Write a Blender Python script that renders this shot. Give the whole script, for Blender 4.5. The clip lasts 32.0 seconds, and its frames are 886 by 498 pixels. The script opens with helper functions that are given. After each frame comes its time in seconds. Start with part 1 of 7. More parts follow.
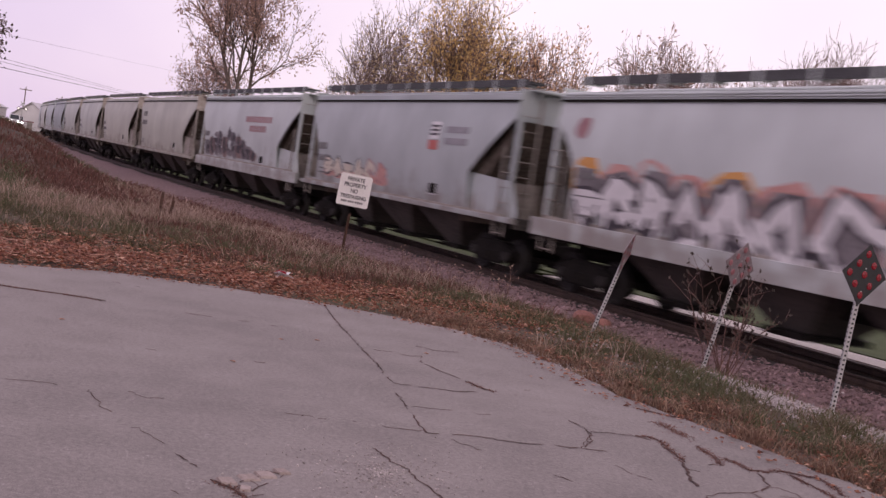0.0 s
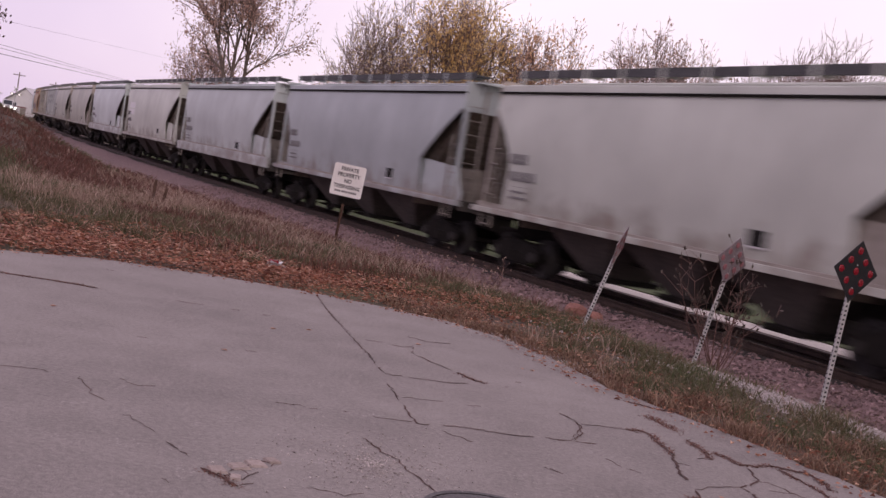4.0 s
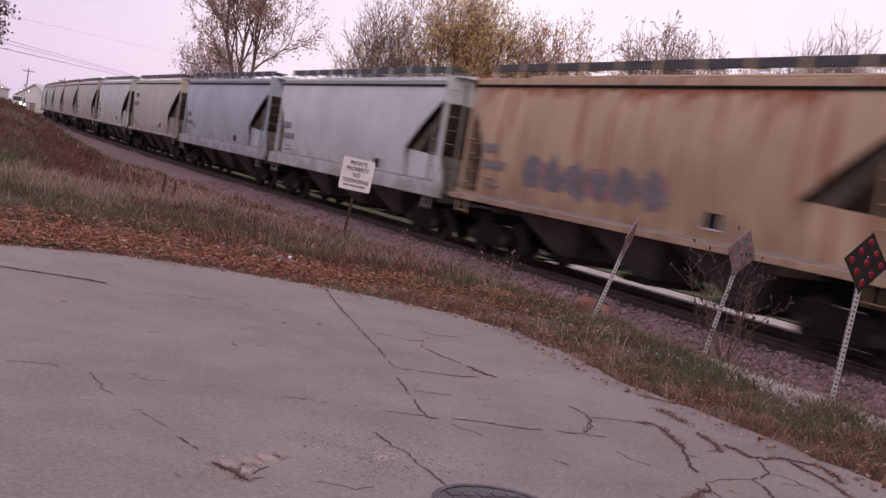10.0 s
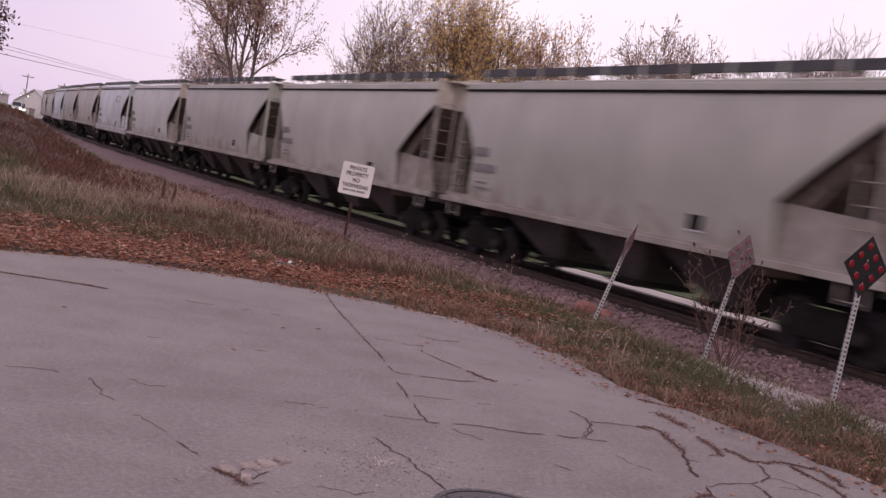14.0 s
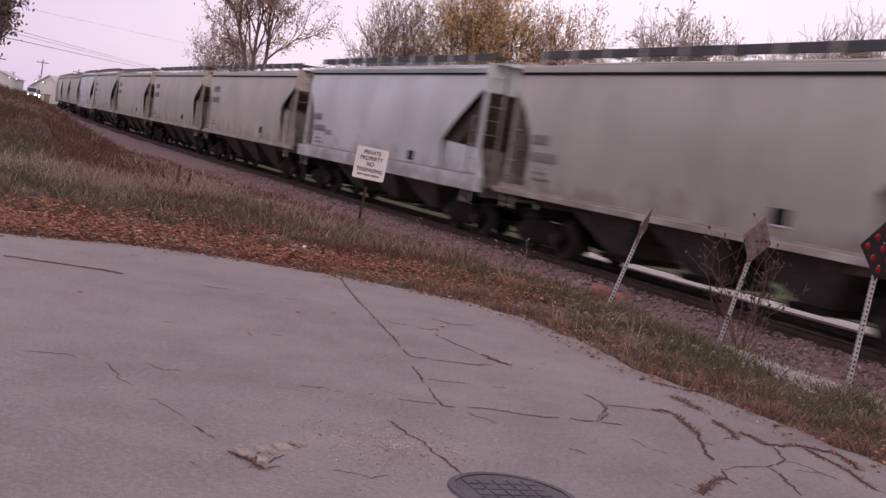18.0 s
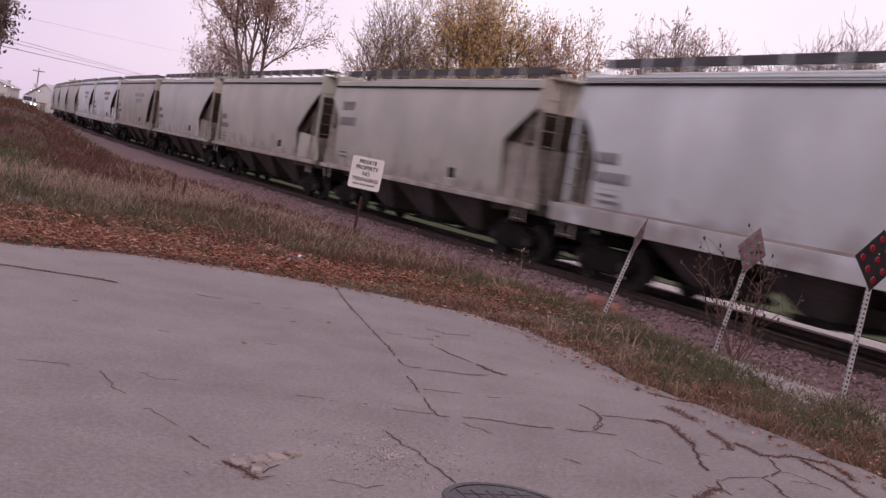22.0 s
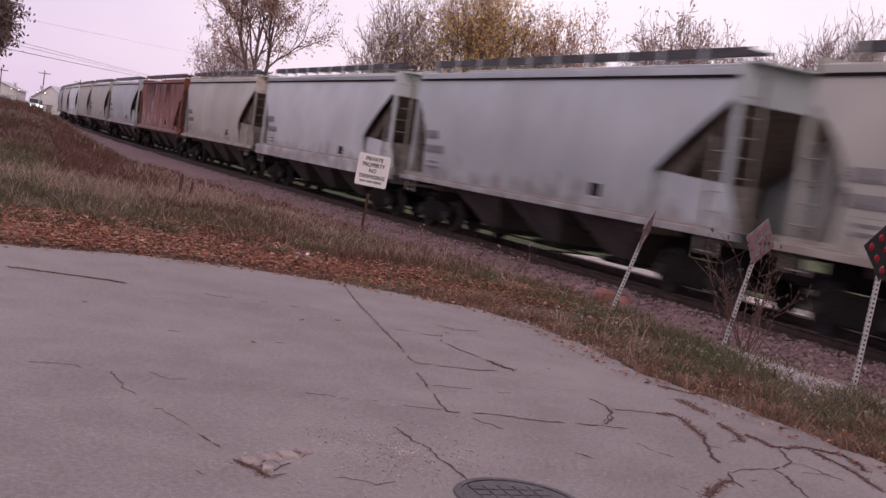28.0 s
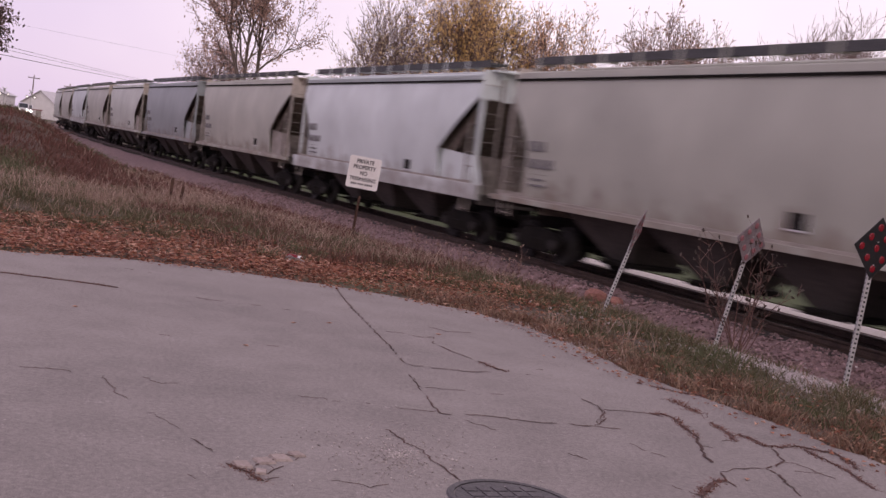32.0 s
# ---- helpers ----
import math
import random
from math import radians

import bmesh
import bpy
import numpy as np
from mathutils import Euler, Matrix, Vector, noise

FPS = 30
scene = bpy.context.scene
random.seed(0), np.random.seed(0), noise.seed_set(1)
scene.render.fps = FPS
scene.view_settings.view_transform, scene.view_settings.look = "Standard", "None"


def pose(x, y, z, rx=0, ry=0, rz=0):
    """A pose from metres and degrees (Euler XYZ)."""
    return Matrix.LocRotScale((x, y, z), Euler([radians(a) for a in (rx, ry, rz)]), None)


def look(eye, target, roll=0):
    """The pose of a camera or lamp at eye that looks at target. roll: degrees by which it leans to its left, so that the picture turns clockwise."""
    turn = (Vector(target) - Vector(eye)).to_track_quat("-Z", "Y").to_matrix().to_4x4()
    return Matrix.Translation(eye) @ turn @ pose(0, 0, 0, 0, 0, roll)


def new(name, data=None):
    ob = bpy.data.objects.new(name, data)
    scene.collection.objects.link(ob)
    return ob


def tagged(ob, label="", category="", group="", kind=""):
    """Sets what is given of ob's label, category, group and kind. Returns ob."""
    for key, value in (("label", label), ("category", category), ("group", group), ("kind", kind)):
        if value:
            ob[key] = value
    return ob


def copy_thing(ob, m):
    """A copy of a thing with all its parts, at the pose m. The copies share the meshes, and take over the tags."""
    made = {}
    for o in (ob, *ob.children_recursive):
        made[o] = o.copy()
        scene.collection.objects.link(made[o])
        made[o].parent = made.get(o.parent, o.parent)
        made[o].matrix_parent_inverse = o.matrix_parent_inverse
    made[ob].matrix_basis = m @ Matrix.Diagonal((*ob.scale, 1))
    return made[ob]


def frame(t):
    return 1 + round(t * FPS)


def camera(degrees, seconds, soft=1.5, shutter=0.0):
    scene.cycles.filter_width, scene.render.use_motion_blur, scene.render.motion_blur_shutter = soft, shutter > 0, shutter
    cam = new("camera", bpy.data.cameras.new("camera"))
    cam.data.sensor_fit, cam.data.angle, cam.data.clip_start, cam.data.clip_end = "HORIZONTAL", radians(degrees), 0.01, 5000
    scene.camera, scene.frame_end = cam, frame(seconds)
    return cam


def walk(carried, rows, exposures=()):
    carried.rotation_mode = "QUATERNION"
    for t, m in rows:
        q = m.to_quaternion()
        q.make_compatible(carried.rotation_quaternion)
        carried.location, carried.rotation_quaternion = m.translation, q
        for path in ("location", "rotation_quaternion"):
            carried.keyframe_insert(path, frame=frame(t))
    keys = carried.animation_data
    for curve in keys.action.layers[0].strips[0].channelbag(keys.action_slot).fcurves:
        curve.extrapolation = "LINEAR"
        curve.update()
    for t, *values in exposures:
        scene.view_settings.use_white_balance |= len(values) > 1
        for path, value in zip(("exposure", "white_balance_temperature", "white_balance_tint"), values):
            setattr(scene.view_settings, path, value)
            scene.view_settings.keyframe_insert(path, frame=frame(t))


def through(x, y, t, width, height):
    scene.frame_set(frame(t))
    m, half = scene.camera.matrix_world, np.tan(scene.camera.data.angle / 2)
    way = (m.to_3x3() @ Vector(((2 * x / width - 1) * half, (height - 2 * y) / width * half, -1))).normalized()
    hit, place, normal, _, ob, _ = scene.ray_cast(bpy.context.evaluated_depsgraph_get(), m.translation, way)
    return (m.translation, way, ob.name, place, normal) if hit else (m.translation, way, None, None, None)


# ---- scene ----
cam = camera(42.8098, 32.0, soft=1.45, shutter=0.5)
EYE = (0.0, 0.0, 1.65)
# seconds and the camera's turn in degrees, from a hand-held stand on the pavement
PATH = [
    (0.0, 86.732, -8.834, 0.521), (0.5, 86.575, -8.852, 0.593), (1.0, 86.435, -8.928, 0.585), (1.5, 86.321, -8.902, 0.534),
    (2.0, 86.251, -9.102, 0.504), (2.5, 86.224, -9.110, 0.397), (3.0, 86.333, -9.216, 0.241), (3.5, 86.361, -9.604, 0.190),
    (5.5, 86.238, -9.434, 0.267), (6.0, 86.223, -9.633, 0.284), (6.5, 86.185, -9.397, 0.285), (7.0, 86.084, -9.392, 0.368),
    (7.5, 85.977, -9.314, 0.482), (8.0, 85.958, -9.347, 0.600), (8.5, 85.956, -9.418, 0.688), (9.0, 85.986, -9.376, 0.685),
    (9.5, 85.965, -9.251, 0.676), (10.0, 85.945, -9.255, 0.649), (10.5, 85.947, -9.155, 0.651), (11.0, 85.952, -9.113, 0.698),
    (11.5, 85.985, -9.246, 0.768), (12.0, 86.096, -9.243, 0.659), (12.5, 86.232, -9.085, 0.599), (13.0, 86.313, -9.056, 0.581),
    (13.5, 86.321, -9.044, 0.567), (14.0, 86.184, -9.145, 0.626), (14.5, 85.922, -9.558, 0.728), (16.5, 85.251, -9.058, 1.240),
    (17.0, 85.226, -9.128, 1.280), (17.5, 85.219, -9.058, 1.340), (18.0, 85.257, -8.880, 1.350), (18.5, 85.271, -8.863, 1.320),
    (19.0, 85.284, -8.876, 1.276), (19.5, 85.337, -8.766, 1.157), (20.0, 85.393, -8.753, 1.200), (20.5, 85.471, -8.877, 1.300),
    (21.0, 85.520, -8.871, 1.296), (21.5, 85.666, -8.861, 1.262), (22.0, 85.789, -9.072, 1.127), (22.5, 85.900, -9.073, 0.946),
    (23.0, 85.968, -9.139, 0.882), (23.5, 86.023, -9.177, 0.812), (24.0, 86.032, -9.111, 0.788), (24.5, 86.018, -8.894, 0.831),
    (25.0, 85.978, -8.550, 0.902), (25.5, 85.902, -8.517, 1.124), (27.5, 85.630, -8.437, 1.477), (28.0, 85.536, -8.199, 1.456),
    (28.5, 85.505, -8.044, 1.397), (29.0, 85.509, -8.189, 1.331), (29.5, 85.568, -8.155, 1.299), (30.0, 85.623, -7.875, 1.213),
    (30.5, 85.662, -7.867, 1.184), (31.0, 85.763, -7.828, 1.095), (31.5, 85.792, -7.916, 0.967), (32.0, 85.697, -7.805, 0.995),
]
walk(cam, [(t, pose(*EYE, rx, ry, rz)) for t, rx, ry, rz in PATH],
     exposures=[(0.0, 0.0, 6950, 16), (32.0, 0.0, 6950, 16)])

# ---- sky and light: a bright overcast autumn afternoon ----
world = bpy.data.worlds.new("overcast_sky")
scene.world = world
world.use_nodes = True
wn, wl = world.node_tree.nodes, world.node_tree.links
wn.clear()
w_out = wn.new("ShaderNodeOutputWorld")
w_bg = wn.new("ShaderNodeBackground")
w_sky = wn.new("ShaderNodeTexSky")
w_sky.sky_type = "NISHITA"
w_sky.sun_disc = False
w_sky.sun_elevation = radians(16)
w_sky.sun_rotation = radians(150)
w_sky_dim = wn.new("ShaderNodeVectorMath")
w_sky_dim.operation = "SCALE"
w_sky_dim.inputs["Scale"].default_value = 0.10
w_noise = wn.new("ShaderNodeTexNoise")
w_noise.inputs["Scale"].default_value = 1.6
w_noise.inputs["Detail"].default_value = 5
w_ramp = wn.new("ShaderNodeValToRGB")
w_ramp.color_ramp.elements[0].position = 0.36
w_ramp.color_ramp.elements[0].color = (0.74, 0.64, 0.84, 1)
w_ramp.color_ramp.elements[1].position = 0.62
w_ramp.color_ramp.elements[1].color = (0.97, 0.86, 0.96, 1)
w_mix = wn.new("ShaderNodeMixRGB")
w_mix.inputs["Fac"].default_value = 0.88
wl.new(w_sky.outputs["Color"], w_sky_dim.inputs[0])
wl.new(w_noise.outputs["Fac"], w_ramp.inputs["Fac"])
wl.new(w_sky_dim.outputs["Vector"], w_mix.inputs["Color1"])
wl.new(w_ramp.outputs["Color"], w_mix.inputs["Color2"])
# the cloud is thinner and more lilac towards one side
w_co = wn.new("ShaderNodeTexCoord")
w_xyz = wn.new("ShaderNodeSeparateXYZ")
w_side = wn.new("ShaderNodeValToRGB")
w_side.color_ramp.elements[0].position = 0.26
w_side.color_ramp.elements[0].color = (0.74, 0.70, 0.83, 1)
w_side.color_ramp.elements[1].position = 0.50
w_side.color_ramp.elements[1].color = (1, 1, 1, 1)
w_half = wn.new("ShaderNodeMath")
w_half.operation = "MULTIPLY_ADD"
w_half.inputs[1].default_value = 0.5
w_half.inputs[2].default_value = 0.5
w_mul = wn.new("ShaderNodeVectorMath")
w_mul.operation = "MULTIPLY"
wl.new(w_co.outputs["Generated"], w_xyz.inputs["Vector"])
wl.new(w_xyz.outputs["X"], w_half.inputs[0])
wl.new(w_half.outputs[0], w_side.inputs["Fac"])
wl.new(w_mix.outputs["Color"], w_mul.inputs[0])
wl.new(w_side.outputs["Color"], w_mul.inputs[1])
wl.new(w_mul.outputs["Vector"], w_bg.inputs["Color"])
w_bg.inputs["Strength"].default_value = 1.22
wl.new(w_bg.outputs["Background"], w_out.inputs["Surface"])

sun_data = bpy.data.lights.new("sun", "SUN")
sun_data.energy = 0.6
sun_data.angle = radians(25)
sun_data.color = (1.0, 0.93, 0.92)
sun = new("sun", sun_data)
sun.matrix_world = look((-40, -60, 60), (0, 20, 0))


# ---- materials ----
def node_material(name, rough=0.8, metal=0.0):
    m = bpy.data.materials.new(name)
    m.use_nodes = True
    n, l = m.node_tree.nodes, m.node_tree.links
    b = n["Principled BSDF"]
    b.inputs["Roughness"].default_value = rough
    b.inputs["Metallic"].default_value = metal
    return m, n, l, b


def surface(name, dark, light, rough=0.8, metal=0.0, scale=3.0, fine=40.0, bump=0.3, moving=False, stretch=(1, 1, 1), patch=None, patch_at=0.62, patch_scale=0.6, per_piece=0.0, island=False, spec=None):
    """A two-scale surface: broad blotches, fine grain with relief, and a third colour in patches."""
    m, n, l, b = node_material(name, rough, metal)
    if spec is not None:
        b.inputs["Specular IOR Level"].default_value = spec
    if moving:
        at = n.new("ShaderNodeTexCoord").outputs["Object"]
    else:
        at = n.new("ShaderNodeNewGeometry").outputs["Position"]
    mp = n.new("ShaderNodeMapping")
    mp.inputs["Scale"].default_value = stretch
    l.new(at, mp.inputs["Vector"])
    big = n.new("ShaderNodeTexNoise")
    big.inputs["Scale"].default_value = scale
    big.inputs["Detail"].default_value = 6
    small = n.new("ShaderNodeTexNoise")
    small.inputs["Scale"].default_value = fine
    small.inputs["Detail"].default_value = 3
    l.new(mp.outputs["Vector"], big.inputs["Vector"])
    l.new(mp.outputs["Vector"], small.inputs["Vector"])
    both = n.new("ShaderNodeMath")
    both.operation = "MULTIPLY_ADD"
    both.inputs[1].default_value = 0.55
    l.new(small.outputs["Fac"], both.inputs[0])
    half = n.new("ShaderNodeMath")
    half.operation = "MULTIPLY"
    half.inputs[1].default_value = 0.45
    l.new(big.outputs["Fac"], half.inputs[0])
    l.new(half.outputs[0], both.inputs[2])
    ramp = n.new("ShaderNodeValToRGB")
    ramp.color_ramp.elements[0].position = 0.36
    ramp.color_ramp.elements[0].color = (*dark, 1)
    ramp.color_ramp.elements[1].position = 0.64
    ramp.color_ramp.elements[1].color = (*light, 1)
    l.new(both.outputs[0], ramp.inputs["Fac"])
    col = ramp.outputs["Color"]
    if patch is not None:
        pn = n.new("ShaderNodeTexNoise")
        pn.inputs["Scale"].default_value = patch_scale
        pn.inputs["Detail"].default_value = 8
        l.new(mp.outputs["Vector"], pn.inputs["Vector"])
        pr = n.new("ShaderNodeValToRGB")
        pr.color_ramp.elements[0].position = patch_at - 0.04
        pr.color_ramp.elements[1].position = patch_at + 0.05
        l.new(pn.outputs["Fac"], pr.inputs["Fac"])
        mix = n.new("ShaderNodeMixRGB")
        mix.inputs["Color2"].default_value = (*patch, 1)
        l.new(pr.outputs["Color"], mix.inputs["Fac"])
        l.new(col, mix.inputs["Color1"])
        col = mix.outputs["Color"]
    if per_piece:
        if island:
            rnd = n.new("ShaderNodeNewGeometry").outputs["Random Per Island"]
        else:
            rnd = n.new("ShaderNodeObjectInfo").outputs["Random"]
        mr = n.new("ShaderNodeMapRange")
        mr.inputs["To Min"].default_value = 1 - per_piece
        mr.inputs["To Max"].default_value = 1 + per_piece
        l.new(rnd, mr.inputs["Value"])
        mv = n.new("ShaderNodeVectorMath")
        mv.operation = "SCALE"
        l.new(col, mv.inputs[0])
        l.new(mr.outputs["Result"], mv.inputs["Scale"])
        col = mv.outputs["Vector"]
    l.new(col, b.inputs["Base Color"])
    if bump:
        bp = n.new("ShaderNodeBump")
        bp.inputs["Strength"].default_value = bump
        bp.inputs["Distance"].default_value = 0.02
        l.new(both.outputs[0], bp.inputs["Height"])
        l.new(bp.outputs["Normal"], b.inputs["Normal"])
    return m


def leafy(name, colours, rough=0.7, through=0.25):
    """Leaves or blades, each with a colour of its own picked from the list."""
    m, n, l, b = node_material(name, rough)
    b.inputs["Specular IOR Level"].default_value = 0.2
    rnd = n.new("ShaderNodeNewGeometry").outputs["Random Per Island"]
    ramp = n.new("ShaderNodeValToRGB")
    els = ramp.color_ramp.elements
    while len(els) < len(colours):
        els.new(0.5)
    for i, c in enumerate(colours):
        els[i].position = i / (len(colours) - 1)
        els[i].color = (*c, 1)
    l.new(rnd, ramp.inputs["Fac"])
    l.new(ramp.outputs["Color"], b.inputs["Base Color"])
    if through:
        tr = n.new("ShaderNodeBsdfTranslucent")
        l.new(ramp.outputs["Color"], tr.inputs["Color"])
        mix = n.new("ShaderNodeMixShader")
        mix.inputs["Fac"].default_value = through
        l.new(b.outputs["BSDF"], mix.inputs[1])
        l.new(tr.outputs["BSDF"], mix.inputs[2])
        l.new(mix.outputs["Shader"], n["Material Output"].inputs["Surface"])
    return m


def car_paint(name, rust=(0.16, 0.07, 0.035), grime=0.5, rust_at=0.64, splash=0.6):
    """Railway paint in the colour set on each object, with vertical streaks of grime and specks of rust."""
    m, n, l, b = node_material(name, 0.55)
    info = n.new("ShaderNodeObjectInfo")
    tc = n.new("ShaderNodeTexCoord")
    shift = n.new("ShaderNodeVectorMath")
    shift.operation = "ADD"
    rv = n.new("ShaderNodeVectorMath")
    rv.operation = "SCALE"
    rv.inputs[0].default_value = (37.0, 11.0, 3.0)
    l.new(info.outputs["Random"], rv.inputs["Scale"])
    l.new(tc.outputs["Object"], shift.inputs[0])
    l.new(rv.outputs["Vector"], shift.inputs[1])
    mp = n.new("ShaderNodeMapping")
    mp.inputs["Scale"].default_value = (2.2, 0.6, 0.22)
    l.new(shift.outputs["Vector"], mp.inputs["Vector"])
    streak = n.new("ShaderNodeTexNoise")
    streak.inputs["Scale"].default_value = 1.6
    streak.inputs["Detail"].default_value = 7
    l.new(mp.outputs["Vector"], streak.inputs["Vector"])
    sr = n.new("ShaderNodeValToRGB")
    sr.color_ramp.elements[0].position = 0.30
    sr.color_ramp.elements[0].color = (1 - grime * 0.55, 1 - grime * 0.6, 1 - grime * 0.66, 1)
    sr.color_ramp.elements[1].position = 0.62
    sr.color_ramp.elements[1].color = (1, 1, 1, 1)
    l.new(streak.outputs["Fac"], sr.inputs["Fac"])
    blotch = n.new("ShaderNodeTexNoise")
    blotch.inputs["Scale"].default_value = 0.5
    blotch.inputs["Detail"].default_value = 4
    l.new(shift.outputs["Vector"], blotch.inputs["Vector"])
    br = n.new("ShaderNodeValToRGB")
    br.color_ramp.elements[0].position = 0.3
    br.color_ramp.elements[0].color = (0.8, 0.79, 0.78, 1)
    br.color_ramp.elements[1].position = 0.7
    br.color_ramp.elements[1].color = (1.06, 1.05, 1.04, 1)
    l.new(blotch.outputs["Fac"], br.inputs["Fac"])
    m1 = n.new("ShaderNodeVectorMath")
    m1.operation = "MULTIPLY"
    l.new(info.outputs["Color"], m1.inputs[0])
    l.new(sr.outputs["Color"], m1.inputs[1])
    m2 = n.new("ShaderNodeVectorMath")
    m2.operation = "MULTIPLY"
    l.new(m1.outputs["Vector"], m2.inputs[0])
    l.new(br.outputs["Color"], m2.inputs[1])
    spot = n.new("ShaderNodeTexNoise")
    spot.inputs["Scale"].default_value = 1.7
    spot.inputs["Detail"].default_value = 9
    l.new(mp.outputs["Vector"], spot.inputs["Vector"])
    pr = n.new("ShaderNodeValToRGB")
    pr.color_ramp.elements[0].position = rust_at
    pr.color_ramp.elements[1].position = rust_at + 0.1
    l.new(spot.outputs["Fac"], pr.inputs["Fac"])
    mix = n.new("ShaderNodeMixRGB")
    mix.inputs["Color2"].default_value = (*rust, 1)
    l.new(pr.outputs["Color"], mix.inputs["Fac"])
    l.new(m2.outputs["Vector"], mix.inputs["Color1"])
    # brown dirt thrown up along the lower side
    sep = n.new("ShaderNodeSeparateXYZ")
    l.new(tc.outputs["Object"], sep.inputs["Vector"])
    low = n.new("ShaderNodeMapRange")
    low.inputs["From Min"].default_value = 1.4
    low.inputs["From Max"].default_value = 2.5
    low.inputs["To Min"].default_value = 0.16
    low.inputs["To Max"].default_value = -0.25
    l.new(sep.outputs["Z"], low.inputs["Value"])
    mud = n.new("ShaderNodeTexNoise")
    mud.inputs["Scale"].default_value = 1.5
    mud.inputs["Detail"].default_value = 8
    l.new(shift.outputs["Vector"], mud.inputs["Vector"])
    add = n.new("ShaderNodeMath")
    add.operation = "ADD"
    l.new(mud.outputs["Fac"], add.inputs[0])
    l.new(low.outputs["Result"], add.inputs[1])
    mudr = n.new("ShaderNodeMapRange")
    mudr.inputs["From Min"].default_value = 0.46
    mudr.inputs["From Max"].default_value = 0.72
    mudr.inputs["To Max"].default_value = splash
    l.new(add.outputs[0], mudr.inputs["Value"])
    mixm = n.new("ShaderNodeMixRGB")
    mixm.inputs["Color2"].default_value = (0.15, 0.105, 0.075, 1)
    l.new(mudr.outputs["Result"], mixm.inputs["Fac"])
    l.new(mix.outputs["Color"], mixm.inputs["Color1"])
    # rust runs standing along the foot of the side, each some hand's width
    runs = n.new("ShaderNodeMapping")
    runs.inputs["Scale"].default_value = (3.4, 0.0, 0.10)
    l.new(shift.outputs["Vector"], runs.inputs["Vector"])
    rn = n.new("ShaderNodeTexNoise")
    rn.inputs["Scale"].default_value = 1.0
    rn.inputs["Detail"].default_value = 1
    l.new(runs.outputs["Vector"], rn.inputs["Vector"])
    wave = n.new("ShaderNodeTexNoise")
    wave.inputs["Scale"].default_value = 2.5
    l.new(shift.outputs["Vector"], wave.inputs["Vector"])
    foot = n.new("ShaderNodeMapRange")
    foot.inputs["From Min"].default_value = 1.75
    foot.inputs["From Max"].default_value = 2.45
    foot.inputs["To Min"].default_value = 0.16
    foot.inputs["To Max"].default_value = -0.10
    l.new(sep.outputs["Z"], foot.inputs["Value"])
    rise = n.new("ShaderNodeMath")
    rise.operation = "MULTIPLY_ADD"
    rise.inputs[1].default_value = 0.25
    l.new(wave.outputs["Fac"], rise.inputs[0])
    l.new(foot.outputs["Result"], rise.inputs[2])
    sum_ = n.new("ShaderNodeMath")
    sum_.operation = "ADD"
    l.new(rn.outputs["Fac"], sum_.inputs[0])
    l.new(rise.outputs[0], sum_.inputs[1])
    bars = n.new("ShaderNodeMapRange")
    bars.inputs["From Min"].default_value = 0.86
    bars.inputs["From Max"].default_value = 0.92
    bars.inputs["To Max"].default_value = 0.30
    l.new(sum_.outputs[0], bars.inputs["Value"])
    mixr = n.new("ShaderNodeMixRGB")
    mixr.inputs["Color2"].default_value = (0.20, 0.125, 0.085, 1)
    l.new(bars.outputs["Result"], mixr.inputs["Fac"])
    l.new(mixm.outputs["Color"], mixr.inputs["Color1"])
    l.new(mixr.outputs["Color"], b.inputs["Base Color"])
    bp = n.new("ShaderNodeBump")
    bp.inputs["Strength"].default_value = 0.12
    bp.inputs["Distance"].default_value = 0.02
    l.new(blotch.outputs["Fac"], bp.inputs["Height"])
    l.new(bp.outputs["Normal"], b.inputs["Normal"])
    return m


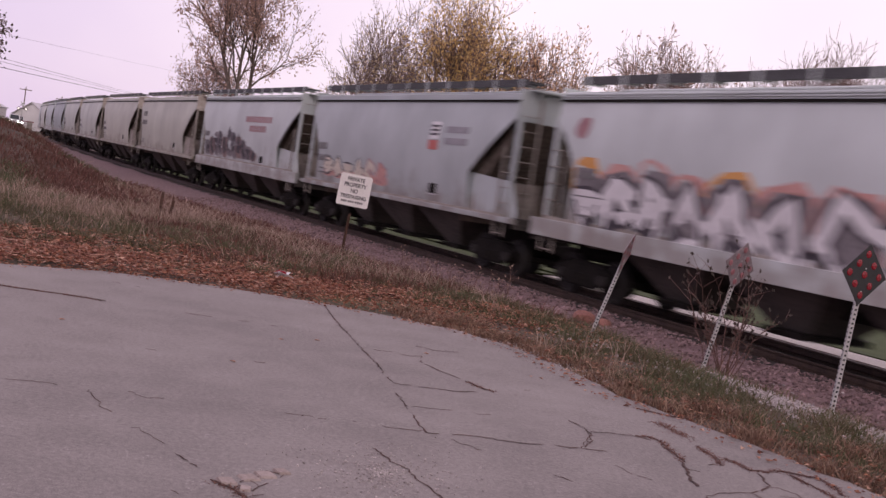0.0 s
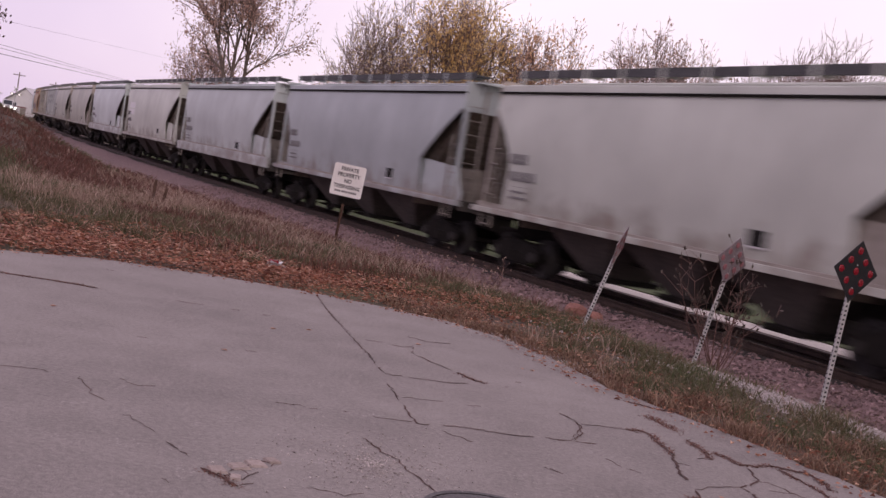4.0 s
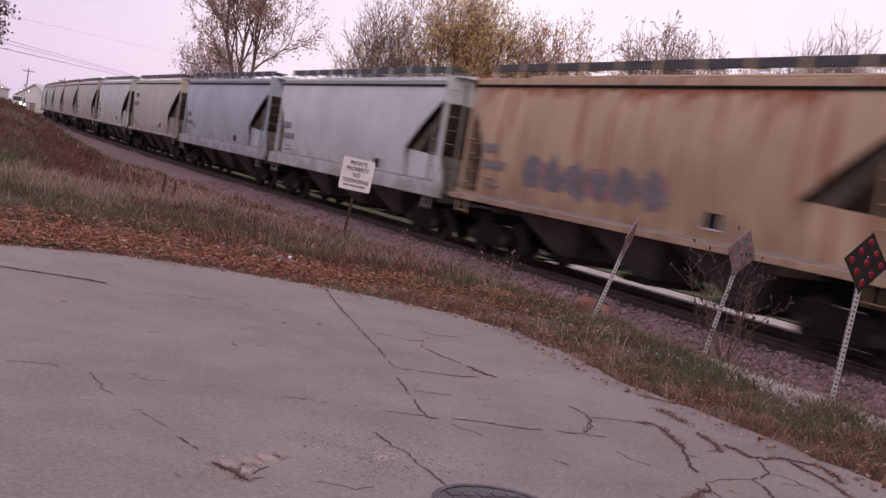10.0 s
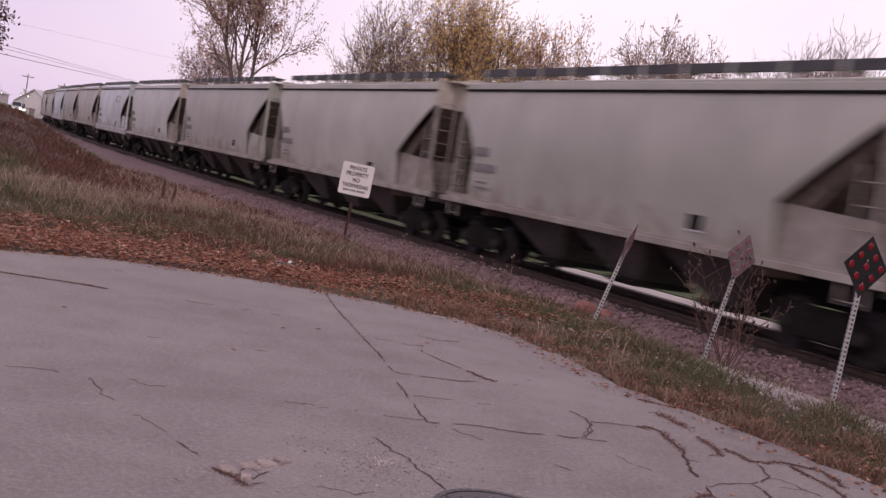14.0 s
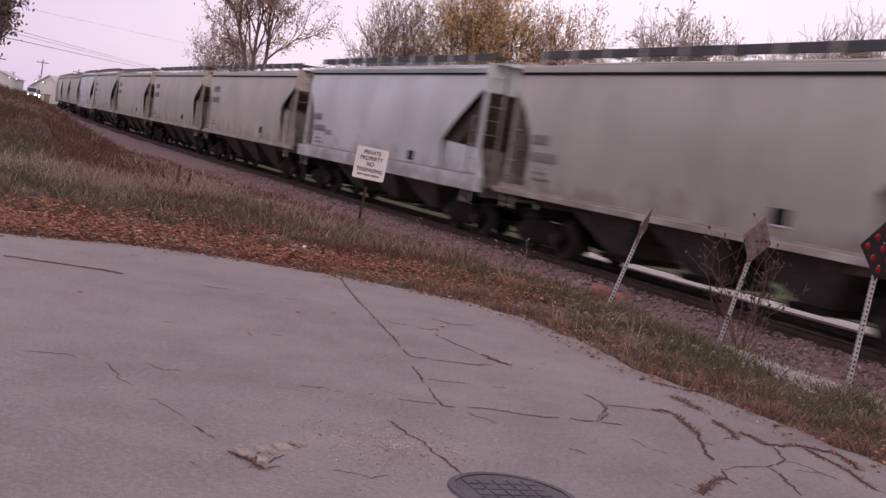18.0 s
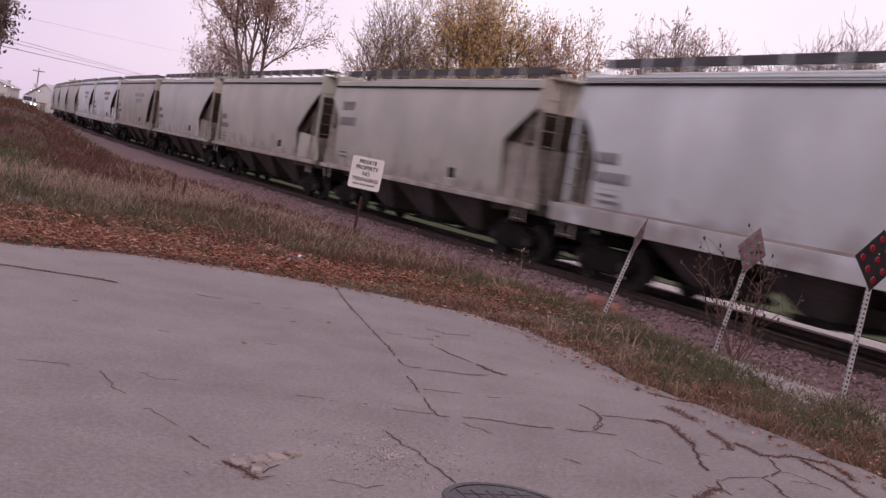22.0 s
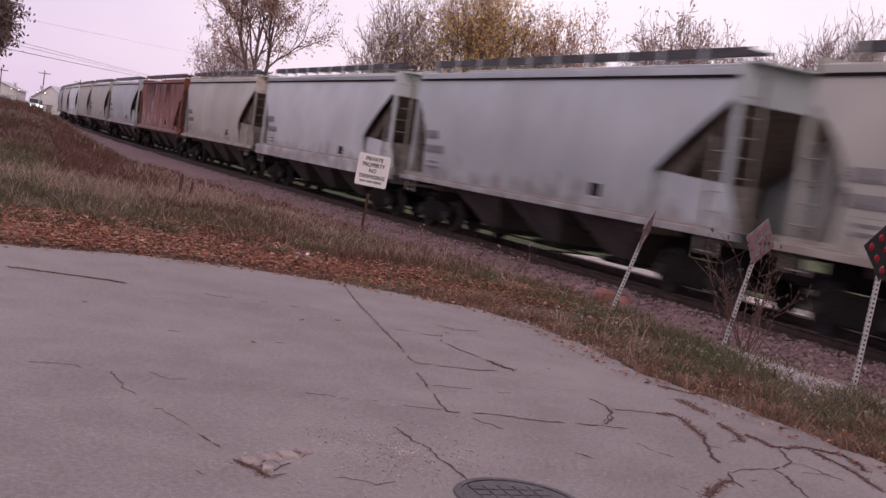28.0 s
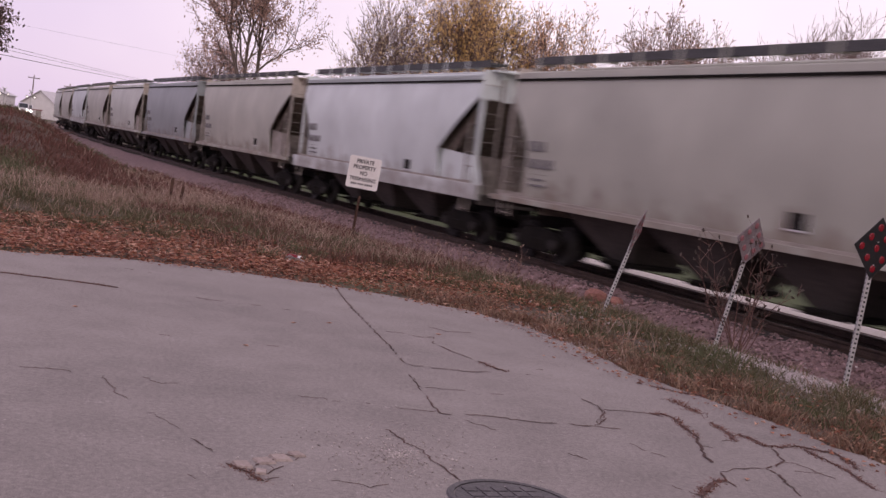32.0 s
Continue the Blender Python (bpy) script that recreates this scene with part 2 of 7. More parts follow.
def concrete(name):
    """Old concrete: broad stains, blotches a hand wide, fine grit and scattered pale specks."""
    m, n, l, b = node_material(name, 0.9)
    b.inputs["Specular IOR Level"].default_value = 0.3
    at = n.new("ShaderNodeNewGeometry").outputs["Position"]
    fac = None
    for scale, detail, weight in ((0.3, 3, 0.20), (2.0, 5, 0.12), (30.0, 4, 0.24), (150.0, 2, 0.44)):
        t = n.new("ShaderNodeTexNoise")
        t.inputs["Scale"].default_value = scale
        t.inputs["Detail"].default_value = detail
        t.inputs["Roughness"].default_value = 0.62
        l.new(at, t.inputs["Vector"])
        k = n.new("ShaderNodeMath")
        k.operation = "MULTIPLY_ADD"
        k.inputs[1].default_value = weight
        l.new(t.outputs["Fac"], k.inputs[0])
        k.inputs[2].default_value = 0.0
        if fac is not None:
            l.new(fac, k.inputs[2])
        fac = k.outputs[0]
    ramp = n.new("ShaderNodeValToRGB")
    ramp.color_ramp.elements[0].position = 0.37
    ramp.color_ramp.elements[0].color = (0.113, 0.100, 0.092, 1)
    ramp.color_ramp.elements[1].position = 0.62
    ramp.color_ramp.elements[1].color = (0.342, 0.310, 0.286, 1)
    l.new(fac, ramp.inputs["Fac"])
    cell = n.new("ShaderNodeTexVoronoi")
    cell.inputs["Scale"].default_value = 26.0
    l.new(at, cell.inputs["Vector"])
    dots = n.new("ShaderNodeMapRange")
    dots.inputs["From Min"].default_value = 0.10
    dots.inputs["From Max"].default_value = 0.22
    dots.inputs["To Min"].default_value = 0.75
    dots.inputs["To Max"].default_value = 0.0
    l.new(cell.outputs["Distance"], dots.inputs["Value"])
    gate = n.new("ShaderNodeTexNoise")
    gate.inputs["Scale"].default_value = 3.0
    gate.inputs["Detail"].default_value = 6
    l.new(at, gate.inputs["Vector"])
    gr = n.new("ShaderNodeMapRange")
    gr.inputs["From Min"].default_value = 0.48
    gr.inputs["From Max"].default_value = 0.66
    l.new(gate.outputs["Fac"], gr.inputs["Value"])
    mul = n.new("ShaderNodeMath")
    mul.operation = "MULTIPLY"
    l.new(dots.outputs["Result"], mul.inputs[0])
    l.new(gr.outputs["Result"], mul.inputs[1])
    mix = n.new("ShaderNodeMixRGB")
    mix.inputs["Color2"].default_value = (0.46, 0.42, 0.40, 1)
    l.new(mul.outputs[0], mix.inputs["Fac"])
    l.new(ramp.outputs["Color"], mix.inputs["Color1"])
    l.new(mix.outputs["Color"], b.inputs["Base Color"])
    bp = n.new("ShaderNodeBump")
    bp.inputs["Strength"].default_value = 0.25
    bp.inputs["Distance"].default_value = 0.01
    l.new(fac, bp.inputs["Height"])
    l.new(bp.outputs["Normal"], b.inputs["Normal"])
    return m


M_PAINT = car_paint("weathered_car_paint", grime=0.08, rust_at=0.74)
M_RUSTY = car_paint("rusted_car_paint", rust=(0.42, 0.33, 0.27), grime=0.8, rust_at=0.60, splash=0.45)
M_CREAM = surface("dusty_cream_steel", (0.36, 0.315, 0.265), (0.54, 0.48, 0.41), 0.75, scale=1.2, fine=4, moving=True, bump=0.1)
M_DUSTY = surface("dusty_grey_steel", (0.22, 0.195, 0.165), (0.34, 0.305, 0.265), 0.8, scale=1.0, fine=4, moving=True, bump=0.1)
# lower end panels, a little darker than the dusty grey steel
M_DUSK = surface("dark_end_steel", (0.17, 0.145, 0.122), (0.30, 0.262, 0.225), 0.8, scale=1.0, fine=4, moving=True, bump=0.1)
# inside of the end bays: recess shade mixed into the car's tan
M_RECESS = surface("shaded_brown_steel", (0.15, 0.12, 0.098), (0.27, 0.225, 0.185), 0.9, scale=1.0, fine=8, moving=True, bump=0.1, spec=0.2)
M_ORANGE = car_paint("faded_orange_paint", rust=(0.27, 0.11, 0.05), grime=0.45, rust_at=0.56, splash=0.5)
# near-black; on the underframes it carries the shade below the cars
M_UNDER = surface("near_black_steel", (0.005, 0.0045, 0.004), (0.018, 0.015, 0.013), 0.9, spec=0.15, scale=2.0, fine=20, moving=True, bump=0.2)
# hopper bays, their underside shade included in the dark colour
M_BAY = surface("shaded_hopper_steel", (0.030, 0.026, 0.022), (0.09, 0.077, 0.066), 0.85, scale=1.0, fine=12, moving=True, bump=0.1)
M_WALKWAY = surface("galvanised_grating", (0.045, 0.046, 0.046), (0.11, 0.112, 0.11), 0.7, metal=0.3, scale=4, fine=60, moving=True)
M_GALV = surface("galvanised_steel", (0.36, 0.36, 0.35), (0.52, 0.51, 0.49), 0.5, metal=0.5, scale=5, fine=60, moving=True, bump=0.1)
# wheel steel, darkened as well for the shade beneath the train
M_WHEEL = surface("worn_shaded_wheel_steel", (0.010, 0.009, 0.008), (0.032, 0.027, 0.024), 0.75, metal=0.2, scale=4, fine=40, moving=True)
M_MARK = surface("faded_black_stencil", (0.10, 0.10, 0.10), (0.22, 0.21, 0.20), 0.8, scale=4, fine=30, moving=True, bump=0)
M_WHITE_MARK = surface("white_stencil_paint", (0.55, 0.55, 0.54), (0.75, 0.75, 0.74), 0.7, scale=4, fine=30, moving=True, bump=0)
M_YELLOW_MARK = surface("yellow_reflective_strip", (0.42, 0.26, 0.05), (0.58, 0.38, 0.09), 0.5, scale=6, fine=30, moving=True, bump=0)
M_CONCRETE = concrete("worn_concrete")
M_SOIL = surface("dark_soil", (0.032, 0.018, 0.015), (0.115, 0.06, 0.048), 0.95, scale=2, fine=30, bump=0.6)
M_GROUND = surface("autumn_ground", (0.045, 0.033, 0.022), (0.13, 0.095, 0.065), 0.95, scale=0.7, fine=12, bump=0.6, patch=(0.075, 0.085, 0.032), patch_at=0.55, patch_scale=0.25)
M_BALLAST = surface("pink_ballast", (0.11, 0.066, 0.062), (0.26, 0.172, 0.165), 0.9, scale=6, fine=26, bump=1.0)
M_STONE = surface("crushed_stone", (0.125, 0.078, 0.075), (0.28, 0.192, 0.186), 0.9, scale=5, fine=40, bump=0.3, per_piece=0.45, island=True)
M_GRAVEL = surface("pale_gravel", (0.26, 0.225, 0.21), (0.46, 0.415, 0.39), 0.9, scale=5, fine=40, bump=0.4, per_piece=0.3, island=True)
M_RAIL = surface("rail_steel", (0.03, 0.02, 0.016), (0.09, 0.06, 0.045), 0.6, metal=0.6, scale=4, fine=40)
M_TIE = surface("creosoted_wood", (0.02, 0.016, 0.013), (0.06, 0.048, 0.04), 0.9, scale=3, fine=40)
M_LAWN = surface("mown_grass", (0.035, 0.055, 0.012), (0.075, 0.10, 0.026), 0.95, scale=1.0, fine=30, bump=0.6)
M_ROAD = surface("pale_road_concrete", (0.50, 0.46, 0.42), (0.66, 0.61, 0.56), 0.9, scale=0.6, fine=14, bump=0.15)
M_BARK = surface("grey_bark", (0.10, 0.075, 0.062), (0.22, 0.165, 0.14), 0.95, scale=3, fine=30, bump=0.6)
M_TWIG = surface("brown_twigs", (0.17, 0.115, 0.10), (0.29, 0.21, 0.185), 0.95, scale=4, fine=30, bump=0)
M_SIGN = surface("white_sign_enamel", (0.66, 0.62, 0.58), (0.80, 0.77, 0.73), 0.45, scale=3, fine=40, bump=0.05, moving=True)
M_INK = surface("sign_lettering", (0.04, 0.035, 0.04), (0.09, 0.08, 0.08), 0.6, scale=8, fine=60, bump=0, moving=True)
M_DIAMOND = surface("black_marker_panel", (0.006, 0.006, 0.007), (0.02, 0.02, 0.021), 0.45, scale=4, fine=40, bump=0.05, moving=True)
# slanted marker faces: the sky's grey sheen is painted into panel and reflectors
M_DULL = surface("sky_sheen_panel", (0.13, 0.105, 0.11), (0.28, 0.24, 0.245), 0.4, scale=8, fine=50, bump=0.05, moving=True)
M_DULL_RED = surface("sheen_red_reflector", (0.22, 0.07, 0.08), (0.34, 0.15, 0.16), 0.35, scale=10, fine=80, bump=0.1, moving=True)
M_BACK = surface("bare_aluminium_back", (0.24, 0.20, 0.20), (0.38, 0.33, 0.33), 0.5, metal=0.4, scale=4, fine=40, bump=0.05, moving=True)
M_RED = surface("red_reflector", (0.15, 0.004, 0.010), (0.27, 0.012, 0.022), 0.25, scale=10, fine=80, bump=0.1, moving=True)
M_IRON = surface("cast_iron", (0.045, 0.042, 0.045), (0.11, 0.10, 0.105), 0.6, metal=0.4, scale=6, fine=60, bump=0.3)
M_SIDING = surface("white_house_siding", (0.58, 0.56, 0.54), (0.74, 0.72, 0.70), 0.7, scale=1, fine=20, bump=0.05)
M_ROOF = surface("grey_shingle", (0.10, 0.095, 0.095), (0.20, 0.19, 0.185), 0.9, scale=2, fine=20, bump=0.4)
M_GLASS_DARK, _n, _l, _b = node_material("window_glass", 0.08)
_b.inputs["Base Color"].default_value = (0.03, 0.035, 0.04, 1)
M_GLASS_DARK.diffuse_color = (0.05, 0.05, 0.05, 1)
M_CABLE = surface("cable_sheath", (0.02, 0.02, 0.022), (0.05, 0.05, 0.05), 0.7, scale=4, fine=40, bump=0)
M_GRASS = leafy("verge_grass", [(0.065, 0.080, 0.032), (0.10, 0.105, 0.048), (0.17, 0.13, 0.08), (0.075, 0.085, 0.036), (0.13, 0.085, 0.058), (0.24, 0.18, 0.12)])
M_STRAW = leafy("dry_grass", [(0.40, 0.28, 0.22), (0.27, 0.18, 0.14), (0.52, 0.39, 0.31), (0.21, 0.145, 0.11)])
M_WEED = leafy("red_brown_weeds", [(0.125, 0.05, 0.04), (0.19, 0.08, 0.06), (0.09, 0.046, 0.036), (0.155, 0.095, 0.07), (0.105, 0.044, 0.036), (0.24, 0.135, 0.105)])
M_LEAF = leafy("fallen_leaves", [(0.19, 0.066, 0.042), (0.38, 0.16, 0.10), (0.10, 0.036, 0.028), (0.66, 0.42, 0.30), (0.24, 0.088, 0.055), (0.48, 0.23, 0.14), (0.12, 0.045, 0.034)])
M_FOL_BROWN = leafy("thin_brown_leaves", [(0.50, 0.33, 0.26), (0.60, 0.42, 0.34), (0.38, 0.25, 0.20)], through=0.5)
M_FOL_GOLD = leafy("golden_leaves", [(0.80, 0.54, 0.21), (0.70, 0.50, 0.22), (0.84, 0.60, 0.27), (0.60, 0.46, 0.23)], through=0.6)
M_FOL_OLIVE = leafy("olive_leaves", [(0.62, 0.48, 0.30), (0.72, 0.56, 0.35), (0.50, 0.40, 0.25)], through=0.6)
M_FOL_DARK = leafy("dark_dry_leaves", [(0.06, 0.055, 0.045), (0.11, 0.085, 0.07), (0.08, 0.065, 0.055)])


def glow(name, colour, strength):
    m, n, l, b = node_material(name, 0.3)
    b.inputs["Emission Color"].default_value = (*colour, 1)
    b.inputs["Emission Strength"].default_value = strength
    b.inputs["Base Color"].default_value = (*colour, 1)
    return m


M_LAMP = glow("lit_lamp", (1.0, 0.95, 0.88), 0.8)


# ---- mesh helpers ----
class Shape:
    """Collects simple solids into one mesh."""

    def __init__(self):
        self.v, self.f = [], []

    def add(self, verts, faces):
        k = len(self.v)
        self.v += [tuple(p) for p in verts]
        self.f += [tuple(k + i for i in q) for q in faces]
        return self

    def box(self, x0, x1, y0, y1, z0, z1):
        p = [(x, y, z) for x in (x0, x1) for y in (y0, y1) for z in (z0, z1)]
        return self.add(p, [(0, 1, 3, 2), (4, 6, 7, 5), (0, 4, 5, 1), (2, 3, 7, 6), (0, 2, 6, 4), (1, 5, 7, 3)])

    def prism(self, poly, y0, y1):
        """A polygon in x and z, drawn out along y."""
        n = len(poly)
        p = [(x, y0, z) for x, z in poly] + [(x, y1, z) for x, z in poly]
        return self.add(p, [tuple(range(n)), tuple(range(2 * n - 1, n - 1, -1))] + [(i, n + i, n + (i + 1) % n, (i + 1) % n) for i in range(n)])

    def rod(self, a, b, r0, r1=None, n=6):
        a, b = Vector(a), Vector(b)
        r1 = r0 if r1 is None else r1
        d = (b - a).normalized()
        u = d.orthogonal().normalized()
        w = d.cross(u)
        p = [a + (u * math.cos(t) + w * math.sin(t)) * r0 for t in [2 * math.pi * i / n for i in range(n)]]
        p += [b + (u * math.cos(t) + w * math.sin(t)) * r1 for t in [2 * math.pi * i / n for i in range(n)]]
        return self.add(p, [tuple(range(n - 1, -1, -1)), tuple(range(n, 2 * n))] + [(i, (i + 1) % n, n + (i + 1) % n, n + i) for i in range(n)])

    def tube(self, points, radii, n=4):
        """One tapering tube through points that rise."""
        p = []
        for (x, y, z), r in zip(points, radii):
            p += [(x + r * math.cos(2 * math.pi * i / n), y + r * math.sin(2 * math.pi * i / n), z) for i in range(n)]
        k = len(points)
        return self.add(p, [(j * n + i, j * n + (i + 1) % n, (j + 1) * n + (i + 1) % n, (j + 1) * n + i) for j in range(k - 1) for i in range(n)] + [tuple(range(n - 1, -1, -1)), tuple(range((k - 1) * n, k * n))])

    def lathe(self, profile, axis="y", n=20, at=(0, 0, 0)):
        """A profile of (radius, along) turned about an axis."""
        p = []
        for r, h in profile:
            for i in range(n):
                t = 2 * math.pi * i / n
                c, s = r * math.cos(t), r * math.sin(t)
                q = {"y": (c, h, s), "z": (c, s, h), "x": (h, c, s)}[axis]
                p.append((q[0] + at[0], q[1] + at[1], q[2] + at[2]))
        k = len(profile)
        faces = [(j * n + i, j * n + (i + 1) % n, (j + 1) * n + (i + 1) % n, (j + 1) * n + i) for j in range(k - 1) for i in range(n)]
        faces += [tuple(range(n - 1, -1, -1)), tuple(range((k - 1) * n, k * n))]
        return self.add(p, faces)

    def mesh(self, name, material, bevel=0.0, smooth=False):
        me = bpy.data.meshes.new(name)
        me.from_pydata(self.v, [], self.f)
        bm = bmesh.new()
        bm.from_mesh(me)
        bmesh.ops.recalc_face_normals(bm, faces=bm.faces)
        if bevel:
            bmesh.ops.bevel(bm, geom=[e for e in bm.edges if len(e.link_faces) == 2 and e.calc_face_angle(0) > 0.6], offset=bevel, segments=1, affect="EDGES")
        if smooth:
            for f in bm.faces:
                f.smooth = True
            for e in bm.edges:
                if len(e.link_faces) == 2 and e.calc_face_angle(0) > 0.6:
                    e.smooth = False
        bm.to_mesh(me)
        bm.free()
        me.materials.append(material)
        return me


def part(name, shape, material, parent, label="", bevel=0.0, at=None, smooth=False):
    """One mesh object under a thing or a part; shape is a Shape or a finished mesh."""
    me = shape if isinstance(shape, bpy.types.Mesh) else shape.mesh(name, material, bevel, smooth)
    ob = new(name, me)
    ob.parent = parent
    if at is not None:
        ob.matrix_basis = at
    if label:
        ob["label"] = label
    return ob


def quads(name, verts, faces, material):
    me = bpy.data.meshes.new(name)
    me.from_pydata(verts, [], faces)
    me.materials.append(material)
    return me


# ---- plan: the railway's centre line, as metres along it ----
TRACK_Y, TRACK_TURN = 34.310, (-1.1143995, -1.4516921e-4, -2.1968870e-5, -2.1350274e-7)
RAIL_Z = -0.372
_s = np.arange(-190.0, 30.01, 0.5)
_a = TRACK_TURN[0] + TRACK_TURN[1] * _s + TRACK_TURN[2] * _s ** 2 / 2 + TRACK_TURN[3] * _s ** 3 / 6
# the far curve eases, then tightens again
_a = _a + 6e-6 * (np.clip(-60 - _s, 0, 70) ** 2 - 3 * np.clip(-132 - _s, 0, None) ** 2)
_x = np.concatenate([[0.0], np.cumsum((np.cos(_a[1:]) + np.cos(_a[:-1])) * 0.25)])
_y = np.concatenate([[0.0], np.cumsum((np.sin(_a[1:]) + np.sin(_a[:-1])) * 0.25)])
_x, _y = _x - _x[380], _y - _y[380] + TRACK_Y
# straight on beyond both ends
TS = np.concatenate([[_s[0] - 1100], _s, [_s[-1] + 1000]])
TX = np.concatenate([[_x[0] - 1100 * math.cos(_a[0])], _x, [_x[-1] + 1000 * math.cos(_a[-1])]])
TY = np.concatenate([[_y[0] - 1100 * math.sin(_a[0])], _y, [_y[-1] + 1000 * math.sin(_a[-1])]])


def track(s, e=0.0):
    """The place at s metres along the line, e metres to the side of the pavement, and the heading."""
    x, y = float(np.interp(s, TS, TX)), float(np.interp(s, TS, TY))
    x2, y2 = float(np.interp(s + 0.5, TS, TX)), float(np.interp(s + 0.5, TS, TY))
    a = math.atan2(y2 - y, x2 - x)
    return x + e * math.sin(a), y - e * math.cos(a), a


def beside(x, y):
    """Metres along the line and to its side, for arrays of places."""
    x, y = np.asarray(x, float).ravel(), np.asarray(y, float).ravel()
    ss = np.concatenate([np.arange(-1200, -190, 20.0), np.arange(-190, 30, 1.0), np.arange(30, 1000, 20.0)])
    px, py = np.interp(ss, TS, TX), np.interp(ss, TS, TY)
    s_out, e_out = np.empty(len(x)), np.empty(len(x))
    ux, uy = np.diff(px), np.diff(py)
    ln = np.hypot(ux, uy)
    ux, uy = ux / ln, uy / ln
    for k in range(0, len(x), 4000):
        xx, yy = x[k:k + 4000, None], y[k:k + 4000, None]
        t = np.clip((xx - px[:-1]) * ux + (yy - py[:-1]) * uy, 0, ln)
        dx, dy = xx - px[:-1] - t * ux, yy - py[:-1] - t * uy
        d = dx * dx + dy * dy
        i = np.argmin(d, axis=1)
        r = np.arange(len(i))
        s_out[k:k + 4000] = ss[i] + t[r, i]
        e_out[k:k + 4000] = np.sqrt(d[r, i]) * np.sign(dx[r, i] * uy[i] - dy[r, i] * ux[i])
    return s_out, e_out


def smooth(a, b, v):
    t = np.clip((v - a) / (b - a), 0, 1)
    return t * t * (3 - 2 * t)


def ripple(x, y):
    return np.sin(x * 0.9 + 1.3 * np.sin(y * 0.6)) * np.sin(y * 0.8 + 0.7 * np.sin(x * 0.5))


def terrain(x, y):
    """Ground height: verge down to the ballast, a weedy bank, flat land beyond."""
    x, y = np.asarray(x, float), np.asarray(y, float)
    s, e = beside(x, y)
    s, e = s.reshape(x.shape), e.reshape(x.shape)
    near_side = np.interp(e, [-9, -6, -3.4, 3.4, 4.7, 5.8, 7.2, 8.8], [-0.62, -0.66, -0.80, -0.76, -0.44, -0.20, -0.05, -0.02])
    far_side = np.interp(e, [-9, -6, -3.4, 3.4, 4.7, 6.2, 8.8, 12.0], [-0.62, -0.66, -0.80, -0.72, -0.58, -0.42, -0.16, -0.03])
    k = smooth(6, 16, s)
    z = near_side * k + far_side * (1 - k)
    near = 1 - smooth(60, 140, np.hypot(x, y))
    z = z + 0.04 * ripple(x, y) * smooth(4.0, 6.0, e) * near * (1 - smooth(8.0, 8.8, e) * smooth(14, 16, s))
    bank = smooth(6.8, 11.5, e) * (1 - smooth(17, 26, e)) * smooth(-135, -95, s) * (1 - smooth(-24, -2, s))
    z = z + bank * (1.42 + 0.12 * ripple(x * 1.7, y * 1.7))
    return z


# ---- setting ----
def graded(lo, hi, step, far):
    """Even steps over the near stretch, wider ones out to the horizon."""
    mid = list(np.arange(lo, hi + step / 2, step))
    out, d = [], step
    edge = hi
    while edge < far:
        d *= 1.35
        edge += d
        out.append(edge)
    back, d, edge = [], step, lo
    while edge > -far:
        d *= 1.35
        edge -= d
        back.append(edge)
    return np.array(back[::-1] + mid + out)


gx, gy = graded(-34, 26, 0.5, 2600), graded(2, 84, 0.5, 2600)
GX, GY = np.meshgrid(gx, gy)
GZ = terrain(GX, GY)
# the pavement's bed lies a little lower than its slab
PAVE = [(-40.0, -30.0), (-40.0, 2.0), (-16.0, 8.8), (-8.0, 11.6), (-4.9, 12.75), (-4.0, 13.45), (-3.2, 13.65), (-2.2, 13.75), (-1.25, 13.65), (-0.45, 13.45), (0.25, 13.1),
        (0.9, 12.5), (1.42, 11.35), (1.8, 10.2), (2.4, 9.3), (2.85, 8.45), (3.1, 7.95), (3.6, 7.1), (6.5, 1.5), (14.0, -14.0), (22.0, -30.0)]


def inside(x, y, poly):
    c = np.zeros(x.shape, bool)
    for (x0, y0), (x1, y1) in zip(poly, poly[1:] + poly[:1]):
        if y0 != y1:
            c ^= ((y0 > y) != (y1 > y)) & (x < (x1 - x0) * (y - y0) / (y1 - y0) + x0)
    return c


GZ = np.where(inside(GX, GY, PAVE), np.minimum(GZ, -0.09), GZ)
nx, ny = len(gx), len(gy)
gv = np.stack([GX.ravel(), GY.ravel(), GZ.ravel()], 1).tolist()
gf = [(j * nx + i, j * nx + i + 1, (j + 1) * nx + i + 1, (j + 1) * nx + i) for j in range(ny - 1) for i in range(nx - 1)]
ground = new("ground", quads("ground", gv, gf, M_GROUND))
for f in ground.data.polygons:
    f.use_smooth = True
tagged(ground, "bare autumn ground with thin brown and green growth", "ground", kind="structure")


def slab(name, poly, top, depth, material):
    """A flat slab with a rounded, slightly uneven rim."""
    n = len(poly)
    cx, cy = sum(p[0] for p in poly) / n, sum(p[1] for p in poly) / n
    v = [(x, y, top) for x, y in poly] + [(x + 0.03 * (x - cx) / 10, y + 0.03, top - 0.03) for x, y in poly] + [(x + 0.02, y + 0.03, top - depth) for x, y in poly]
    f = [tuple(range(n))] + [(k * n + i, (k + 1) * n + i, (k + 1) * n + (i + 1) % n, k * n + (i + 1) % n) for k in (0, 1) for i in range(n)]
    bm = bmesh.new()
    vs = [bm.verts.new(p) for p in v]
    for q in f:
        bm.faces.new([vs[i] for i in q])
    bmesh.ops.triangulate(bm, faces=[g for g in bm.faces if len(g.verts) > 4])
    bmesh.ops.recalc_face_normals(bm, faces=bm.faces)
    me = bpy.data.meshes.new(name)
    bm.to_mesh(me)
    bm.free()
    me.materials.append(material)
    return me


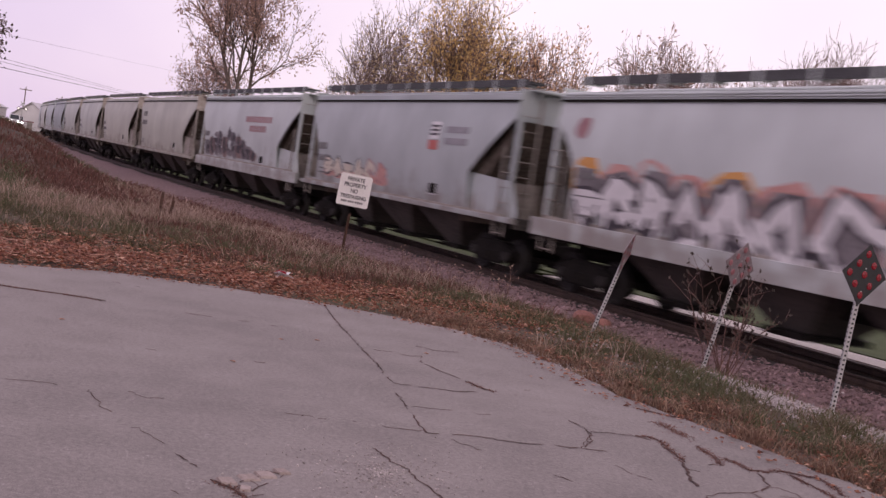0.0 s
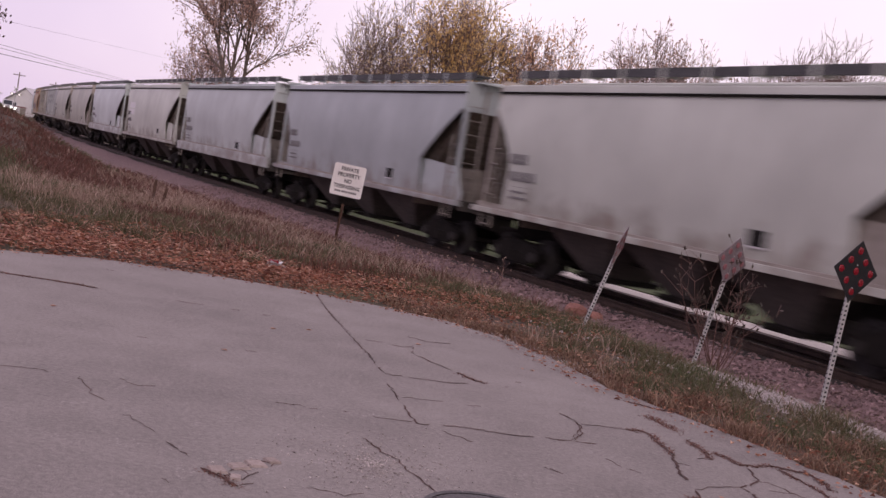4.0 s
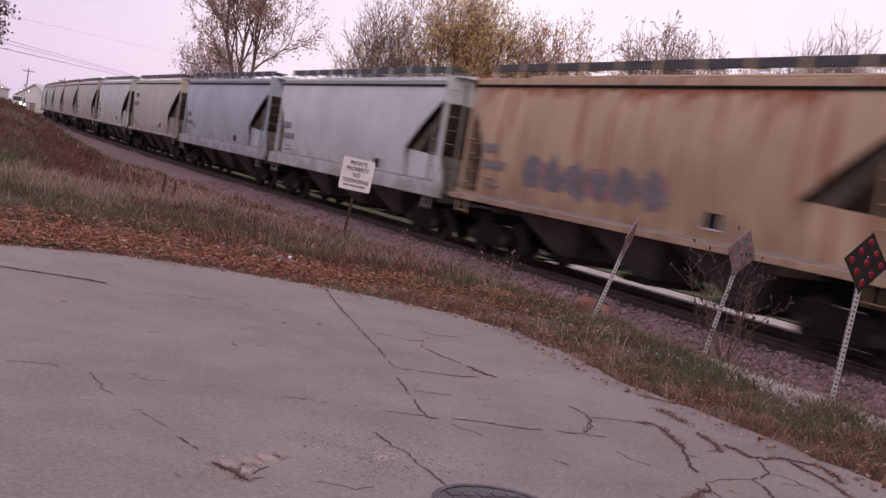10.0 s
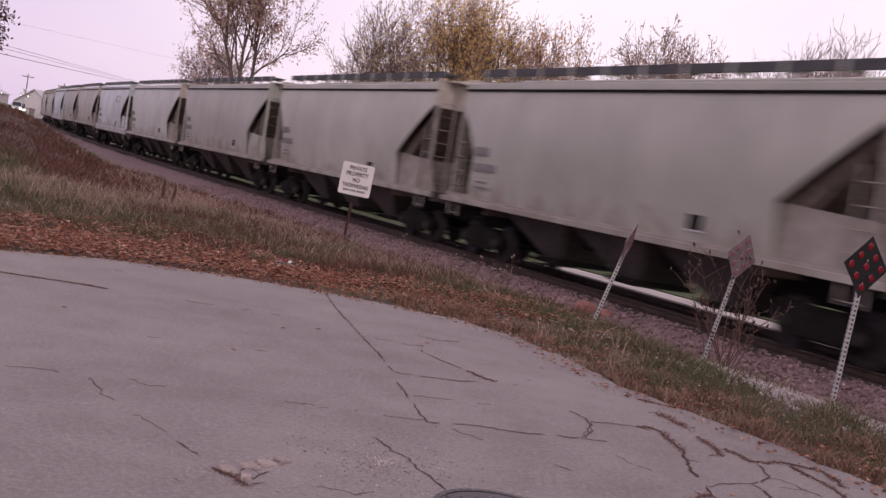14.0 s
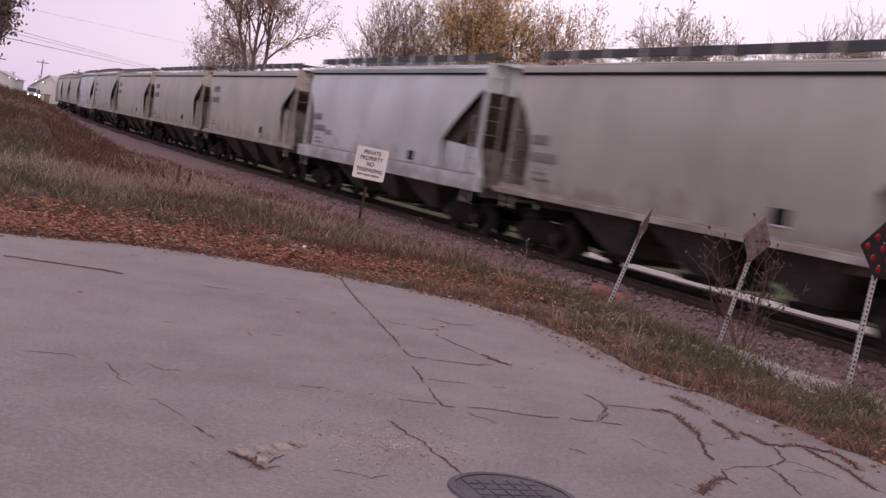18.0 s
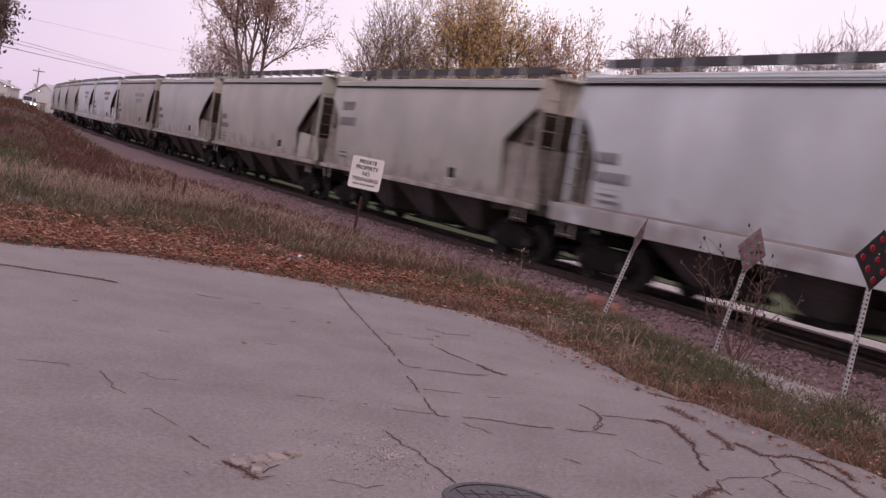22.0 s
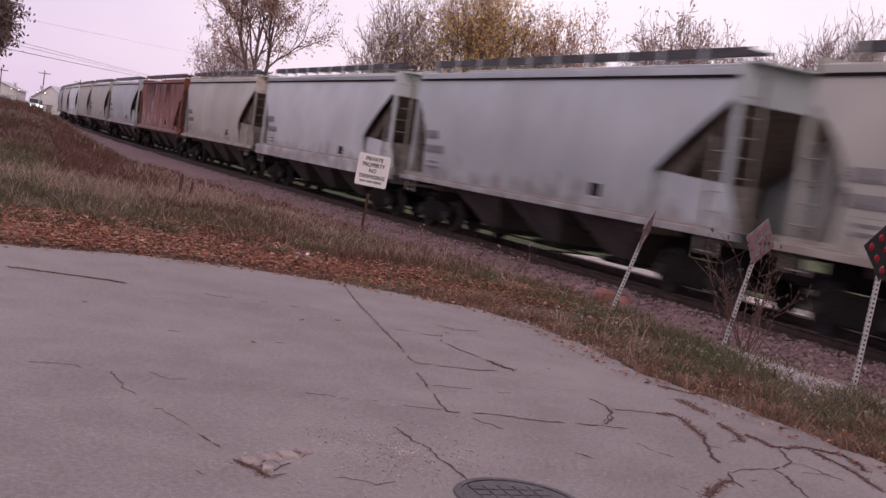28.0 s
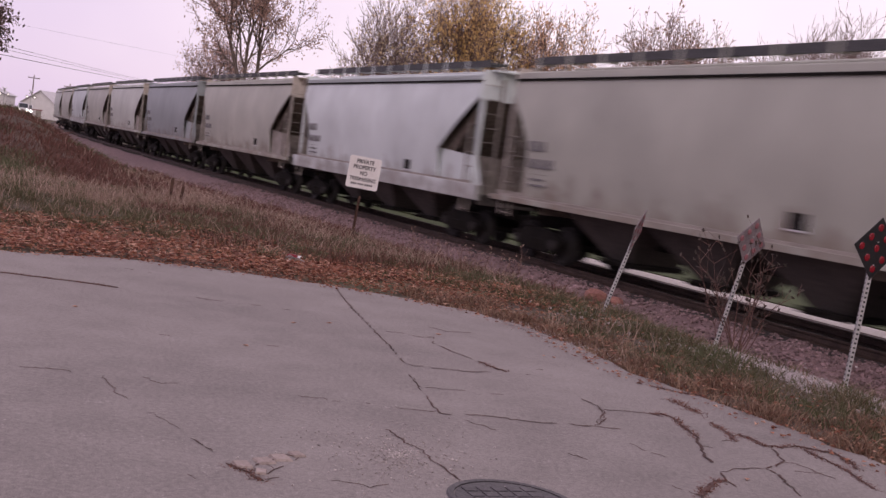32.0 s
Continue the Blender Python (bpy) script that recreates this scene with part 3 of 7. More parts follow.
def frayed(poly, rng, amount):
    """More corners along the outline, each a little off the line."""
    out = []
    for (x0, y0), (x1, y1) in zip(poly, poly[1:] + poly[:1]):
        d = math.hypot(x1 - x0, y1 - y0)
        k = max(1, int(d / 0.22)) if max(abs(x0), abs(y0)) < 15 and max(abs(x1), abs(y1)) < 15 and y1 > 4 else 1
        for i in range(k):
            t = i / k
            a = amount if k > 1 else 0
            out.append((x0 + (x1 - x0) * t + rng.uniform(-a, a), y0 + (y1 - y0) * t + rng.uniform(-a, a)))
    return out


pavement = new("pavement", slab("pavement", frayed(PAVE, random.Random(3), 0.045), 0.0, 0.12, M_CONCRETE))
tagged(pavement, "worn cracked grey concrete pavement with weedy joints", "pavement", kind="structure")


def ribbon(name, s0, s1, e0, e1, z, step, material, label, category, edge_drop=0.0):
    """A flat strip beside the line, with thickness."""
    ss = np.concatenate([np.arange(s0, -190, 40.0), np.arange(max(s0, -190), 30, step), np.arange(30, s1 + 1, 40.0)]) if s0 < -190 else np.arange(s0, s1 + step / 2, step)
    v, f = [], []
    for s in ss:
        for e, zz in ((e0, z - edge_drop - 0.3), (e0, z - edge_drop), (e1, z), (e1, z - 0.3)):
            x, y, a = track(s, e)
            v.append((x, y, zz))
    for i in range(len(ss) - 1):
        for k in range(4):
            f.append((4 * i + k, 4 * i + (k + 1) % 4, 4 * i + 4 + (k + 1) % 4, 4 * i + 4 + k))
    ob = new(name, quads(name, v, f, material))
    return tagged(ob, label, category, kind="structure")


# ballast: a crowned bed with sloping shoulders
bs = np.concatenate([np.arange(-1200, -190, 40.0), np.arange(-190, -40, 3.0), np.arange(-40, 31, 0.5), np.arange(70, 1000, 40.0)])
be = [-4.2, -3.2, -2.0, -1.4, -0.6, 0.6, 1.4, 2.0, 2.6, 3.2, 3.8, 4.5, 5.2, 5.9, 6.6, 7.2]
bz = [-0.86, -0.72, -0.56, -0.55, -0.57, -0.57, -0.55, -0.57, -0.64, -0.70, -0.68, -0.60, -0.52, -0.44, -0.37, -0.42]
bv, bf = [], []
for i, s in enumerate(bs):
    for e, z in zip(be, bz):
        x, y, a = track(float(s), e)
        fade = 0.5 * (1 - math.tanh((s - 9.0 + 3.0 * math.sin(e * 7)) / 2.5)) if e > 4.0 else 1.0
        if s < -10 and e > 4:
            z = max(z, float(terrain(np.array([x]), np.array([y]))[0]) + (0.02 if e < 7 else -0.1))
        bv.append((x, y, z + 0.02 * math.sin(i * 1.7 + e * 5.1) - 0.25 * (1 - fade)))
for i in range(len(bs) - 1):
    for k in range(len(be) - 1):
        n0 = len(be)
        bf.append((i * n0 + k, i * n0 + k + 1, (i + 1) * n0 + k + 1, (i + 1) * n0 + k))
ballast = tagged(new("ballast", quads("ballast", bv, bf, M_BALLAST)), "pink-grey crushed stone bed under the railway track", "ballast", kind="structure")

M_GRAVELBED = surface("pale_gravel_bed", (0.19, 0.16, 0.15), (0.40, 0.355, 0.335), 0.9, scale=9, fine=34, bump=1.0)
# loose stones on the near shoulder
rng = random.Random(11)


def stones(name, count, place, size, material, label):
    v, f = [], []
    for _ in range(count):
        x, y, z = place()
        r = rng.uniform(*size)
        q = Euler((rng.uniform(0, 6), rng.uniform(0, 6), rng.uniform(0, 6))).to_matrix()
        k = len(v)
        for d in ((1, 0, 0), (-1, 0, 0), (0, 1, 0), (0, -1, 0), (0, 0, 1), (0, 0, -1)):
            p = q @ Vector(d) * r * rng.uniform(0.6, 1.2)
            v.append((x + p.x, y + p.y, z + p.z * 0.8))
        for a, b, c in ((0, 2, 4), (2, 1, 4), (1, 3, 4), (3, 0, 4), (2, 0, 5), (1, 2, 5), (3, 1, 5), (0, 3, 5)):
            f.append((k + a, k + b, k + c))
    return tagged(new(name, quads(name, v, f, material)), label, "stones", kind="stuff")


def on_shoulder():
    s = 26 - 46 * rng.random() ** 1.5
    e = rng.uniform(0.9, 4.3 if s < 16.5 else 3.5)
    x, y, a = track(s, e)
    return x, y, float(np.interp(e, be, bz)) + 0.015


stones("ballast_stones", 9000, on_shoulder, (0.025, 0.06), M_STONE, "loose pink and grey crushed stones beside the track")


def on_gravel():
    s = rng.uniform(17.2, 26.5)
    e = rng.gauss(5.1, 0.8)
    x, y, a = track(s, e)
    return x, y, max(float(terrain(np.array([x]), np.array([y]))[0]), float(np.interp(e, be, bz)) if e < 4.4 else -9) + 0.04


stones("pale_gravel", 9000, on_gravel, (0.012, 0.034), M_GRAVEL, "pale crushed gravel spilled on the verge")

# a pale gravel spill between the verge and the ballast
gs, ge = np.arange(17.2, 27.1, 0.3), np.linspace(3.5, 6.7, 7)
pv, pf = [], []
for i, s_ in enumerate(gs):
    for j, e_ in enumerate(ge):
        wob = 0.35 * math.sin(s_ * 2.3) * (1 if j == 6 else 0) + 0.25 * math.sin(s_ * 3.1 + 1) * (1 if j == 0 else 0)
        x, y, a = track(float(s_), float(e_ + wob))
        h = float(terrain(np.array([x]), np.array([y]))[0])
        pv.append((x, y, h + 0.05 - (0.06 if j in (0, 6) or i in (0, len(gs) - 1) else 0)))
for i in range(len(gs) - 1):
    for j in range(6):
        pf.append((i * 7 + j, i * 7 + j + 1, (i + 1) * 7 + j + 1, (i + 1) * 7 + j))
tagged(new("gravel_patch", quads("gravel_patch", pv, pf, M_GRAVELBED)), "pale gravel spread along the ballast edge", "gravel", kind="structure")


def on_edge():
    """Crumbs along the pavement's broken edge and in a worn spot."""
    if rng.random() < 0.55:
        t = rng.random()
        x, y = 0.75 + 0.95 * t + rng.gauss(0, 0.16), 12.75 - 2.0 * t + rng.gauss(0, 0.16)
    else:
        a, r = rng.uniform(0, 6.28), abs(rng.gauss(0, 0.32))
        x, y = -0.15 + r * math.cos(a), 6.25 + 1.3 * r * math.sin(a)
    return x, y, 0.004


stones("pavement_crumbs", 1500, on_edge, (0.003, 0.010), M_GRAVEL, "pale crumbs of broken concrete on the pavement")

# rails and ties
rail_poly = [(-0.07, -0.17), (0.07, -0.17), (0.07, -0.155), (0.015, -0.13), (0.012, -0.05), (0.036, -0.035), (0.036, 0.0), (-0.036, 0.0), (-0.036, -0.035), (-0.012, -0.05), (-0.015, -0.13), (-0.07, -0.155)]
railway_track = tagged(new("railway_track"), "single railway track on dark wooden ties", "railway track", kind="structure")
for side in (-0.755, 0.755):
    rs = np.concatenate([np.arange(-1200, -190, 40.0), np.arange(-190, 30, 2.0), np.arange(30, 1000, 40.0)])
    v, f = [], []
    for s in rs:
        for o, h in rail_poly:
            x, y, a = track(float(s), side + o)
            v.append((x, y, RAIL_Z + h))
    k = len(rail_poly)
    for i in range(len(rs) - 1):
        for j in range(k):
            f.append((i * k + j, i * k + (j + 1) % k, (i + 1) * k + (j + 1) % k, (i + 1) * k + j))
    part("rail", quads("rail", v, f, M_RAIL), M_RAIL, railway_track)
tie_mesh = Shape().box(-0.11, 0.11, -1.3, 1.3, -0.17, 0.0).mesh("tie", M_TIE, 0.012)
for k in range(230):
    s = 29 - k * 0.54
    x, y, a = track(s)
    part("tie", tie_mesh, M_TIE, railway_track, at=pose(x, y, RAIL_Z - 0.171, 0, 0, math.degrees(a)))

# beyond the line: grass, a pale road, lawn
# dark strip over the ballast: oil, plus the train's shade laid in as colour
ribbon("oiled_bed", -120, 60, -1.5, 1.42, -0.547, 2.0, M_TIE, "oily bed between and beside the rails, darkened with the train's shade", "ballast")
ribbon("far_path", 3, 120, -2.9, -1.8, -0.47, 2.0, M_ROAD, "pale packed gravel strip beyond the rails", "path")
ribbon("track_side_grass", -70, 2.95, -2.9, -1.72, -0.50, 2.0, M_LAWN, "dull green grass along the far side of the rails", "grass")
ribbon("far_lawn", -70, 120, -60.0, -2.95, -0.45, 2.0, M_LAWN, "mown green lawn beyond the railway", "lawn")


# ---- manhole, cracks ----
def manhole(x, y):
    r = 0.32
    mh = tagged(new("manhole_cover"), "dark cast-iron manhole cover with a waffle pattern set in concrete", "manhole cover")
    mh.matrix_basis = pose(x, y, 0.0, 0, 0, 24)
    part("rim", Shape().lathe([(r - 0.012, -0.05), (r - 0.012, 0.008), (r + 0.018, 0.010), (r + 0.026, 0.0), (r + 0.026, -0.05)], "z", 40), M_IRON, mh)
    part("lid", Shape().lathe([(0.001, -0.03), (r - 0.022, -0.03), (r - 0.018, 0.003), (r - 0.027, 0.005), (0.001, 0.005)], "z", 40), M_IRON, mh)
    boss = Shape().box(-0.037, 0.037, -0.037, 0.037, 0.004, 0.010).mesh("boss", M_IRON, 0.004)
    for i in range(-5, 6):
        for j in range(-5, 6):
            if math.hypot(i, j) * 0.086 < r - 0.07:
                part("boss", boss, M_IRON, mh, at=pose(i * 0.086, j * 0.086, 0))
    return mh


manhole(0.49, 5.66)
crack_rng = random.Random(5)
WEEDY = []


def crack(line, width, weedy=False):
    """A jagged soil-filled crack in the concrete along a few corners."""
    pts = []
    for (x0, y0), (x1, y1) in zip(line, line[1:]):
        k = max(2, int(math.hypot(x1 - x0, y1 - y0) / 0.035))
        pts += [(x0 + (x1 - x0) * i / k + crack_rng.gauss(0, 0.009), y0 + (y1 - y0) * i / k + crack_rng.gauss(0, 0.012)) for i in range(k)]
        if weedy:
            WEEDY.append((x0, y0, x1, y1, width))
    pts.append(line[-1])
    v, f = [], []
    n = len(pts)
    wide = 1.0
    for i, (x, y) in enumerate(pts):
        a, b = pts[max(0, i - 1)], pts[min(n - 1, i + 1)]
        d = math.hypot(b[0] - a[0], b[1] - a[1]) or 1
        ux, uy = -(b[1] - a[1]) / d, (b[0] - a[0]) / d
        wide = 0.55 * wide + 0.45 * crack_rng.uniform(0.0, 2.0)
        w = 0.42 * width * wide * (0.25 if i in (0, n - 1) else 1) / 2
        v += [(x + ux * w, y + uy * w, 0.004), (x, y, 0.009 if weedy else 0.006), (x - ux * w, y - uy * w, 0.004)]
    gap = False
    for i in range(n - 1):
        if crack_rng.random() < ((0.10 if width < 0.02 else 0.05) if not gap else 0.4):
            gap = not gap
        if gap and not weedy and 1 < i < n - 2:
            continue
        f += [(3 * i, 3 * i + 1, 3 * i + 4, 3 * i + 3), (3 * i + 1, 3 * i + 2, 3 * i + 5, 3 * i + 4)]
    part("crack", quads("crack", v, f, M_SOIL), M_SOIL, pavement, "weedy soil-filled crack" if weedy else "")


crack([(-1.3, 13.46), (-1.05, 12.3), (-0.73, 11.04)], 0.028)
crack([(-0.73, 11.04), (-0.46, 10.01), (-0.24, 9.08)], 0.030)
crack([(-0.19, 8.65), (-0.11, 8.28), (-0.04, 7.99), (0.03, 7.62), (0.09, 7.47), (0.16, 7.46)], 0.035)
crack([(-0.24, 9.05), (-0.2, 9.06), (0.0, 9.09), (0.15, 9.11), (0.29, 9.15), (0.45, 9.25)], 0.030)
crack([(-0.12, 11.33), (0.08, 11.19), (0.31, 11.33)], 0.030)
crack([(-0.26, 10.66), (-0.16, 10.59), (-0.04, 10.71), (-0.05, 10.33), (0.05, 10.19), (0.17, 9.97), (0.32, 9.76)], 0.030)
crack([(0.38, 9.68), (0.48, 9.5), (0.6, 9.38)], 0.045, True)
crack([(-0.05, 8.23), (0.08, 8.26), (0.25, 8.32)], 0.014)
crack([(0.43, 8.34), (0.54, 8.38)], 0.010)
crack([(-0.75, 7.39), (-0.64, 7.36), (-0.52, 7.41), (-0.39, 7.43)], 0.010)
crack([(-0.23, 7.43), (-0.12, 7.43), (0.05, 7.49)], 0.020)
crack([(0.24, 7.52), (0.41, 7.56), (0.59, 7.57), (0.71, 7.57), (0.88, 7.63)], 0.030)
crack([(0.96, 7.64), (1.11, 7.68), (1.33, 7.73)], 0.020)
crack([(0.24, 7.35), (0.41, 7.2), (0.61, 7.0), (0.81, 6.89), (0.99, 6.73)], 0.012)
crack([(-0.24, 6.8), (-0.16, 6.64), (-0.12, 6.57), (-0.01, 6.41), (0.07, 6.19), (0.15, 6.04), (0.22, 5.89)], 0.035)
crack([(-0.44, 5.57), (-0.36, 5.57), (-0.24, 5.56), (-0.15, 5.64)], 0.014)
crack([(-0.5, 10.64), (-0.34, 10.68)], 0.012)
crack([(1.16, 8.64), (1.24, 8.48), (1.27, 8.29), (1.25, 8.01), (1.18, 7.75)], 0.022)
crack([(0.64, 12.58), (0.92, 12.04), (1.19, 11.74), (1.5, 11.43), (1.65, 11.07)], 0.020)
crack([(1.1, 11.39), (1.21, 11.38)], 0.030)
crack([(0.87, 9.71), (0.93, 9.71)], 0.030)
crack([(0.76, 9.39), (0.8, 9.37)], 0.020)
crack([(1.15, 8.63), (1.26, 8.46), (1.28, 8.24), (1.15, 7.71)], 0.020)
crack([(0.96, 7.66), (1.1, 7.7), (1.2, 7.7), (1.33, 7.73)], 0.018)
crack([(1.28, 8.34), (1.48, 8.41), (1.64, 8.43), (1.75, 8.36)], 0.025)
crack([(1.64, 8.43), (1.75, 8.48), (1.84, 8.37), (1.84, 8.14), (1.88, 7.96), (1.87, 7.77)], 0.045, True)
crack([(1.87, 7.77), (1.84, 7.5), (1.82, 7.24), (1.82, 7.11)], 0.040)
crack([(1.84, 7.56), (1.94, 7.54)], 0.015)
crack([(2.11, 8.42), (2.14, 8.24), (2.18, 8.1), (2.16, 7.86)], 0.050, True)
crack([(2.05, 7.84), (2.15, 7.84)], 0.030)
crack([(2.25, 8.12), (2.31, 8.01), (2.36, 7.85), (2.48, 7.87), (2.62, 7.99), (2.74, 7.95), (2.89, 7.92), (2.92, 7.7), (2.9, 7.49)], 0.050, True)
crack([(2.41, 7.78), (2.39, 7.54), (2.37, 7.4), (2.28, 7.25), (2.19, 7.16)], 0.030)
crack([(2.19, 7.16), (2.24, 7.08), (2.23, 6.83), (2.24, 6.68), (2.24, 6.56)], 0.040)
crack([(2.37, 7.4), (2.45, 7.4), (2.54, 7.29), (2.63, 7.12)], 0.020)
crack([(2.67, 7.92), (2.71, 7.69), (2.78, 7.54), (2.81, 7.36), (2.82, 7.15), (2.84, 7.0)], 0.045, True)
crack([(1.85, 9.67), (1.99, 9.58), (2.17, 9.52), (2.3, 9.53)], 0.050, True)
crack([(1.84, 6.89), (1.95, 7.02), (2.08, 7.1), (2.19, 7.16)], 0.018)
crack([(1.84, 6.89), (1.83, 6.68), (1.86, 6.57)], 0.030)
crack([(1.57, 6.23), (1.65, 6.43), (1.76, 6.65), (1.83, 6.7)], 0.060, True)
crack([(1.52, 6.32), (1.57, 6.26)], 0.030)
crack([(1.44, 6.39), (1.49, 6.34)], 0.012)
crack([(1.33, 7.32), (1.42, 7.18), (1.53, 7.08)], 0.012)
crack([(0.87, 6.82), (0.97, 6.74)], 0.008)
crack([(2.37, 7.19), (2.58, 7.24)], 0.012)
crack([(-4.4, 11.01), (-4.23, 11.05), (-4.07, 11.05), (-3.89, 11.08), (-3.64, 11.09), (-3.42, 11.11), (-3.21, 11.07)], 0.050, True)
crack([(-3.62, 12.59), (-3.28, 12.53)], 0.014)
crack([(-2.44, 11.15), (-2.31, 11.1), (-2.17, 11.15)], 0.040)
crack([(-1.92, 11.16), (-1.81, 11.2)], 0.035)
crack([(-1.59, 11.17), (-1.51, 11.17)], 0.030)
crack([(-1.36, 9.06), (-1.28, 9.07)], 0.020)
crack([(-2.2, 8.88), (-2.12, 8.88)], 0.022)
crack([(-2.62, 7.1), (-2.48, 7.15), (-2.31, 7.15)], 0.012)
crack([(-2.11, 7.16), (-2.02, 6.99), (-1.9, 6.78), (-1.8, 6.67)], 0.014)
crack([(-1.59, 6.41), (-1.43, 6.24), (-1.35, 6.14)], 0.007)
crack([(-1.25, 5.98), (-1.18, 5.91), (-1.09, 5.79)], 0.022)
crack([(-1.89, 7.28), (-1.74, 7.19), (-1.64, 7.25)], 0.010)
crack([(-0.88, 7.37), (-0.74, 7.37)], 0.012)
crack([(-1.11, 5.31), (-1.06, 5.28)], 0.020)
crack([(-0.98, 5.59), (-0.9, 5.55), (-0.82, 5.47), (-0.75, 5.4)], 0.050, True)
crack([(-0.85, 5.63), (-0.79, 5.76), (-0.74, 5.92), (-0.66, 5.91)], 0.020)
crack([(-0.85, 5.63), (-0.8, 5.52), (-0.76, 5.54), (-0.69, 5.76), (-0.65, 5.91)], 0.015)
crack([(-0.79, 5.76), (-0.74, 5.61)], 0.012)
crack([(-0.9, 5.55), (-0.85, 5.63)], 0.020)
crack([(-0.75, 5.42), (-0.69, 5.49)], 0.015)


def patch_block(x, y, w, d, turn):
    """A broken pale block of an old repair, slightly proud of the slab."""
    ob = part("patch_block", Shape().add([(-w, -d * 0.8, 0), (w * 0.9, -d, 0), (w, d * 0.9, 0), (-w * 0.85, d, 0), (-w * 0.9, -d * 0.7, 0.012), (w * 0.8, -d * 0.85, 0.012), (w * 0.88, d * 0.8, 0.012), (-w * 0.75, d * 0.85, 0.012)],
              [(0, 3, 2, 1), (4, 5, 6, 7), (0, 1, 5, 4), (1, 2, 6, 5), (2, 3, 7, 6), (3, 0, 4, 7)]), M_PATCH, pavement, "broken pale block of an old repair")
    ob.matrix_basis = pose(x, y, 0.001, 0, 0, turn)


M_PATCH = surface("old_repair_mortar", (0.24, 0.19, 0.165), (0.37, 0.31, 0.275), 0.9, scale=8, fine=60, bump=0.3)
for x, y, w, d, turn in ((-0.90, 5.62, 0.045, 0.06, 30), (-0.81, 5.74, 0.05, 0.055, 40), (-0.74, 5.84, 0.05, 0.06, 35), (-0.79, 5.54, 0.03, 0.04, 10), (-0.67, 5.95, 0.035, 0.05, 40)):
    patch_block(x, y, w, d, turn)


# ---- signs and markers ----
def text_part(words, size, x, z, parent, y):
    cu = bpy.data.curves.new("lettering", "FONT")
    cu.body, cu.size, cu.align_x, cu.align_y = words, size, "CENTER", "CENTER"
    cu.extrude = 0.0015
    cu.offset = size * 0.03
    cu.materials.append(M_INK)
    ob = new("lettering", cu)
    ob.parent = parent
    ob.matrix_basis = pose(x, y, z, 90, 0, 0) @ Matrix.Diagonal((0.84, 1, 1, 1))
    ob["label"] = "black capital letters"
    return ob


def perforated_post(parent, height, width=0.05, label="galvanised perforated square post"):
    """A square steel post whose holes are small dark sockets on the faces."""
    w = width / 2
    post = part("post", Shape().box(-w, w, -w, w, -0.35, height), M_GALV, parent, label, bevel=0.004)
    across = Shape().box(-0.011, 0.011, -w - 0.002, w + 0.002, -0.011, 0.011).mesh("post_hole", M_DIAMOND)
    along = Shape().box(-w - 0.002, w + 0.002, -0.0105, 0.0105, -0.0105, 0.0105).mesh("post_hole", M_DIAMOND)
    z = 0.04
    while z < height - 0.04:
        for hole in (across, along):
            part("post_hole", hole, M_DIAMOND, post, at=pose(0, 0, z))
        z += 0.05
    return post


def object_marker(at, height, side, face_turn, sag, label, sheen=False):
    ob = tagged(new("object_marker"), label, "road marker", "red reflector end markers")
    ob.matrix_basis = at
    perforated_post(ob, height)
    h = side / math.sqrt(2)
    top = pose(0, -0.035, height - 0.10 + h * 0.55) @ pose(0, 0, 0, sag, 0, face_turn)
    panel = part("panel", Shape().prism([(0, -h), (h, 0), (0, h), (-h, 0)], -0.004, 0.004), M_DULL if sheen else M_DIAMOND, ob, "black diamond panel with sky sheen painted in as grey" if sheen else "black diamond panel", bevel=0.0015, at=top)
    part("panel_back", Shape().prism([(0, -h + 0.004), (h - 0.004, 0), (0, h - 0.004), (-h + 0.004, 0)], 0.0045, 0.007), M_BACK, panel)
    disc = Shape().lathe([(0.0005, -0.014), (0.030, -0.012), (0.040, -0.006), (0.041, -0.003)], "y", 16).mesh("reflector", M_DULL_RED if sheen else M_RED)
    k = side / 3.0
    for i in (-1, 0, 1):
        for j in (-1, 0, 1):
            part("reflector", disc, M_RED, panel, "round red button reflector", at=pose((i - j) * k / math.sqrt(2), -0.002, (i + j) * k / math.sqrt(2)))
    for z in (-h * 0.55, h * 0.2):
        part("bolt", Shape().lathe([(0.0005, -0.010), (0.010, -0.009), (0.010, -0.004)], "y", 8), M_GALV, panel, at=pose(0, 0, z))
    return ob


def stand(x, y, *turn):
    return pose(x, y, float(terrain(np.array([x]), np.array([y]))[0]), *turn)


MARKER_LABEL = "black diamond road-end marker with red reflectors on a leaning perforated post"
object_marker(pose(4.37, 12.02, -0.13, 0, 3, 0), 1.44, 0.470, 28, 0, MARKER_LABEL)
object_marker(pose(3.63, 14.84, -0.18, 0, 10, 0), 1.32, 0.457, 40, 0, "diamond road-end marker greyed by painted sky sheen, among twigs on a leaning perforated post", True)
object_marker(pose(2.27, 16.17, -0.20, 0, 14.5, 0), 1.25, 0.457, 72, 0, "dull diamond road-end marker, nearly edge-on, on a badly leaning perforated post", True)


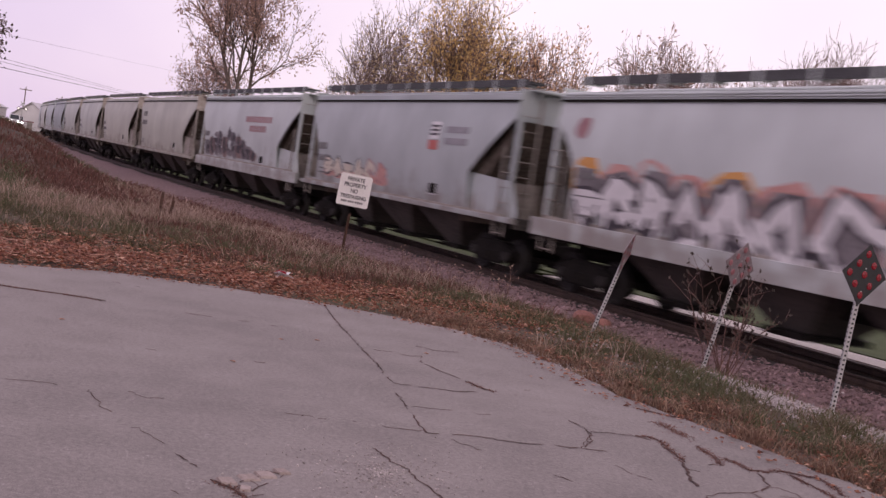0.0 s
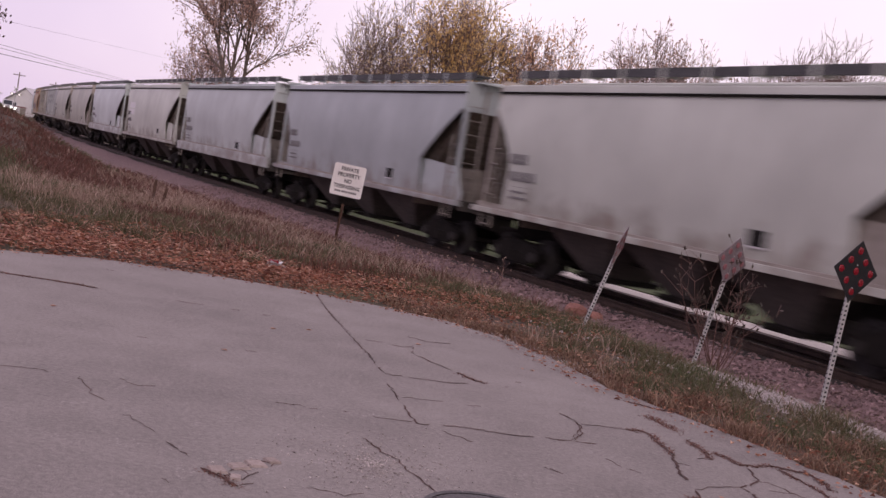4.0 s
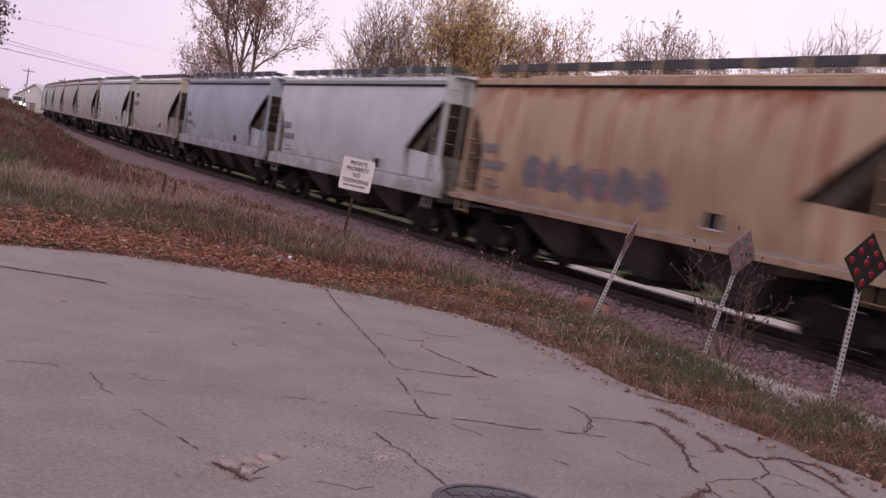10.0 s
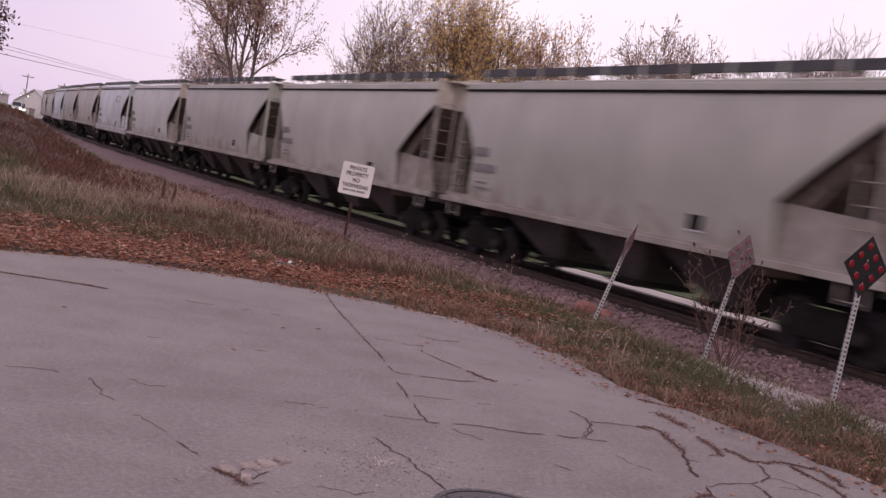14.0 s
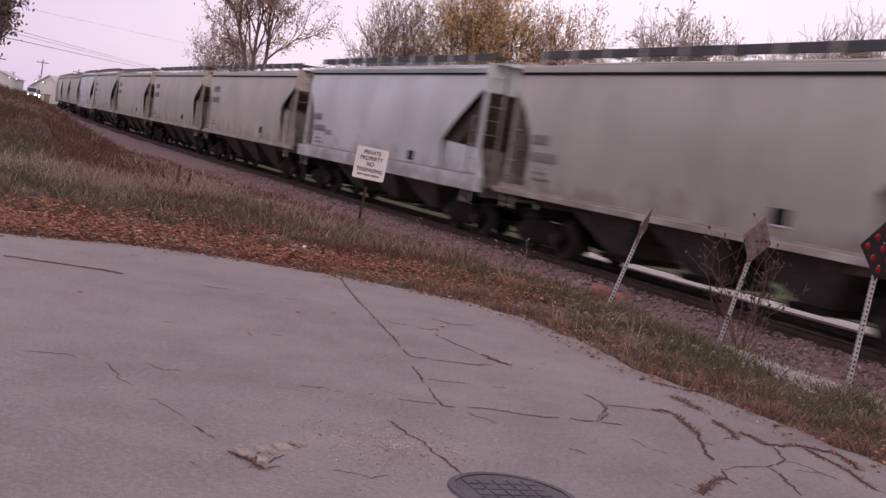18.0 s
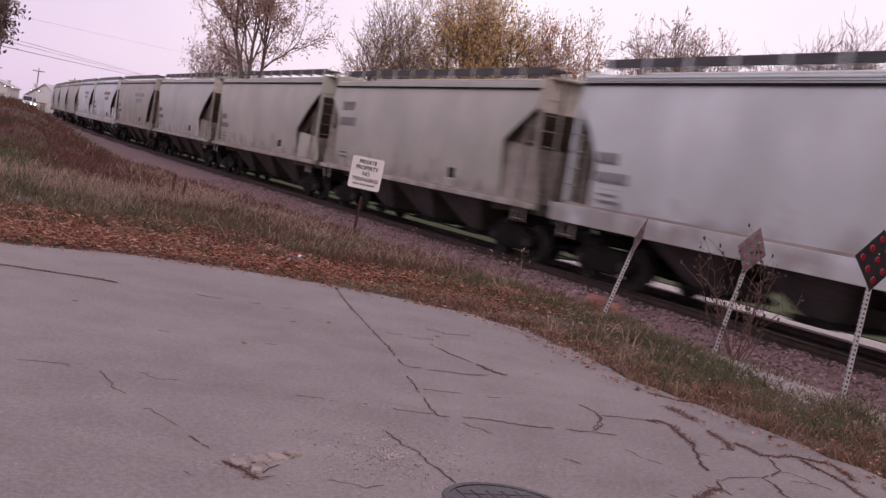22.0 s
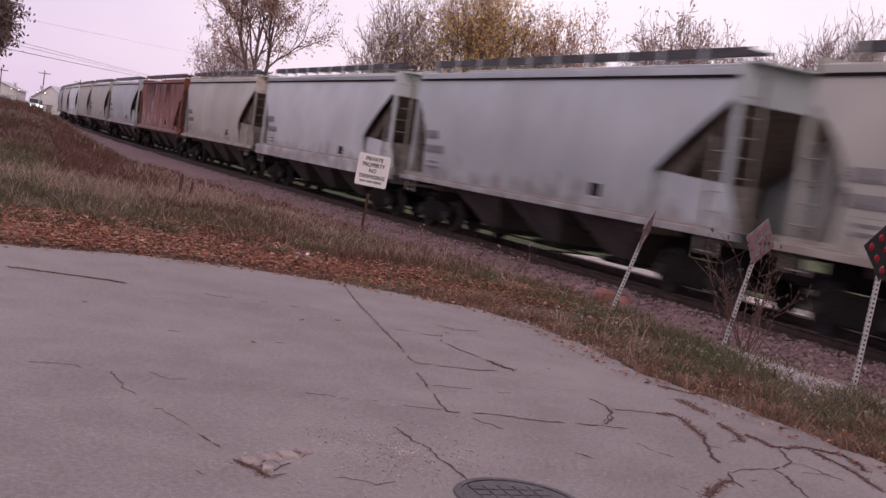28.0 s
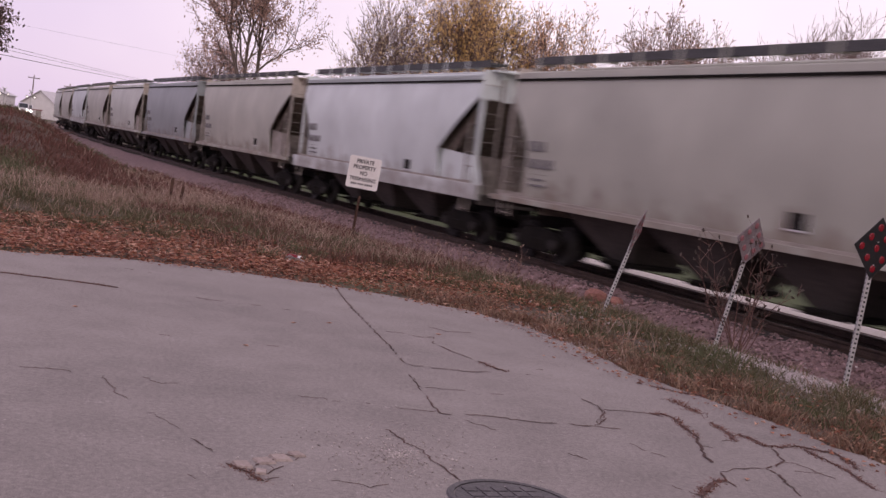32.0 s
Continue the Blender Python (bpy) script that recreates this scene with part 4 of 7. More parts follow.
def trespass_sign(at):
    ob = tagged(new("no_trespassing_sign"), "square white no trespassing sign on a rusty steel post", "sign")
    ob.matrix_basis = at
    part("post", Shape().prism([(-0.03, 0), (-0.03, 0.006), (-0.012, 0.03), (0.012, 0.03), (0.03, 0.006), (0.03, 0), (0.008, 0.022), (-0.008, 0.022)], 0, 1.0).mesh("post", M_RUSTPOST), M_RUSTPOST, ob, "rusty brown channel post",
         at=Matrix.Translation((0, 0.012, -0.3)) @ Matrix.Rotation(radians(90), 4, "X") @ Matrix.Scale(-1.0, 4, (0, 0, 1)) @ Matrix.Diagonal((1, 1, SIGN_H + 0.6, 1)))
    w = SIGN_W / 2
    c = 0.03
    z0 = SIGN_H - w * 0.05
    plate = part("plate", Shape().prism([(-w + c, -w), (w - c, -w), (w, -w + c), (w, w - c), (w - c, w), (-w + c, w), (-w, w - c), (-w, -w + c)], -0.002, 0.002), M_SIGN, ob, "white enamelled square plate", at=pose(0, 0, z0))
    k = w / 0.30
    for words, size, z in (("PRIVATE", 0.105, 0.205), ("PROPERTY", 0.105, 0.095), ("NO", 0.105, -0.015), ("TRESPASSING", 0.098, -0.125)):
        text_part(words, size * k, 0, z * k, plate, -0.0045)
    x = -0.21 * k
    while x < 0.2 * k:
        wd = rng.uniform(0.018, 0.03) * k
        part("small_print", Shape().box(x, x + wd, -0.005, -0.0025, -0.235 * k, -0.195 * k), M_INK, plate)
        x += wd + (0.012 if rng.random() > 0.2 else 0.03) * k
    part("bolt", Shape().lathe([(0.0005, -0.012), (0.012, -0.010), (0.012, -0.002)], "y", 10), M_GALV, plate, at=pose(0, 0, 0.26 * k))
    return ob


SIGN_W, SIGN_H = 0.68, 1.22
M_RUSTPOST = surface("rusty_post", (0.05, 0.025, 0.018), (0.14, 0.075, 0.05), 0.85, scale=5, fine=40, bump=0.3, moving=True)
trespass_sign(pose(-2.12, 24.0, 0.03, 0, 3, 4))


# ---- growth on the verge ----
veg = np.random.default_rng(21)


def pave_gap(x, y):
    """Metres outside the pavement's edge (negative on it)."""
    d = np.full(x.shape, 1e9)
    for (x0, y0), (x1, y1) in zip(PAVE, PAVE[1:] + PAVE[:1]):
        ux, uy = x1 - x0, y1 - y0
        t = np.clip(((x - x0) * ux + (y - y0) * uy) / (ux * ux + uy * uy), 0, 1)
        d = np.minimum(d, np.hypot(x - x0 - t * ux, y - y0 - t * uy))
    return np.where(inside(x, y, PAVE), -d, d)


def blades(name, x, y, height, width, lean, material, label, category, droop=0.35):
    """Bent two-piece blades standing on the ground, one mesh of many."""
    n = len(x)
    z = terrain(x, y) - 0.01
    turn = veg.uniform(0, 2 * math.pi, n)
    lx, ly = veg.normal(0, lean, n) * height, veg.normal(0, lean, n) * height
    wx, wy = np.cos(turn) * width / 2, np.sin(turn) * width / 2
    mz = z + height * 0.6
    top = z + height * (1 - droop * veg.random(n))
    P = np.empty((n, 5, 3))
    P[:, 0] = np.stack([x - wx, y - wy, z], 1)
    P[:, 1] = np.stack([x + wx, y + wy, z], 1)
    P[:, 2] = np.stack([x + lx * 0.4 + wx * 0.8, y + ly * 0.4 + wy * 0.8, mz], 1)
    P[:, 3] = np.stack([x + lx * 0.4 - wx * 0.8, y + ly * 0.4 - wy * 0.8, mz], 1)
    P[:, 4] = np.stack([x + lx, y + ly, top], 1)
    k = np.arange(n) * 5
    f = np.concatenate([np.stack([k, k + 1, k + 2, k + 3], 1)]).tolist() + np.stack([k + 3, k + 2, k + 4], 1).tolist()
    return tagged(new(name, quads(name, P.reshape(-1, 3).tolist(), f, material)), label, category, kind="stuff")


def scatter(count, s_range, e_range, keep, bias=1.0):
    """Random places beside the line that pass a test on (x, y, s, e, gap from the pavement)."""
    s = s_range[1] - (s_range[1] - s_range[0]) * veg.random(count) ** bias
    e = veg.uniform(*e_range, count)
    px, py = np.interp(s, TS, TX), np.interp(s, TS, TY)
    a = np.interp(s, _s, _a)
    x, y = px + e * np.sin(a), py - e * np.cos(a)
    g = pave_gap(x, y)
    ok = keep(x, y, s, e, g)
    return x[ok], y[ok], g[ok], e[ok], s[ok]


def clump(x, y, f=1.0):
    """Patchiness between 0 and 1."""
    return 0.5 + 0.25 * (np.sin(x * 2.1 * f + 1.7 * np.sin(y * 1.3 * f)) + np.sin(y * 1.9 * f + 1.1 * np.sin(x * 2.7 * f + 0.6)))


M_GREEN = leafy("green_grass", [(0.075, 0.092, 0.042), (0.11, 0.125, 0.058), (0.095, 0.10, 0.05), (0.16, 0.145, 0.09), (0.085, 0.10, 0.045)])
M_CRACKWEED = leafy("red_crack_weeds", [(0.17, 0.075, 0.058), (0.24, 0.12, 0.09), (0.11, 0.05, 0.04), (0.20, 0.10, 0.075)])
M_DEADWEED = leafy("dead_weeds", [(0.14, 0.065, 0.045), (0.27, 0.17, 0.115), (0.10, 0.055, 0.038), (0.42, 0.30, 0.21), (0.18, 0.095, 0.065), (0.30, 0.20, 0.14), (0.10, 0.06, 0.04)])
def edge_line(x, y, s):
    """How far from the line the growth begins."""
    return np.interp(s, [-24, -16, -9, -5, 0, 5, 9, 13, 16.5, 18.5, 20, 27], [8.2, 7.2, 5.8, 4.0, 3.7, 3.4, 3.3, 3.8, 5.2, 5.9, 6.4, 6.5]) + 0.8 * (clump(x, y, 0.9) - 0.5)


# green and tan grass
x, y, g, e, s = scatter(420000, (-14, 27.5), (3.6, 16), lambda x, y, s, e, g: (g > np.where(s > 15, 0.25 + 0.8 * clump(x, y, 2.0), 0.3)) & (e > edge_line(x, y, s)) & (g < 14) & (veg.random(len(x)) < (0.16 + 1.3 * clump(x, y, 2.6) ** 3) * (0.25 + 0.75 * smooth(-4, 6, s))) & (veg.random(len(x)) < np.where(s > 19.5, 0.15 + smooth(0.1, 0.9, g), 0.04 + smooth(1.6, 3.6, g))), 1.35)
hgt = 0.05 + 0.26 * clump(x, y, 2.6) ** 1.8 * veg.random(len(x)) ** 0.7 + 0.10 * veg.random(len(x)) ** 4
blades("verge_grass", x, y, hgt, 0.003 + 0.00036 * np.hypot(x, y), 1.0, M_GRASS, "mixed green and faded grass on the verge", "grass")
# dry seeded grass, taller, in drifts
x, y, g, e, s = scatter(60000, (-24, 26), (3.8, 15), lambda x, y, s, e, g: (g > np.where(s > 19.5, 0.3, 2.0)) & (e > edge_line(x, y, s) - 0.1) & (veg.random(len(x)) < (np.clip(2.6 * clump(x + 3, y - 2, 0.45) - 1.5, 0, 0.8) + 0.16) * (0.12 + 0.88 * smooth(-11, -2, s)) * (1 - 0.75 * smooth(8.5, 11.0, e))), 1.2)
blades("dry_grass", x, y, (0.18 + 0.40 * veg.random(len(x)) * clump(x, y, 0.6)) * np.where(s > 14, 0.7, 1.0), 0.004 + 0.0004 * np.hypot(x, y), 0.7, M_STRAW, "dry straw-coloured grass on the verge", "grass")
# pale straw standing in a few drifts
sx, sy = [], []
for cx, cy, rx, ry, n in ((-7.0, 22.8, 0.8, 1.0, 1500), (-6.3, 25.4, 0.7, 1.3, 1500), (-6.3, 28.0, 0.5, 1.4, 1000), (-4.4, 28.4, 0.5, 1.4, 700), (-9.5, 24.0, 1.0, 1.4, 900), (-2.6, 21.0, 0.5, 0.8, 350)):
    sx.append(veg.normal(cx, rx, n))
    sy.append(veg.normal(cy, ry, n))
sx, sy = np.concatenate(sx), np.concatenate(sy)
blades("straw_drift", sx, sy, 0.12 + 0.36 * veg.random(len(sx)) ** 1.5, 0.004 + 0.0003 * np.hypot(sx, sy), 0.6, M_STRAW, "tall pale straw in drifts on the verge", "grass")
# low brown growth by the ballast and red-brown weeds on the bank
x, y, g, e, s = scatter(230000, (-120, 4), (6.0, 22), lambda x, y, s, e, g: (g > 3.0) & (veg.random(len(x)) < smooth(7.6, 9.5, e) * (0.25 + 0.9 * clump(x, y, 0.5))) & (s < 6 - 8 * clump(x, y, 0.3)), 0.8)
blades("bank_weeds", x, y, 0.12 + 0.46 * veg.random(len(x)) * clump(x, y, 0.45), 0.008 + 0.0004 * np.hypot(x, y), 0.9, M_WEED, "red-brown weeds covering the bank", "weeds")
x, y, g, e, s = scatter(60000, (-30, 6), (8.0, 20), lambda x, y, s, e, g: (g > 2.4) & (veg.random(len(x)) < np.clip(4 * clump(x + 5, y + 1, 0.33) - 2.4, 0, 1)), 0.9)
blades("green_bank_grass", x, y, 0.12 + 0.26 * veg.random(len(x)), 0.006 + 0.0004 * np.hypot(x, y), 0.8, M_GREEN, "patches of green grass among the bank weeds", "grass")
x, y, g, e, s = scatter(120000, (1, 27.5), (3.6, 10.5), lambda x, y, s, e, g: (g > np.where(s > 19.5, 0.35, 1.9)) & (e > edge_line(x, y, s)) & (veg.random(len(x)) < np.clip(3.2 * clump(x - 2, y + 4, 1.1) - np.where(s > 15, 0.75, 1.35), 0, 1)), 1.0)
blades("green_tufts", x, y, (0.05 + 0.26 * veg.random(len(x)) * clump(x, y, 2.2)), 0.003 + 0.0004 * np.hypot(x, y), 0.8, M_GREEN, "green grass tufts along the verge", "grass")
x, y, g, e, s = scatter(90000, (-14, 16), (3.5, 11.0), lambda x, y, s, e, g: (g > 2.2) & (e > edge_line(x, y, s) - 0.25) & (veg.random(len(x)) < 0.10 + 0.7 * clump(x + 4, y + 2, 1.1) ** 1.5), 1.0)
blades("low_brown_weeds", x, y, 0.08 + 0.34 * veg.random(len(x)) * clump(x + 4, y + 2, 1.1), 0.006 + 0.0005 * np.hypot(x, y), 0.45, M_WEED, "low brown weeds along the ballast", "weeds")

x, y, g, e, s = scatter(130000, (14, 27.5), (6.0, 9.4), lambda x, y, s, e, g: (g > 0.0) & (g < 0.45 + 0.9 * clump(x + 1, y, 1.3)) & (veg.random(len(x)) < 0.15 + 0.85 * clump(x + 1, y, 3.4)), 1.0)
blades("dead_verge_weeds", x, y, 0.03 + 0.20 * veg.random(len(x)) * clump(x, y, 3.4), 0.004 + 0.0005 * np.hypot(x, y), 0.9, M_DEADWEED, "short dead red-brown weeds at the pavement edge", "weeds")


x, y, g, e, s = scatter(9000, (17, 27), (4.9, 6.9), lambda x, y, s, e, g: veg.random(len(x)) < np.clip(2.4 * clump(x, y, 2.4) - 1.1, 0, 1) * smooth(4.9, 6.4, e), 1.0)
blades("gravel_weeds", x, y, 0.05 + 0.16 * veg.random(len(x)), 0.005 + 0.0005 * np.hypot(x, y), 0.7, M_GRASS, "thin faded weeds growing through the gravel", "weeds")
# fallen leaves
def leaf_litter(name, x, y, size, label):
    n = len(x)
    z = np.where(inside(x, y, PAVE), 0.0, terrain(x, y)) + 0.008 + 0.08 * veg.random(n) ** 1.5 * (pave_gap(x, y) > 0.1)
    t = veg.uniform(0, 2 * math.pi, n)
    r = size * veg.uniform(0.6, 1.3, n)
    tilt = veg.normal(0, 0.4, (n, 2))
    P = np.empty((n, 4, 3))
    for k, (u, v) in enumerate(((1.0, 0.0), (0.1, 0.62), (-0.9, 0.0), (0.1, -0.62))):
        dx, dy = r * (u * np.cos(t) - v * np.sin(t)), r * (u * np.sin(t) + v * np.cos(t))
        P[:, k] = np.stack([x + dx, y + dy, z + np.abs(dx * tilt[:, 0] + dy * tilt[:, 1]) + 0.012 * (k % 2)], 1)
    k = np.arange(n) * 4
    f = np.concatenate([np.stack([k, k + 1, k + 2], 1), np.stack([k, k + 2, k + 3], 1)]).tolist()
    return tagged(new(name, quads(name, P.reshape(-1, 3).tolist(), f, M_LEAF)), label, "leaves", kind="stuff")


x, y, g, e, s = scatter(640000, (0, 29), (5.2, 30), lambda x, y, s, e, g: (g > -0.35) & (g < np.where(s > 19.5, 1.6, 5.4)) & (veg.random(len(x)) < np.where(g < 0, 0.10, np.clip(1.15 - g / np.where(s > 19.5, 1.4, 5.6), 0, 1) * (0.45 + 0.7 * clump(x, y, 0.9)) * np.where(s > 18.3, 0.10 + 0.30 * clump(x, y, 1.7), 1.0))), 1.0)
leaf_litter("leaf_litter", x, y, np.where(s > 17, 0.026, 0.040), "drift of fallen orange-brown leaves along the pavement edge")
x = veg.uniform(-5, 3.2, 16)
y = veg.uniform(5, 13, 16)
ok = inside(x, y, PAVE)
for k in range(int(ok.sum())):
    lx, ly = float(x[ok][k]), float(y[ok][k])
    r = 0.035
    lf = Shape().add([(r, 0, 0.006), (0.1 * r, 0.5 * r, 0.012), (-r, 0, 0.006), (0.1 * r, -0.5 * r, 0.014), (0, 0, 0.004)], [(0, 1, 4), (1, 2, 4), (2, 3, 4), (3, 0, 4)])
    ob = new("fallen_leaf", lf.mesh("fallen_leaf", M_LEAF))
    ob.matrix_basis = pose(lx, ly, 0.0, 0, 0, 37 * k)
    tagged(ob, "single dry brown leaf lying on the concrete", "leaf", "stray leaves on the pavement")

# weeds growing out of the wide cracks
wx, wy = [], []
for x0, y0, x1, y1, wide in WEEDY + [(1.95, 9.15, 2.1, 8.7, 0.11)]:
    n = int(1400 * math.hypot(x1 - x0, y1 - y0) * (wide / 0.05))
    t = veg.random(n)
    keep = veg.random(n) < 0.15 + clump(x0 + 40 * (x0 + (x1 - x0) * t), y0 + 40 * (y1 - y0) * t, 1.0)
    t, n = t[keep], int(keep.sum())
    wx.append(x0 + (x1 - x0) * t + veg.normal(0, 0.35 * wide, n))
    wy.append(y0 + (y1 - y0) * t + veg.normal(0, 0.45 * wide, n))
wx, wy = np.concatenate(wx), np.concatenate(wy)
crack_weeds = blades("crack_weeds", wx, wy, 0.012 + 0.028 * veg.random(len(wx)), np.full(len(wx), 0.008), 0.9, M_CRACKWEED, "dead brown weeds rooted in the pavement cracks", "weeds")
crack_weeds.location.z = 0.012


# ---- trees ----
def tree(name, x, y, z, height, seed, lean=(0, 0), forks=3, fork_at=0.25, spread=0.5, leaves=2500, leaf_size=0.10, leaf_mat=None, twig=1.0, droop=0.0, label="", levels=4, thick=0.022, crown_from=0.2, half_width=None, loose=0.22):
    """A tapered trunk that divides into limbs, branches and twigs, with small leaves along the last of them."""
    r = random.Random(seed)
    wood, twigs, tips = Shape(), Shape(), []

    def grow(p, d, length, rad, level):
        steps = 4 if level < 2 else 3
        q = p
        for i in range(steps):
            d = (d + Vector((r.gauss(0, 0.13), r.gauss(0, 0.13), r.gauss(0.05 - droop * level * 0.1, 0.10)))).normalized()
            nq = q + d * (length / steps)
            r0, r1 = rad * (1 - 0.6 * i / steps), rad * (1 - 0.6 * (i + 1) / steps)
            (wood if level < 3 else twigs).rod(q, nq, max(0.022, r0), max(0.016, r1), n=6 if level < 2 else (4 if level < 3 else 3))
            q = nq
            if level >= levels - 1:
                tips.append((q, d))
            if level < levels and (i > 0 or level > 0):
                kids = (2 if level < 2 else 2 + (r.random() < 0.5)) if i < steps - 1 else 2
                for _ in range(kids):
                    if level >= 2 and r.random() > 0.85 * twig:
                        continue
                    u = Vector((r.gauss(0, 1), r.gauss(0, 1), r.gauss(0.15, 0.6)))
                    u = (u - d * u.dot(d)).normalized()
                    nd = (d * r.uniform(0.55, 1.0) + u * r.uniform(0.5, 0.95) * spread * 1.5).normalized()
                    grow(q, nd, length * r.uniform(0.5, 0.72), rad * 0.42 * r.uniform(0.8, 1.1), level + 1)

    base = Vector((0, 0, -0.3))
    trunk_h = height * fork_at
    up = Vector((lean[0], lean[1], 1)).normalized()
    wood.rod(base, base + up * (trunk_h + 0.3), height * thick, height * thick * 0.8, n=10)
    wood.rod(base, base + Vector((0, 0, 0.5)), height * thick * 1.5, height * thick, n=10)
    for k in range(forks):
        a = 2 * math.pi * (k + 0.3 * r.random()) / forks + seed
        d = (up + Vector((math.cos(a), math.sin(a), 0)) * spread * r.uniform(0.5, 1.0)).normalized()
        grow(base + up * (trunk_h + 0.25), d, height * (1 - fork_at) * r.uniform(0.42, 0.52), height * thick * 0.62, 0)
    # fit the crown to its true height and half width
    top = max(p.z for p, d in tips)
    wide = sorted(math.hypot(p.x, p.y) for p, d in tips)[int(len(tips) * 0.93)]
    kz = height / top
    kx = half_width / wide if half_width else kz
    for sh in (wood, twigs):
        sh.v = [(px * kx, py * kx, pz * kz) for px, py, pz in sh.v]
    tips = [(Vector((p.x * kx, p.y * kx, p.z * kz)), d) for p, d in tips]
    t = tagged(new(name), label, "tree")
    t.matrix_basis = pose(x, y, z)
    trunk = part("trunk", wood, M_BARK, t)
    if twigs.v:
        part("branchwork", twigs, M_TWIG, t)
    if leaves and tips:
        v, f = [], []
        for _ in range(leaves):
            p, d = tips[r.randrange(len(tips))]
            if p.z < height * crown_from:
                continue
            c = p + Vector((r.gauss(0, loose), r.gauss(0, loose), r.gauss(-0.05, loose)))
            q = Euler((r.uniform(0, 6.3), r.uniform(0, 6.3), r.uniform(0, 6.3))).to_matrix()
            k = len(v)
            sz = leaf_size * r.uniform(0.6, 1.3)
            for u, w in ((1, 0), (0, 0.55), (-1, 0), (0, -0.55)):
                v.append(tuple(c + q @ Vector((u * sz, w * sz, 0))))
            f.append((k, k + 1, k + 2, k + 3))
        part("crown", quads("crown", v, f, leaf_mat), leaf_mat, t, "thin autumn leaves")
    return t


M_FOL_ORANGE = leafy("thin_orange_leaves", [(0.68, 0.40, 0.22), (0.80, 0.53, 0.34), (0.54, 0.34, 0.21)], through=0.6)
tree("cottonwood_tree", -18.9, 95.0, -0.5, 20.0, 4, forks=3, fork_at=0.20, spread=0.5, twig=0.42, leaves=8000, leaf_size=0.12, leaf_mat=M_FOL_BROWN, label="tall spreading tree with thin brown autumn leaves", thick=0.026, half_width=5.2, loose=0.28)
tree("bare_tree", -7.0, 82.0, -0.5, 16.6, 9, forks=5, fork_at=0.10, spread=0.5, twig=0.6, leaves=2600, leaf_size=0.10, leaf_mat=M_FOL_OLIVE, label="nearly bare tree with many fine upright twigs", thick=0.013, half_width=3.9, loose=0.3)
tree("golden_tree", -0.3, 82.0, -0.5, 17.6, 14, forks=6, fork_at=0.10, spread=0.5, twig=0.7, leaves=10500, leaf_size=0.12, leaf_mat=M_FOL_GOLD, label="golden autumn tree with dense ochre leaves", thick=0.014, half_width=4.3, loose=0.35)
tree("orange_tree", 5.5, 84.0, -0.5, 15.9, 17, forks=6, fork_at=0.12, spread=0.55, twig=0.45, leaves=4000, leaf_size=0.12, leaf_mat=M_FOL_ORANGE, label="thinning orange tree beside a larger golden one", thick=0.014, half_width=3.6, loose=0.16)
tree("bare_tree", 12.8, 82.0, -0.5, 16.0, 31, forks=5, fork_at=0.2, spread=0.6, twig=0.6, leaves=3000, leaf_size=0.12, leaf_mat=M_FOL_BROWN, label="bare branching tree with a few brown leaves", thick=0.014, half_width=3.5)
tree("bare_tree", 18.3, 86.0, -0.5, 16.0, 37, forks=5, fork_at=0.2, spread=0.6, twig=0.65, leaves=3000, leaf_size=0.12, leaf_mat=M_FOL_BROWN, label="bare branching tree with a few brown leaves", thick=0.014, half_width=3.4)
tree("bare_tree", 23.0, 88.0, -0.5, 15.8, 41, forks=6, fork_at=0.2, spread=0.6, twig=0.75, leaves=900, leaf_size=0.09, leaf_mat=M_FOL_BROWN, label="bare grey tree of fine twigs", thick=0.013, half_width=3.6)
tree("bare_tree", 27.6, 84.0, -0.5, 18.4, 47, forks=6, fork_at=0.2, spread=0.55, twig=0.9, leaves=300, leaf_size=0.09, leaf_mat=M_FOL_BROWN, label="bare grey tree of fine upright twigs", thick=0.013, half_width=4.4)
tree("low_tree", -24.2, 108.0, -0.5, 13.0, 52, forks=4, fork_at=0.2, spread=0.6, twig=0.45, leaves=2400, leaf_size=0.12, leaf_mat=M_FOL_BROWN, label="low brown tree behind the railway", thick=0.014, half_width=3.8, loose=0.4)
tree("overhanging_tree", -26.5, 58.0, 0.3, 9.0, 61, forks=4, fork_at=0.3, spread=0.6, leaves=9000, leaf_size=0.10, leaf_mat=M_FOL_DARK, label="dark dense tree hanging over the bank", thick=0.018, droop=0.6, half_width=2.8)


